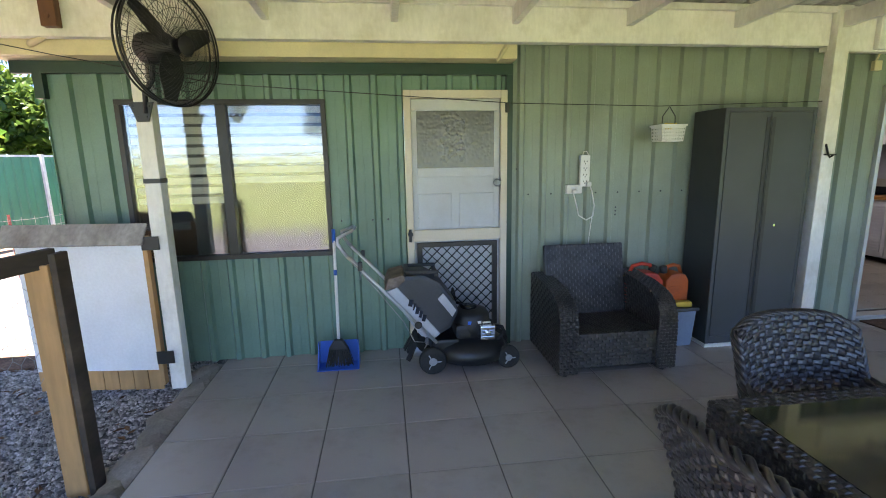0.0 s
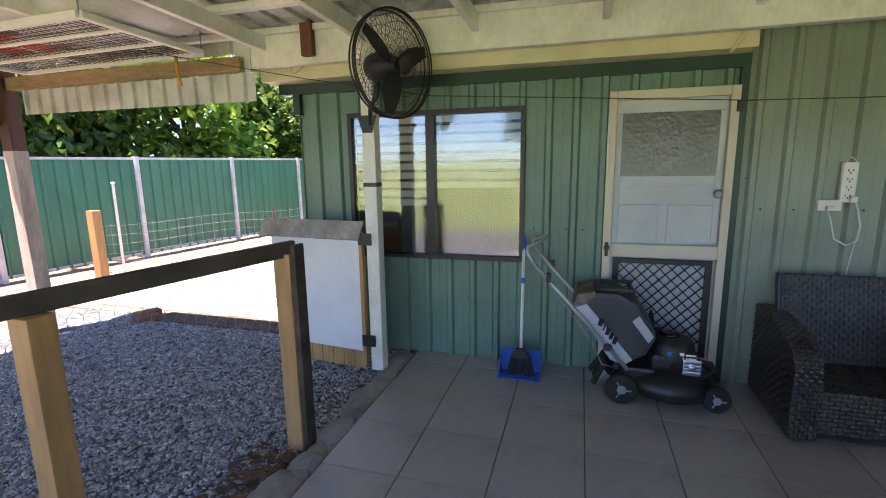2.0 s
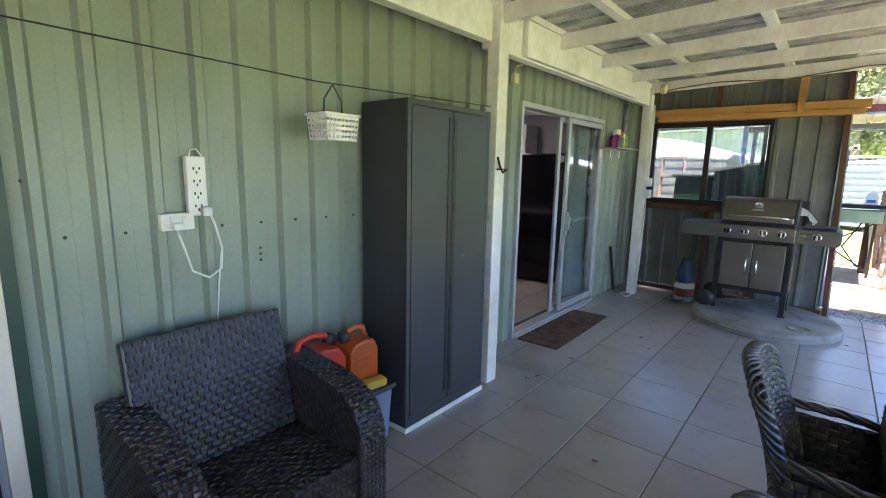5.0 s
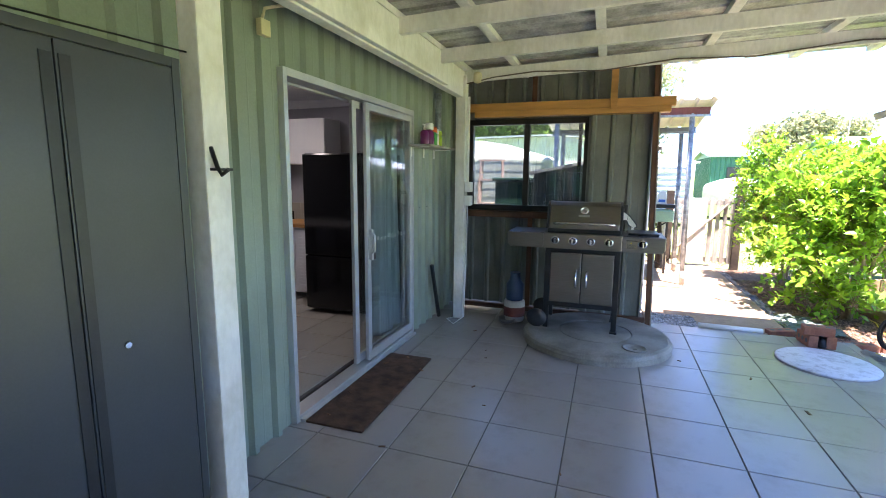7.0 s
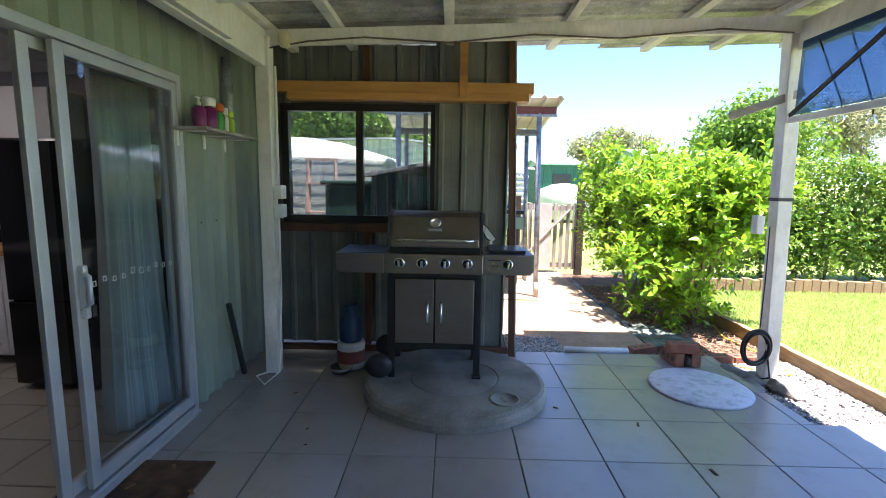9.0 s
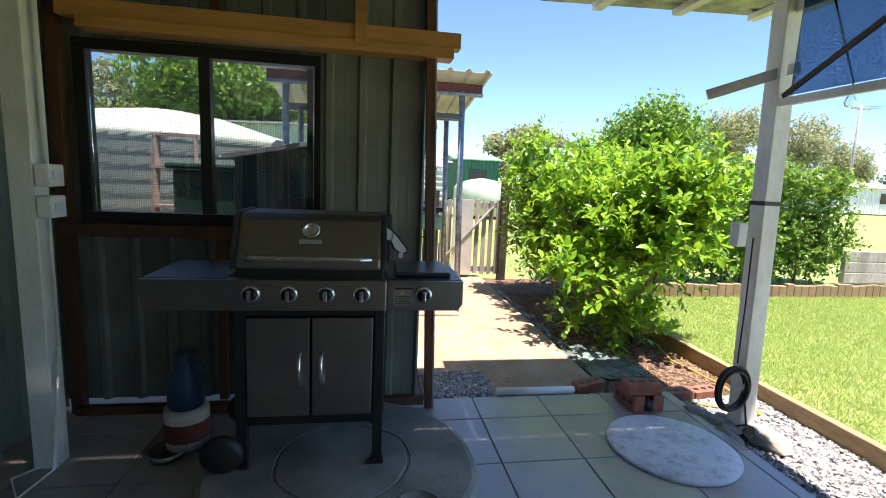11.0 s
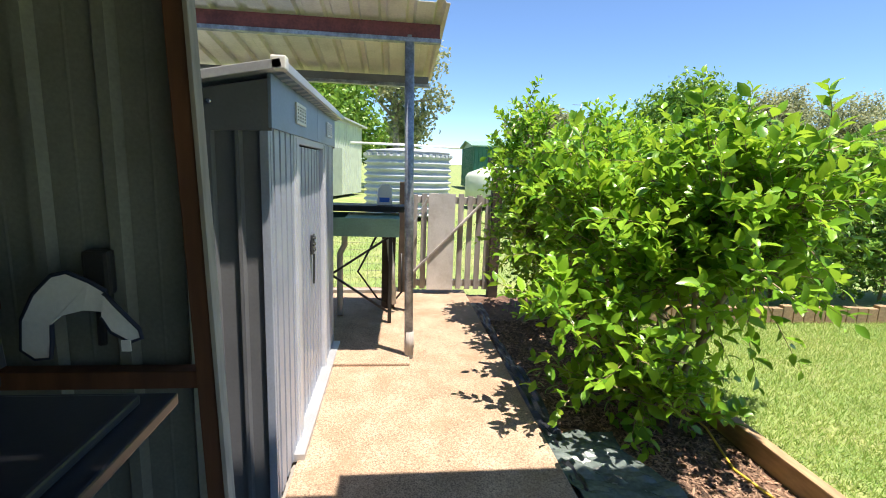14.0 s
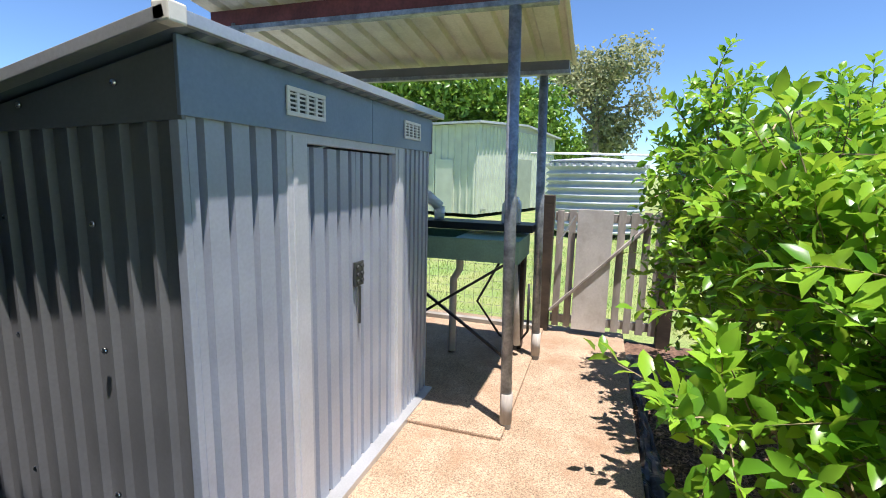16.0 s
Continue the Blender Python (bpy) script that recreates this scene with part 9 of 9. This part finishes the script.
# curtain behind the fixed pane
cur = thing("curtain", "pale blue-grey gathered curtain behind the glass door", "curtain")
b = bm_new()
n = 120
A = []
for i in range(n + 1):
    x = 5.6 + 0.4 * i / n
    y = W + 0.13 + 0.032 * math.sin(i * 0.42) + 0.012 * math.sin(i * 1.7)
    A.append((x, y))
rows = [[b.verts.new((x + 0.02 * math.sin(k * 0.9 + i * 0.03), y + 0.01 * k * math.sin(i * 0.3), 2.04 - k * 0.4 + (0.0 if k < 5 else 0.06))) for i, (x, y) in enumerate(A)] for k in range(6)]
for r0, r1 in zip(rows, rows[1:]):
    for i in range(n):
        b.faces.new((r0[i], r0[i + 1], r1[i + 1], r1[i])).smooth = True
ret = bmesh.ops.extrude_face_region(b, geom=b.faces[:])
for v in [g for g in ret["geom"] if isinstance(g, bmesh.types.BMVert)]:
    v.co.y += 0.003
bmesh.ops.recalc_face_normals(b, faces=b.faces[:])
part("cloth", b, M_curtain, cur)
b = bm_new()
add_tube(b, [(4.3, W + 0.15, 2.06), (6.05, W + 0.15, 2.06)], 0.012, 8)
part("rod", b, M_alu, cur)

# ---------- floor tiles ----------
tile_meshes = {}


def tile_mesh(w, d, material, h=0.012):
    key = (round(w, 3), round(d, 3), material.name)
    if key not in tile_meshes:
        b = bm_new()
        add_box(b, 0, w, 0, d, -h, 0)
        top = [e for e in b.edges if all(v.co.z > -1e-6 for v in e.verts)]
        bmesh.ops.bevel(b, geom=top, offset=0.003, segments=1, affect='EDGES')
        me = bpy.data.meshes.new("tile")
        b.to_mesh(me)
        b.free()
        me.materials.append(material)
        tile_meshes[key] = me
    return tile_meshes[key]


GAP = 0.0028
for i in range(-1, 18):
    for j in range(-8, 3):
        x0, x1 = TX0 + TILE * i, TX0 + TILE * (i + 1)
        y0, y1 = TY0 + TILE * j, TY0 + TILE * (j + 1)
        x0, x1 = max(x0, -1.295), min(x1, 7.285)
        ymin = -1.2 if x1 < 6.2 else -0.17
        y0, y1 = max(y0, ymin), min(y1, 3.84)
        if x1 - x0 < 0.03 or y1 - y0 < 0.03:
            continue
        t = new("tile", tile_mesh(x1 - x0 - 2 * GAP, y1 - y0 - 2 * GAP, M_tile))
        t.location = (x0 + GAP, y0 + GAP, random.uniform(-0.0008, 0.0008))
        t.parent = floor
for i in range(12):
    for j in range(8):
        x0, y0 = 2.5 + i * 0.39, 3.95 + j * 0.39
        t = new("tile", tile_mesh(0.382, 0.382, M_ktile))
        t.location = (x0, y0, 0.04)
        t.parent = bpy.data.objects["floor_kitchen_base"]
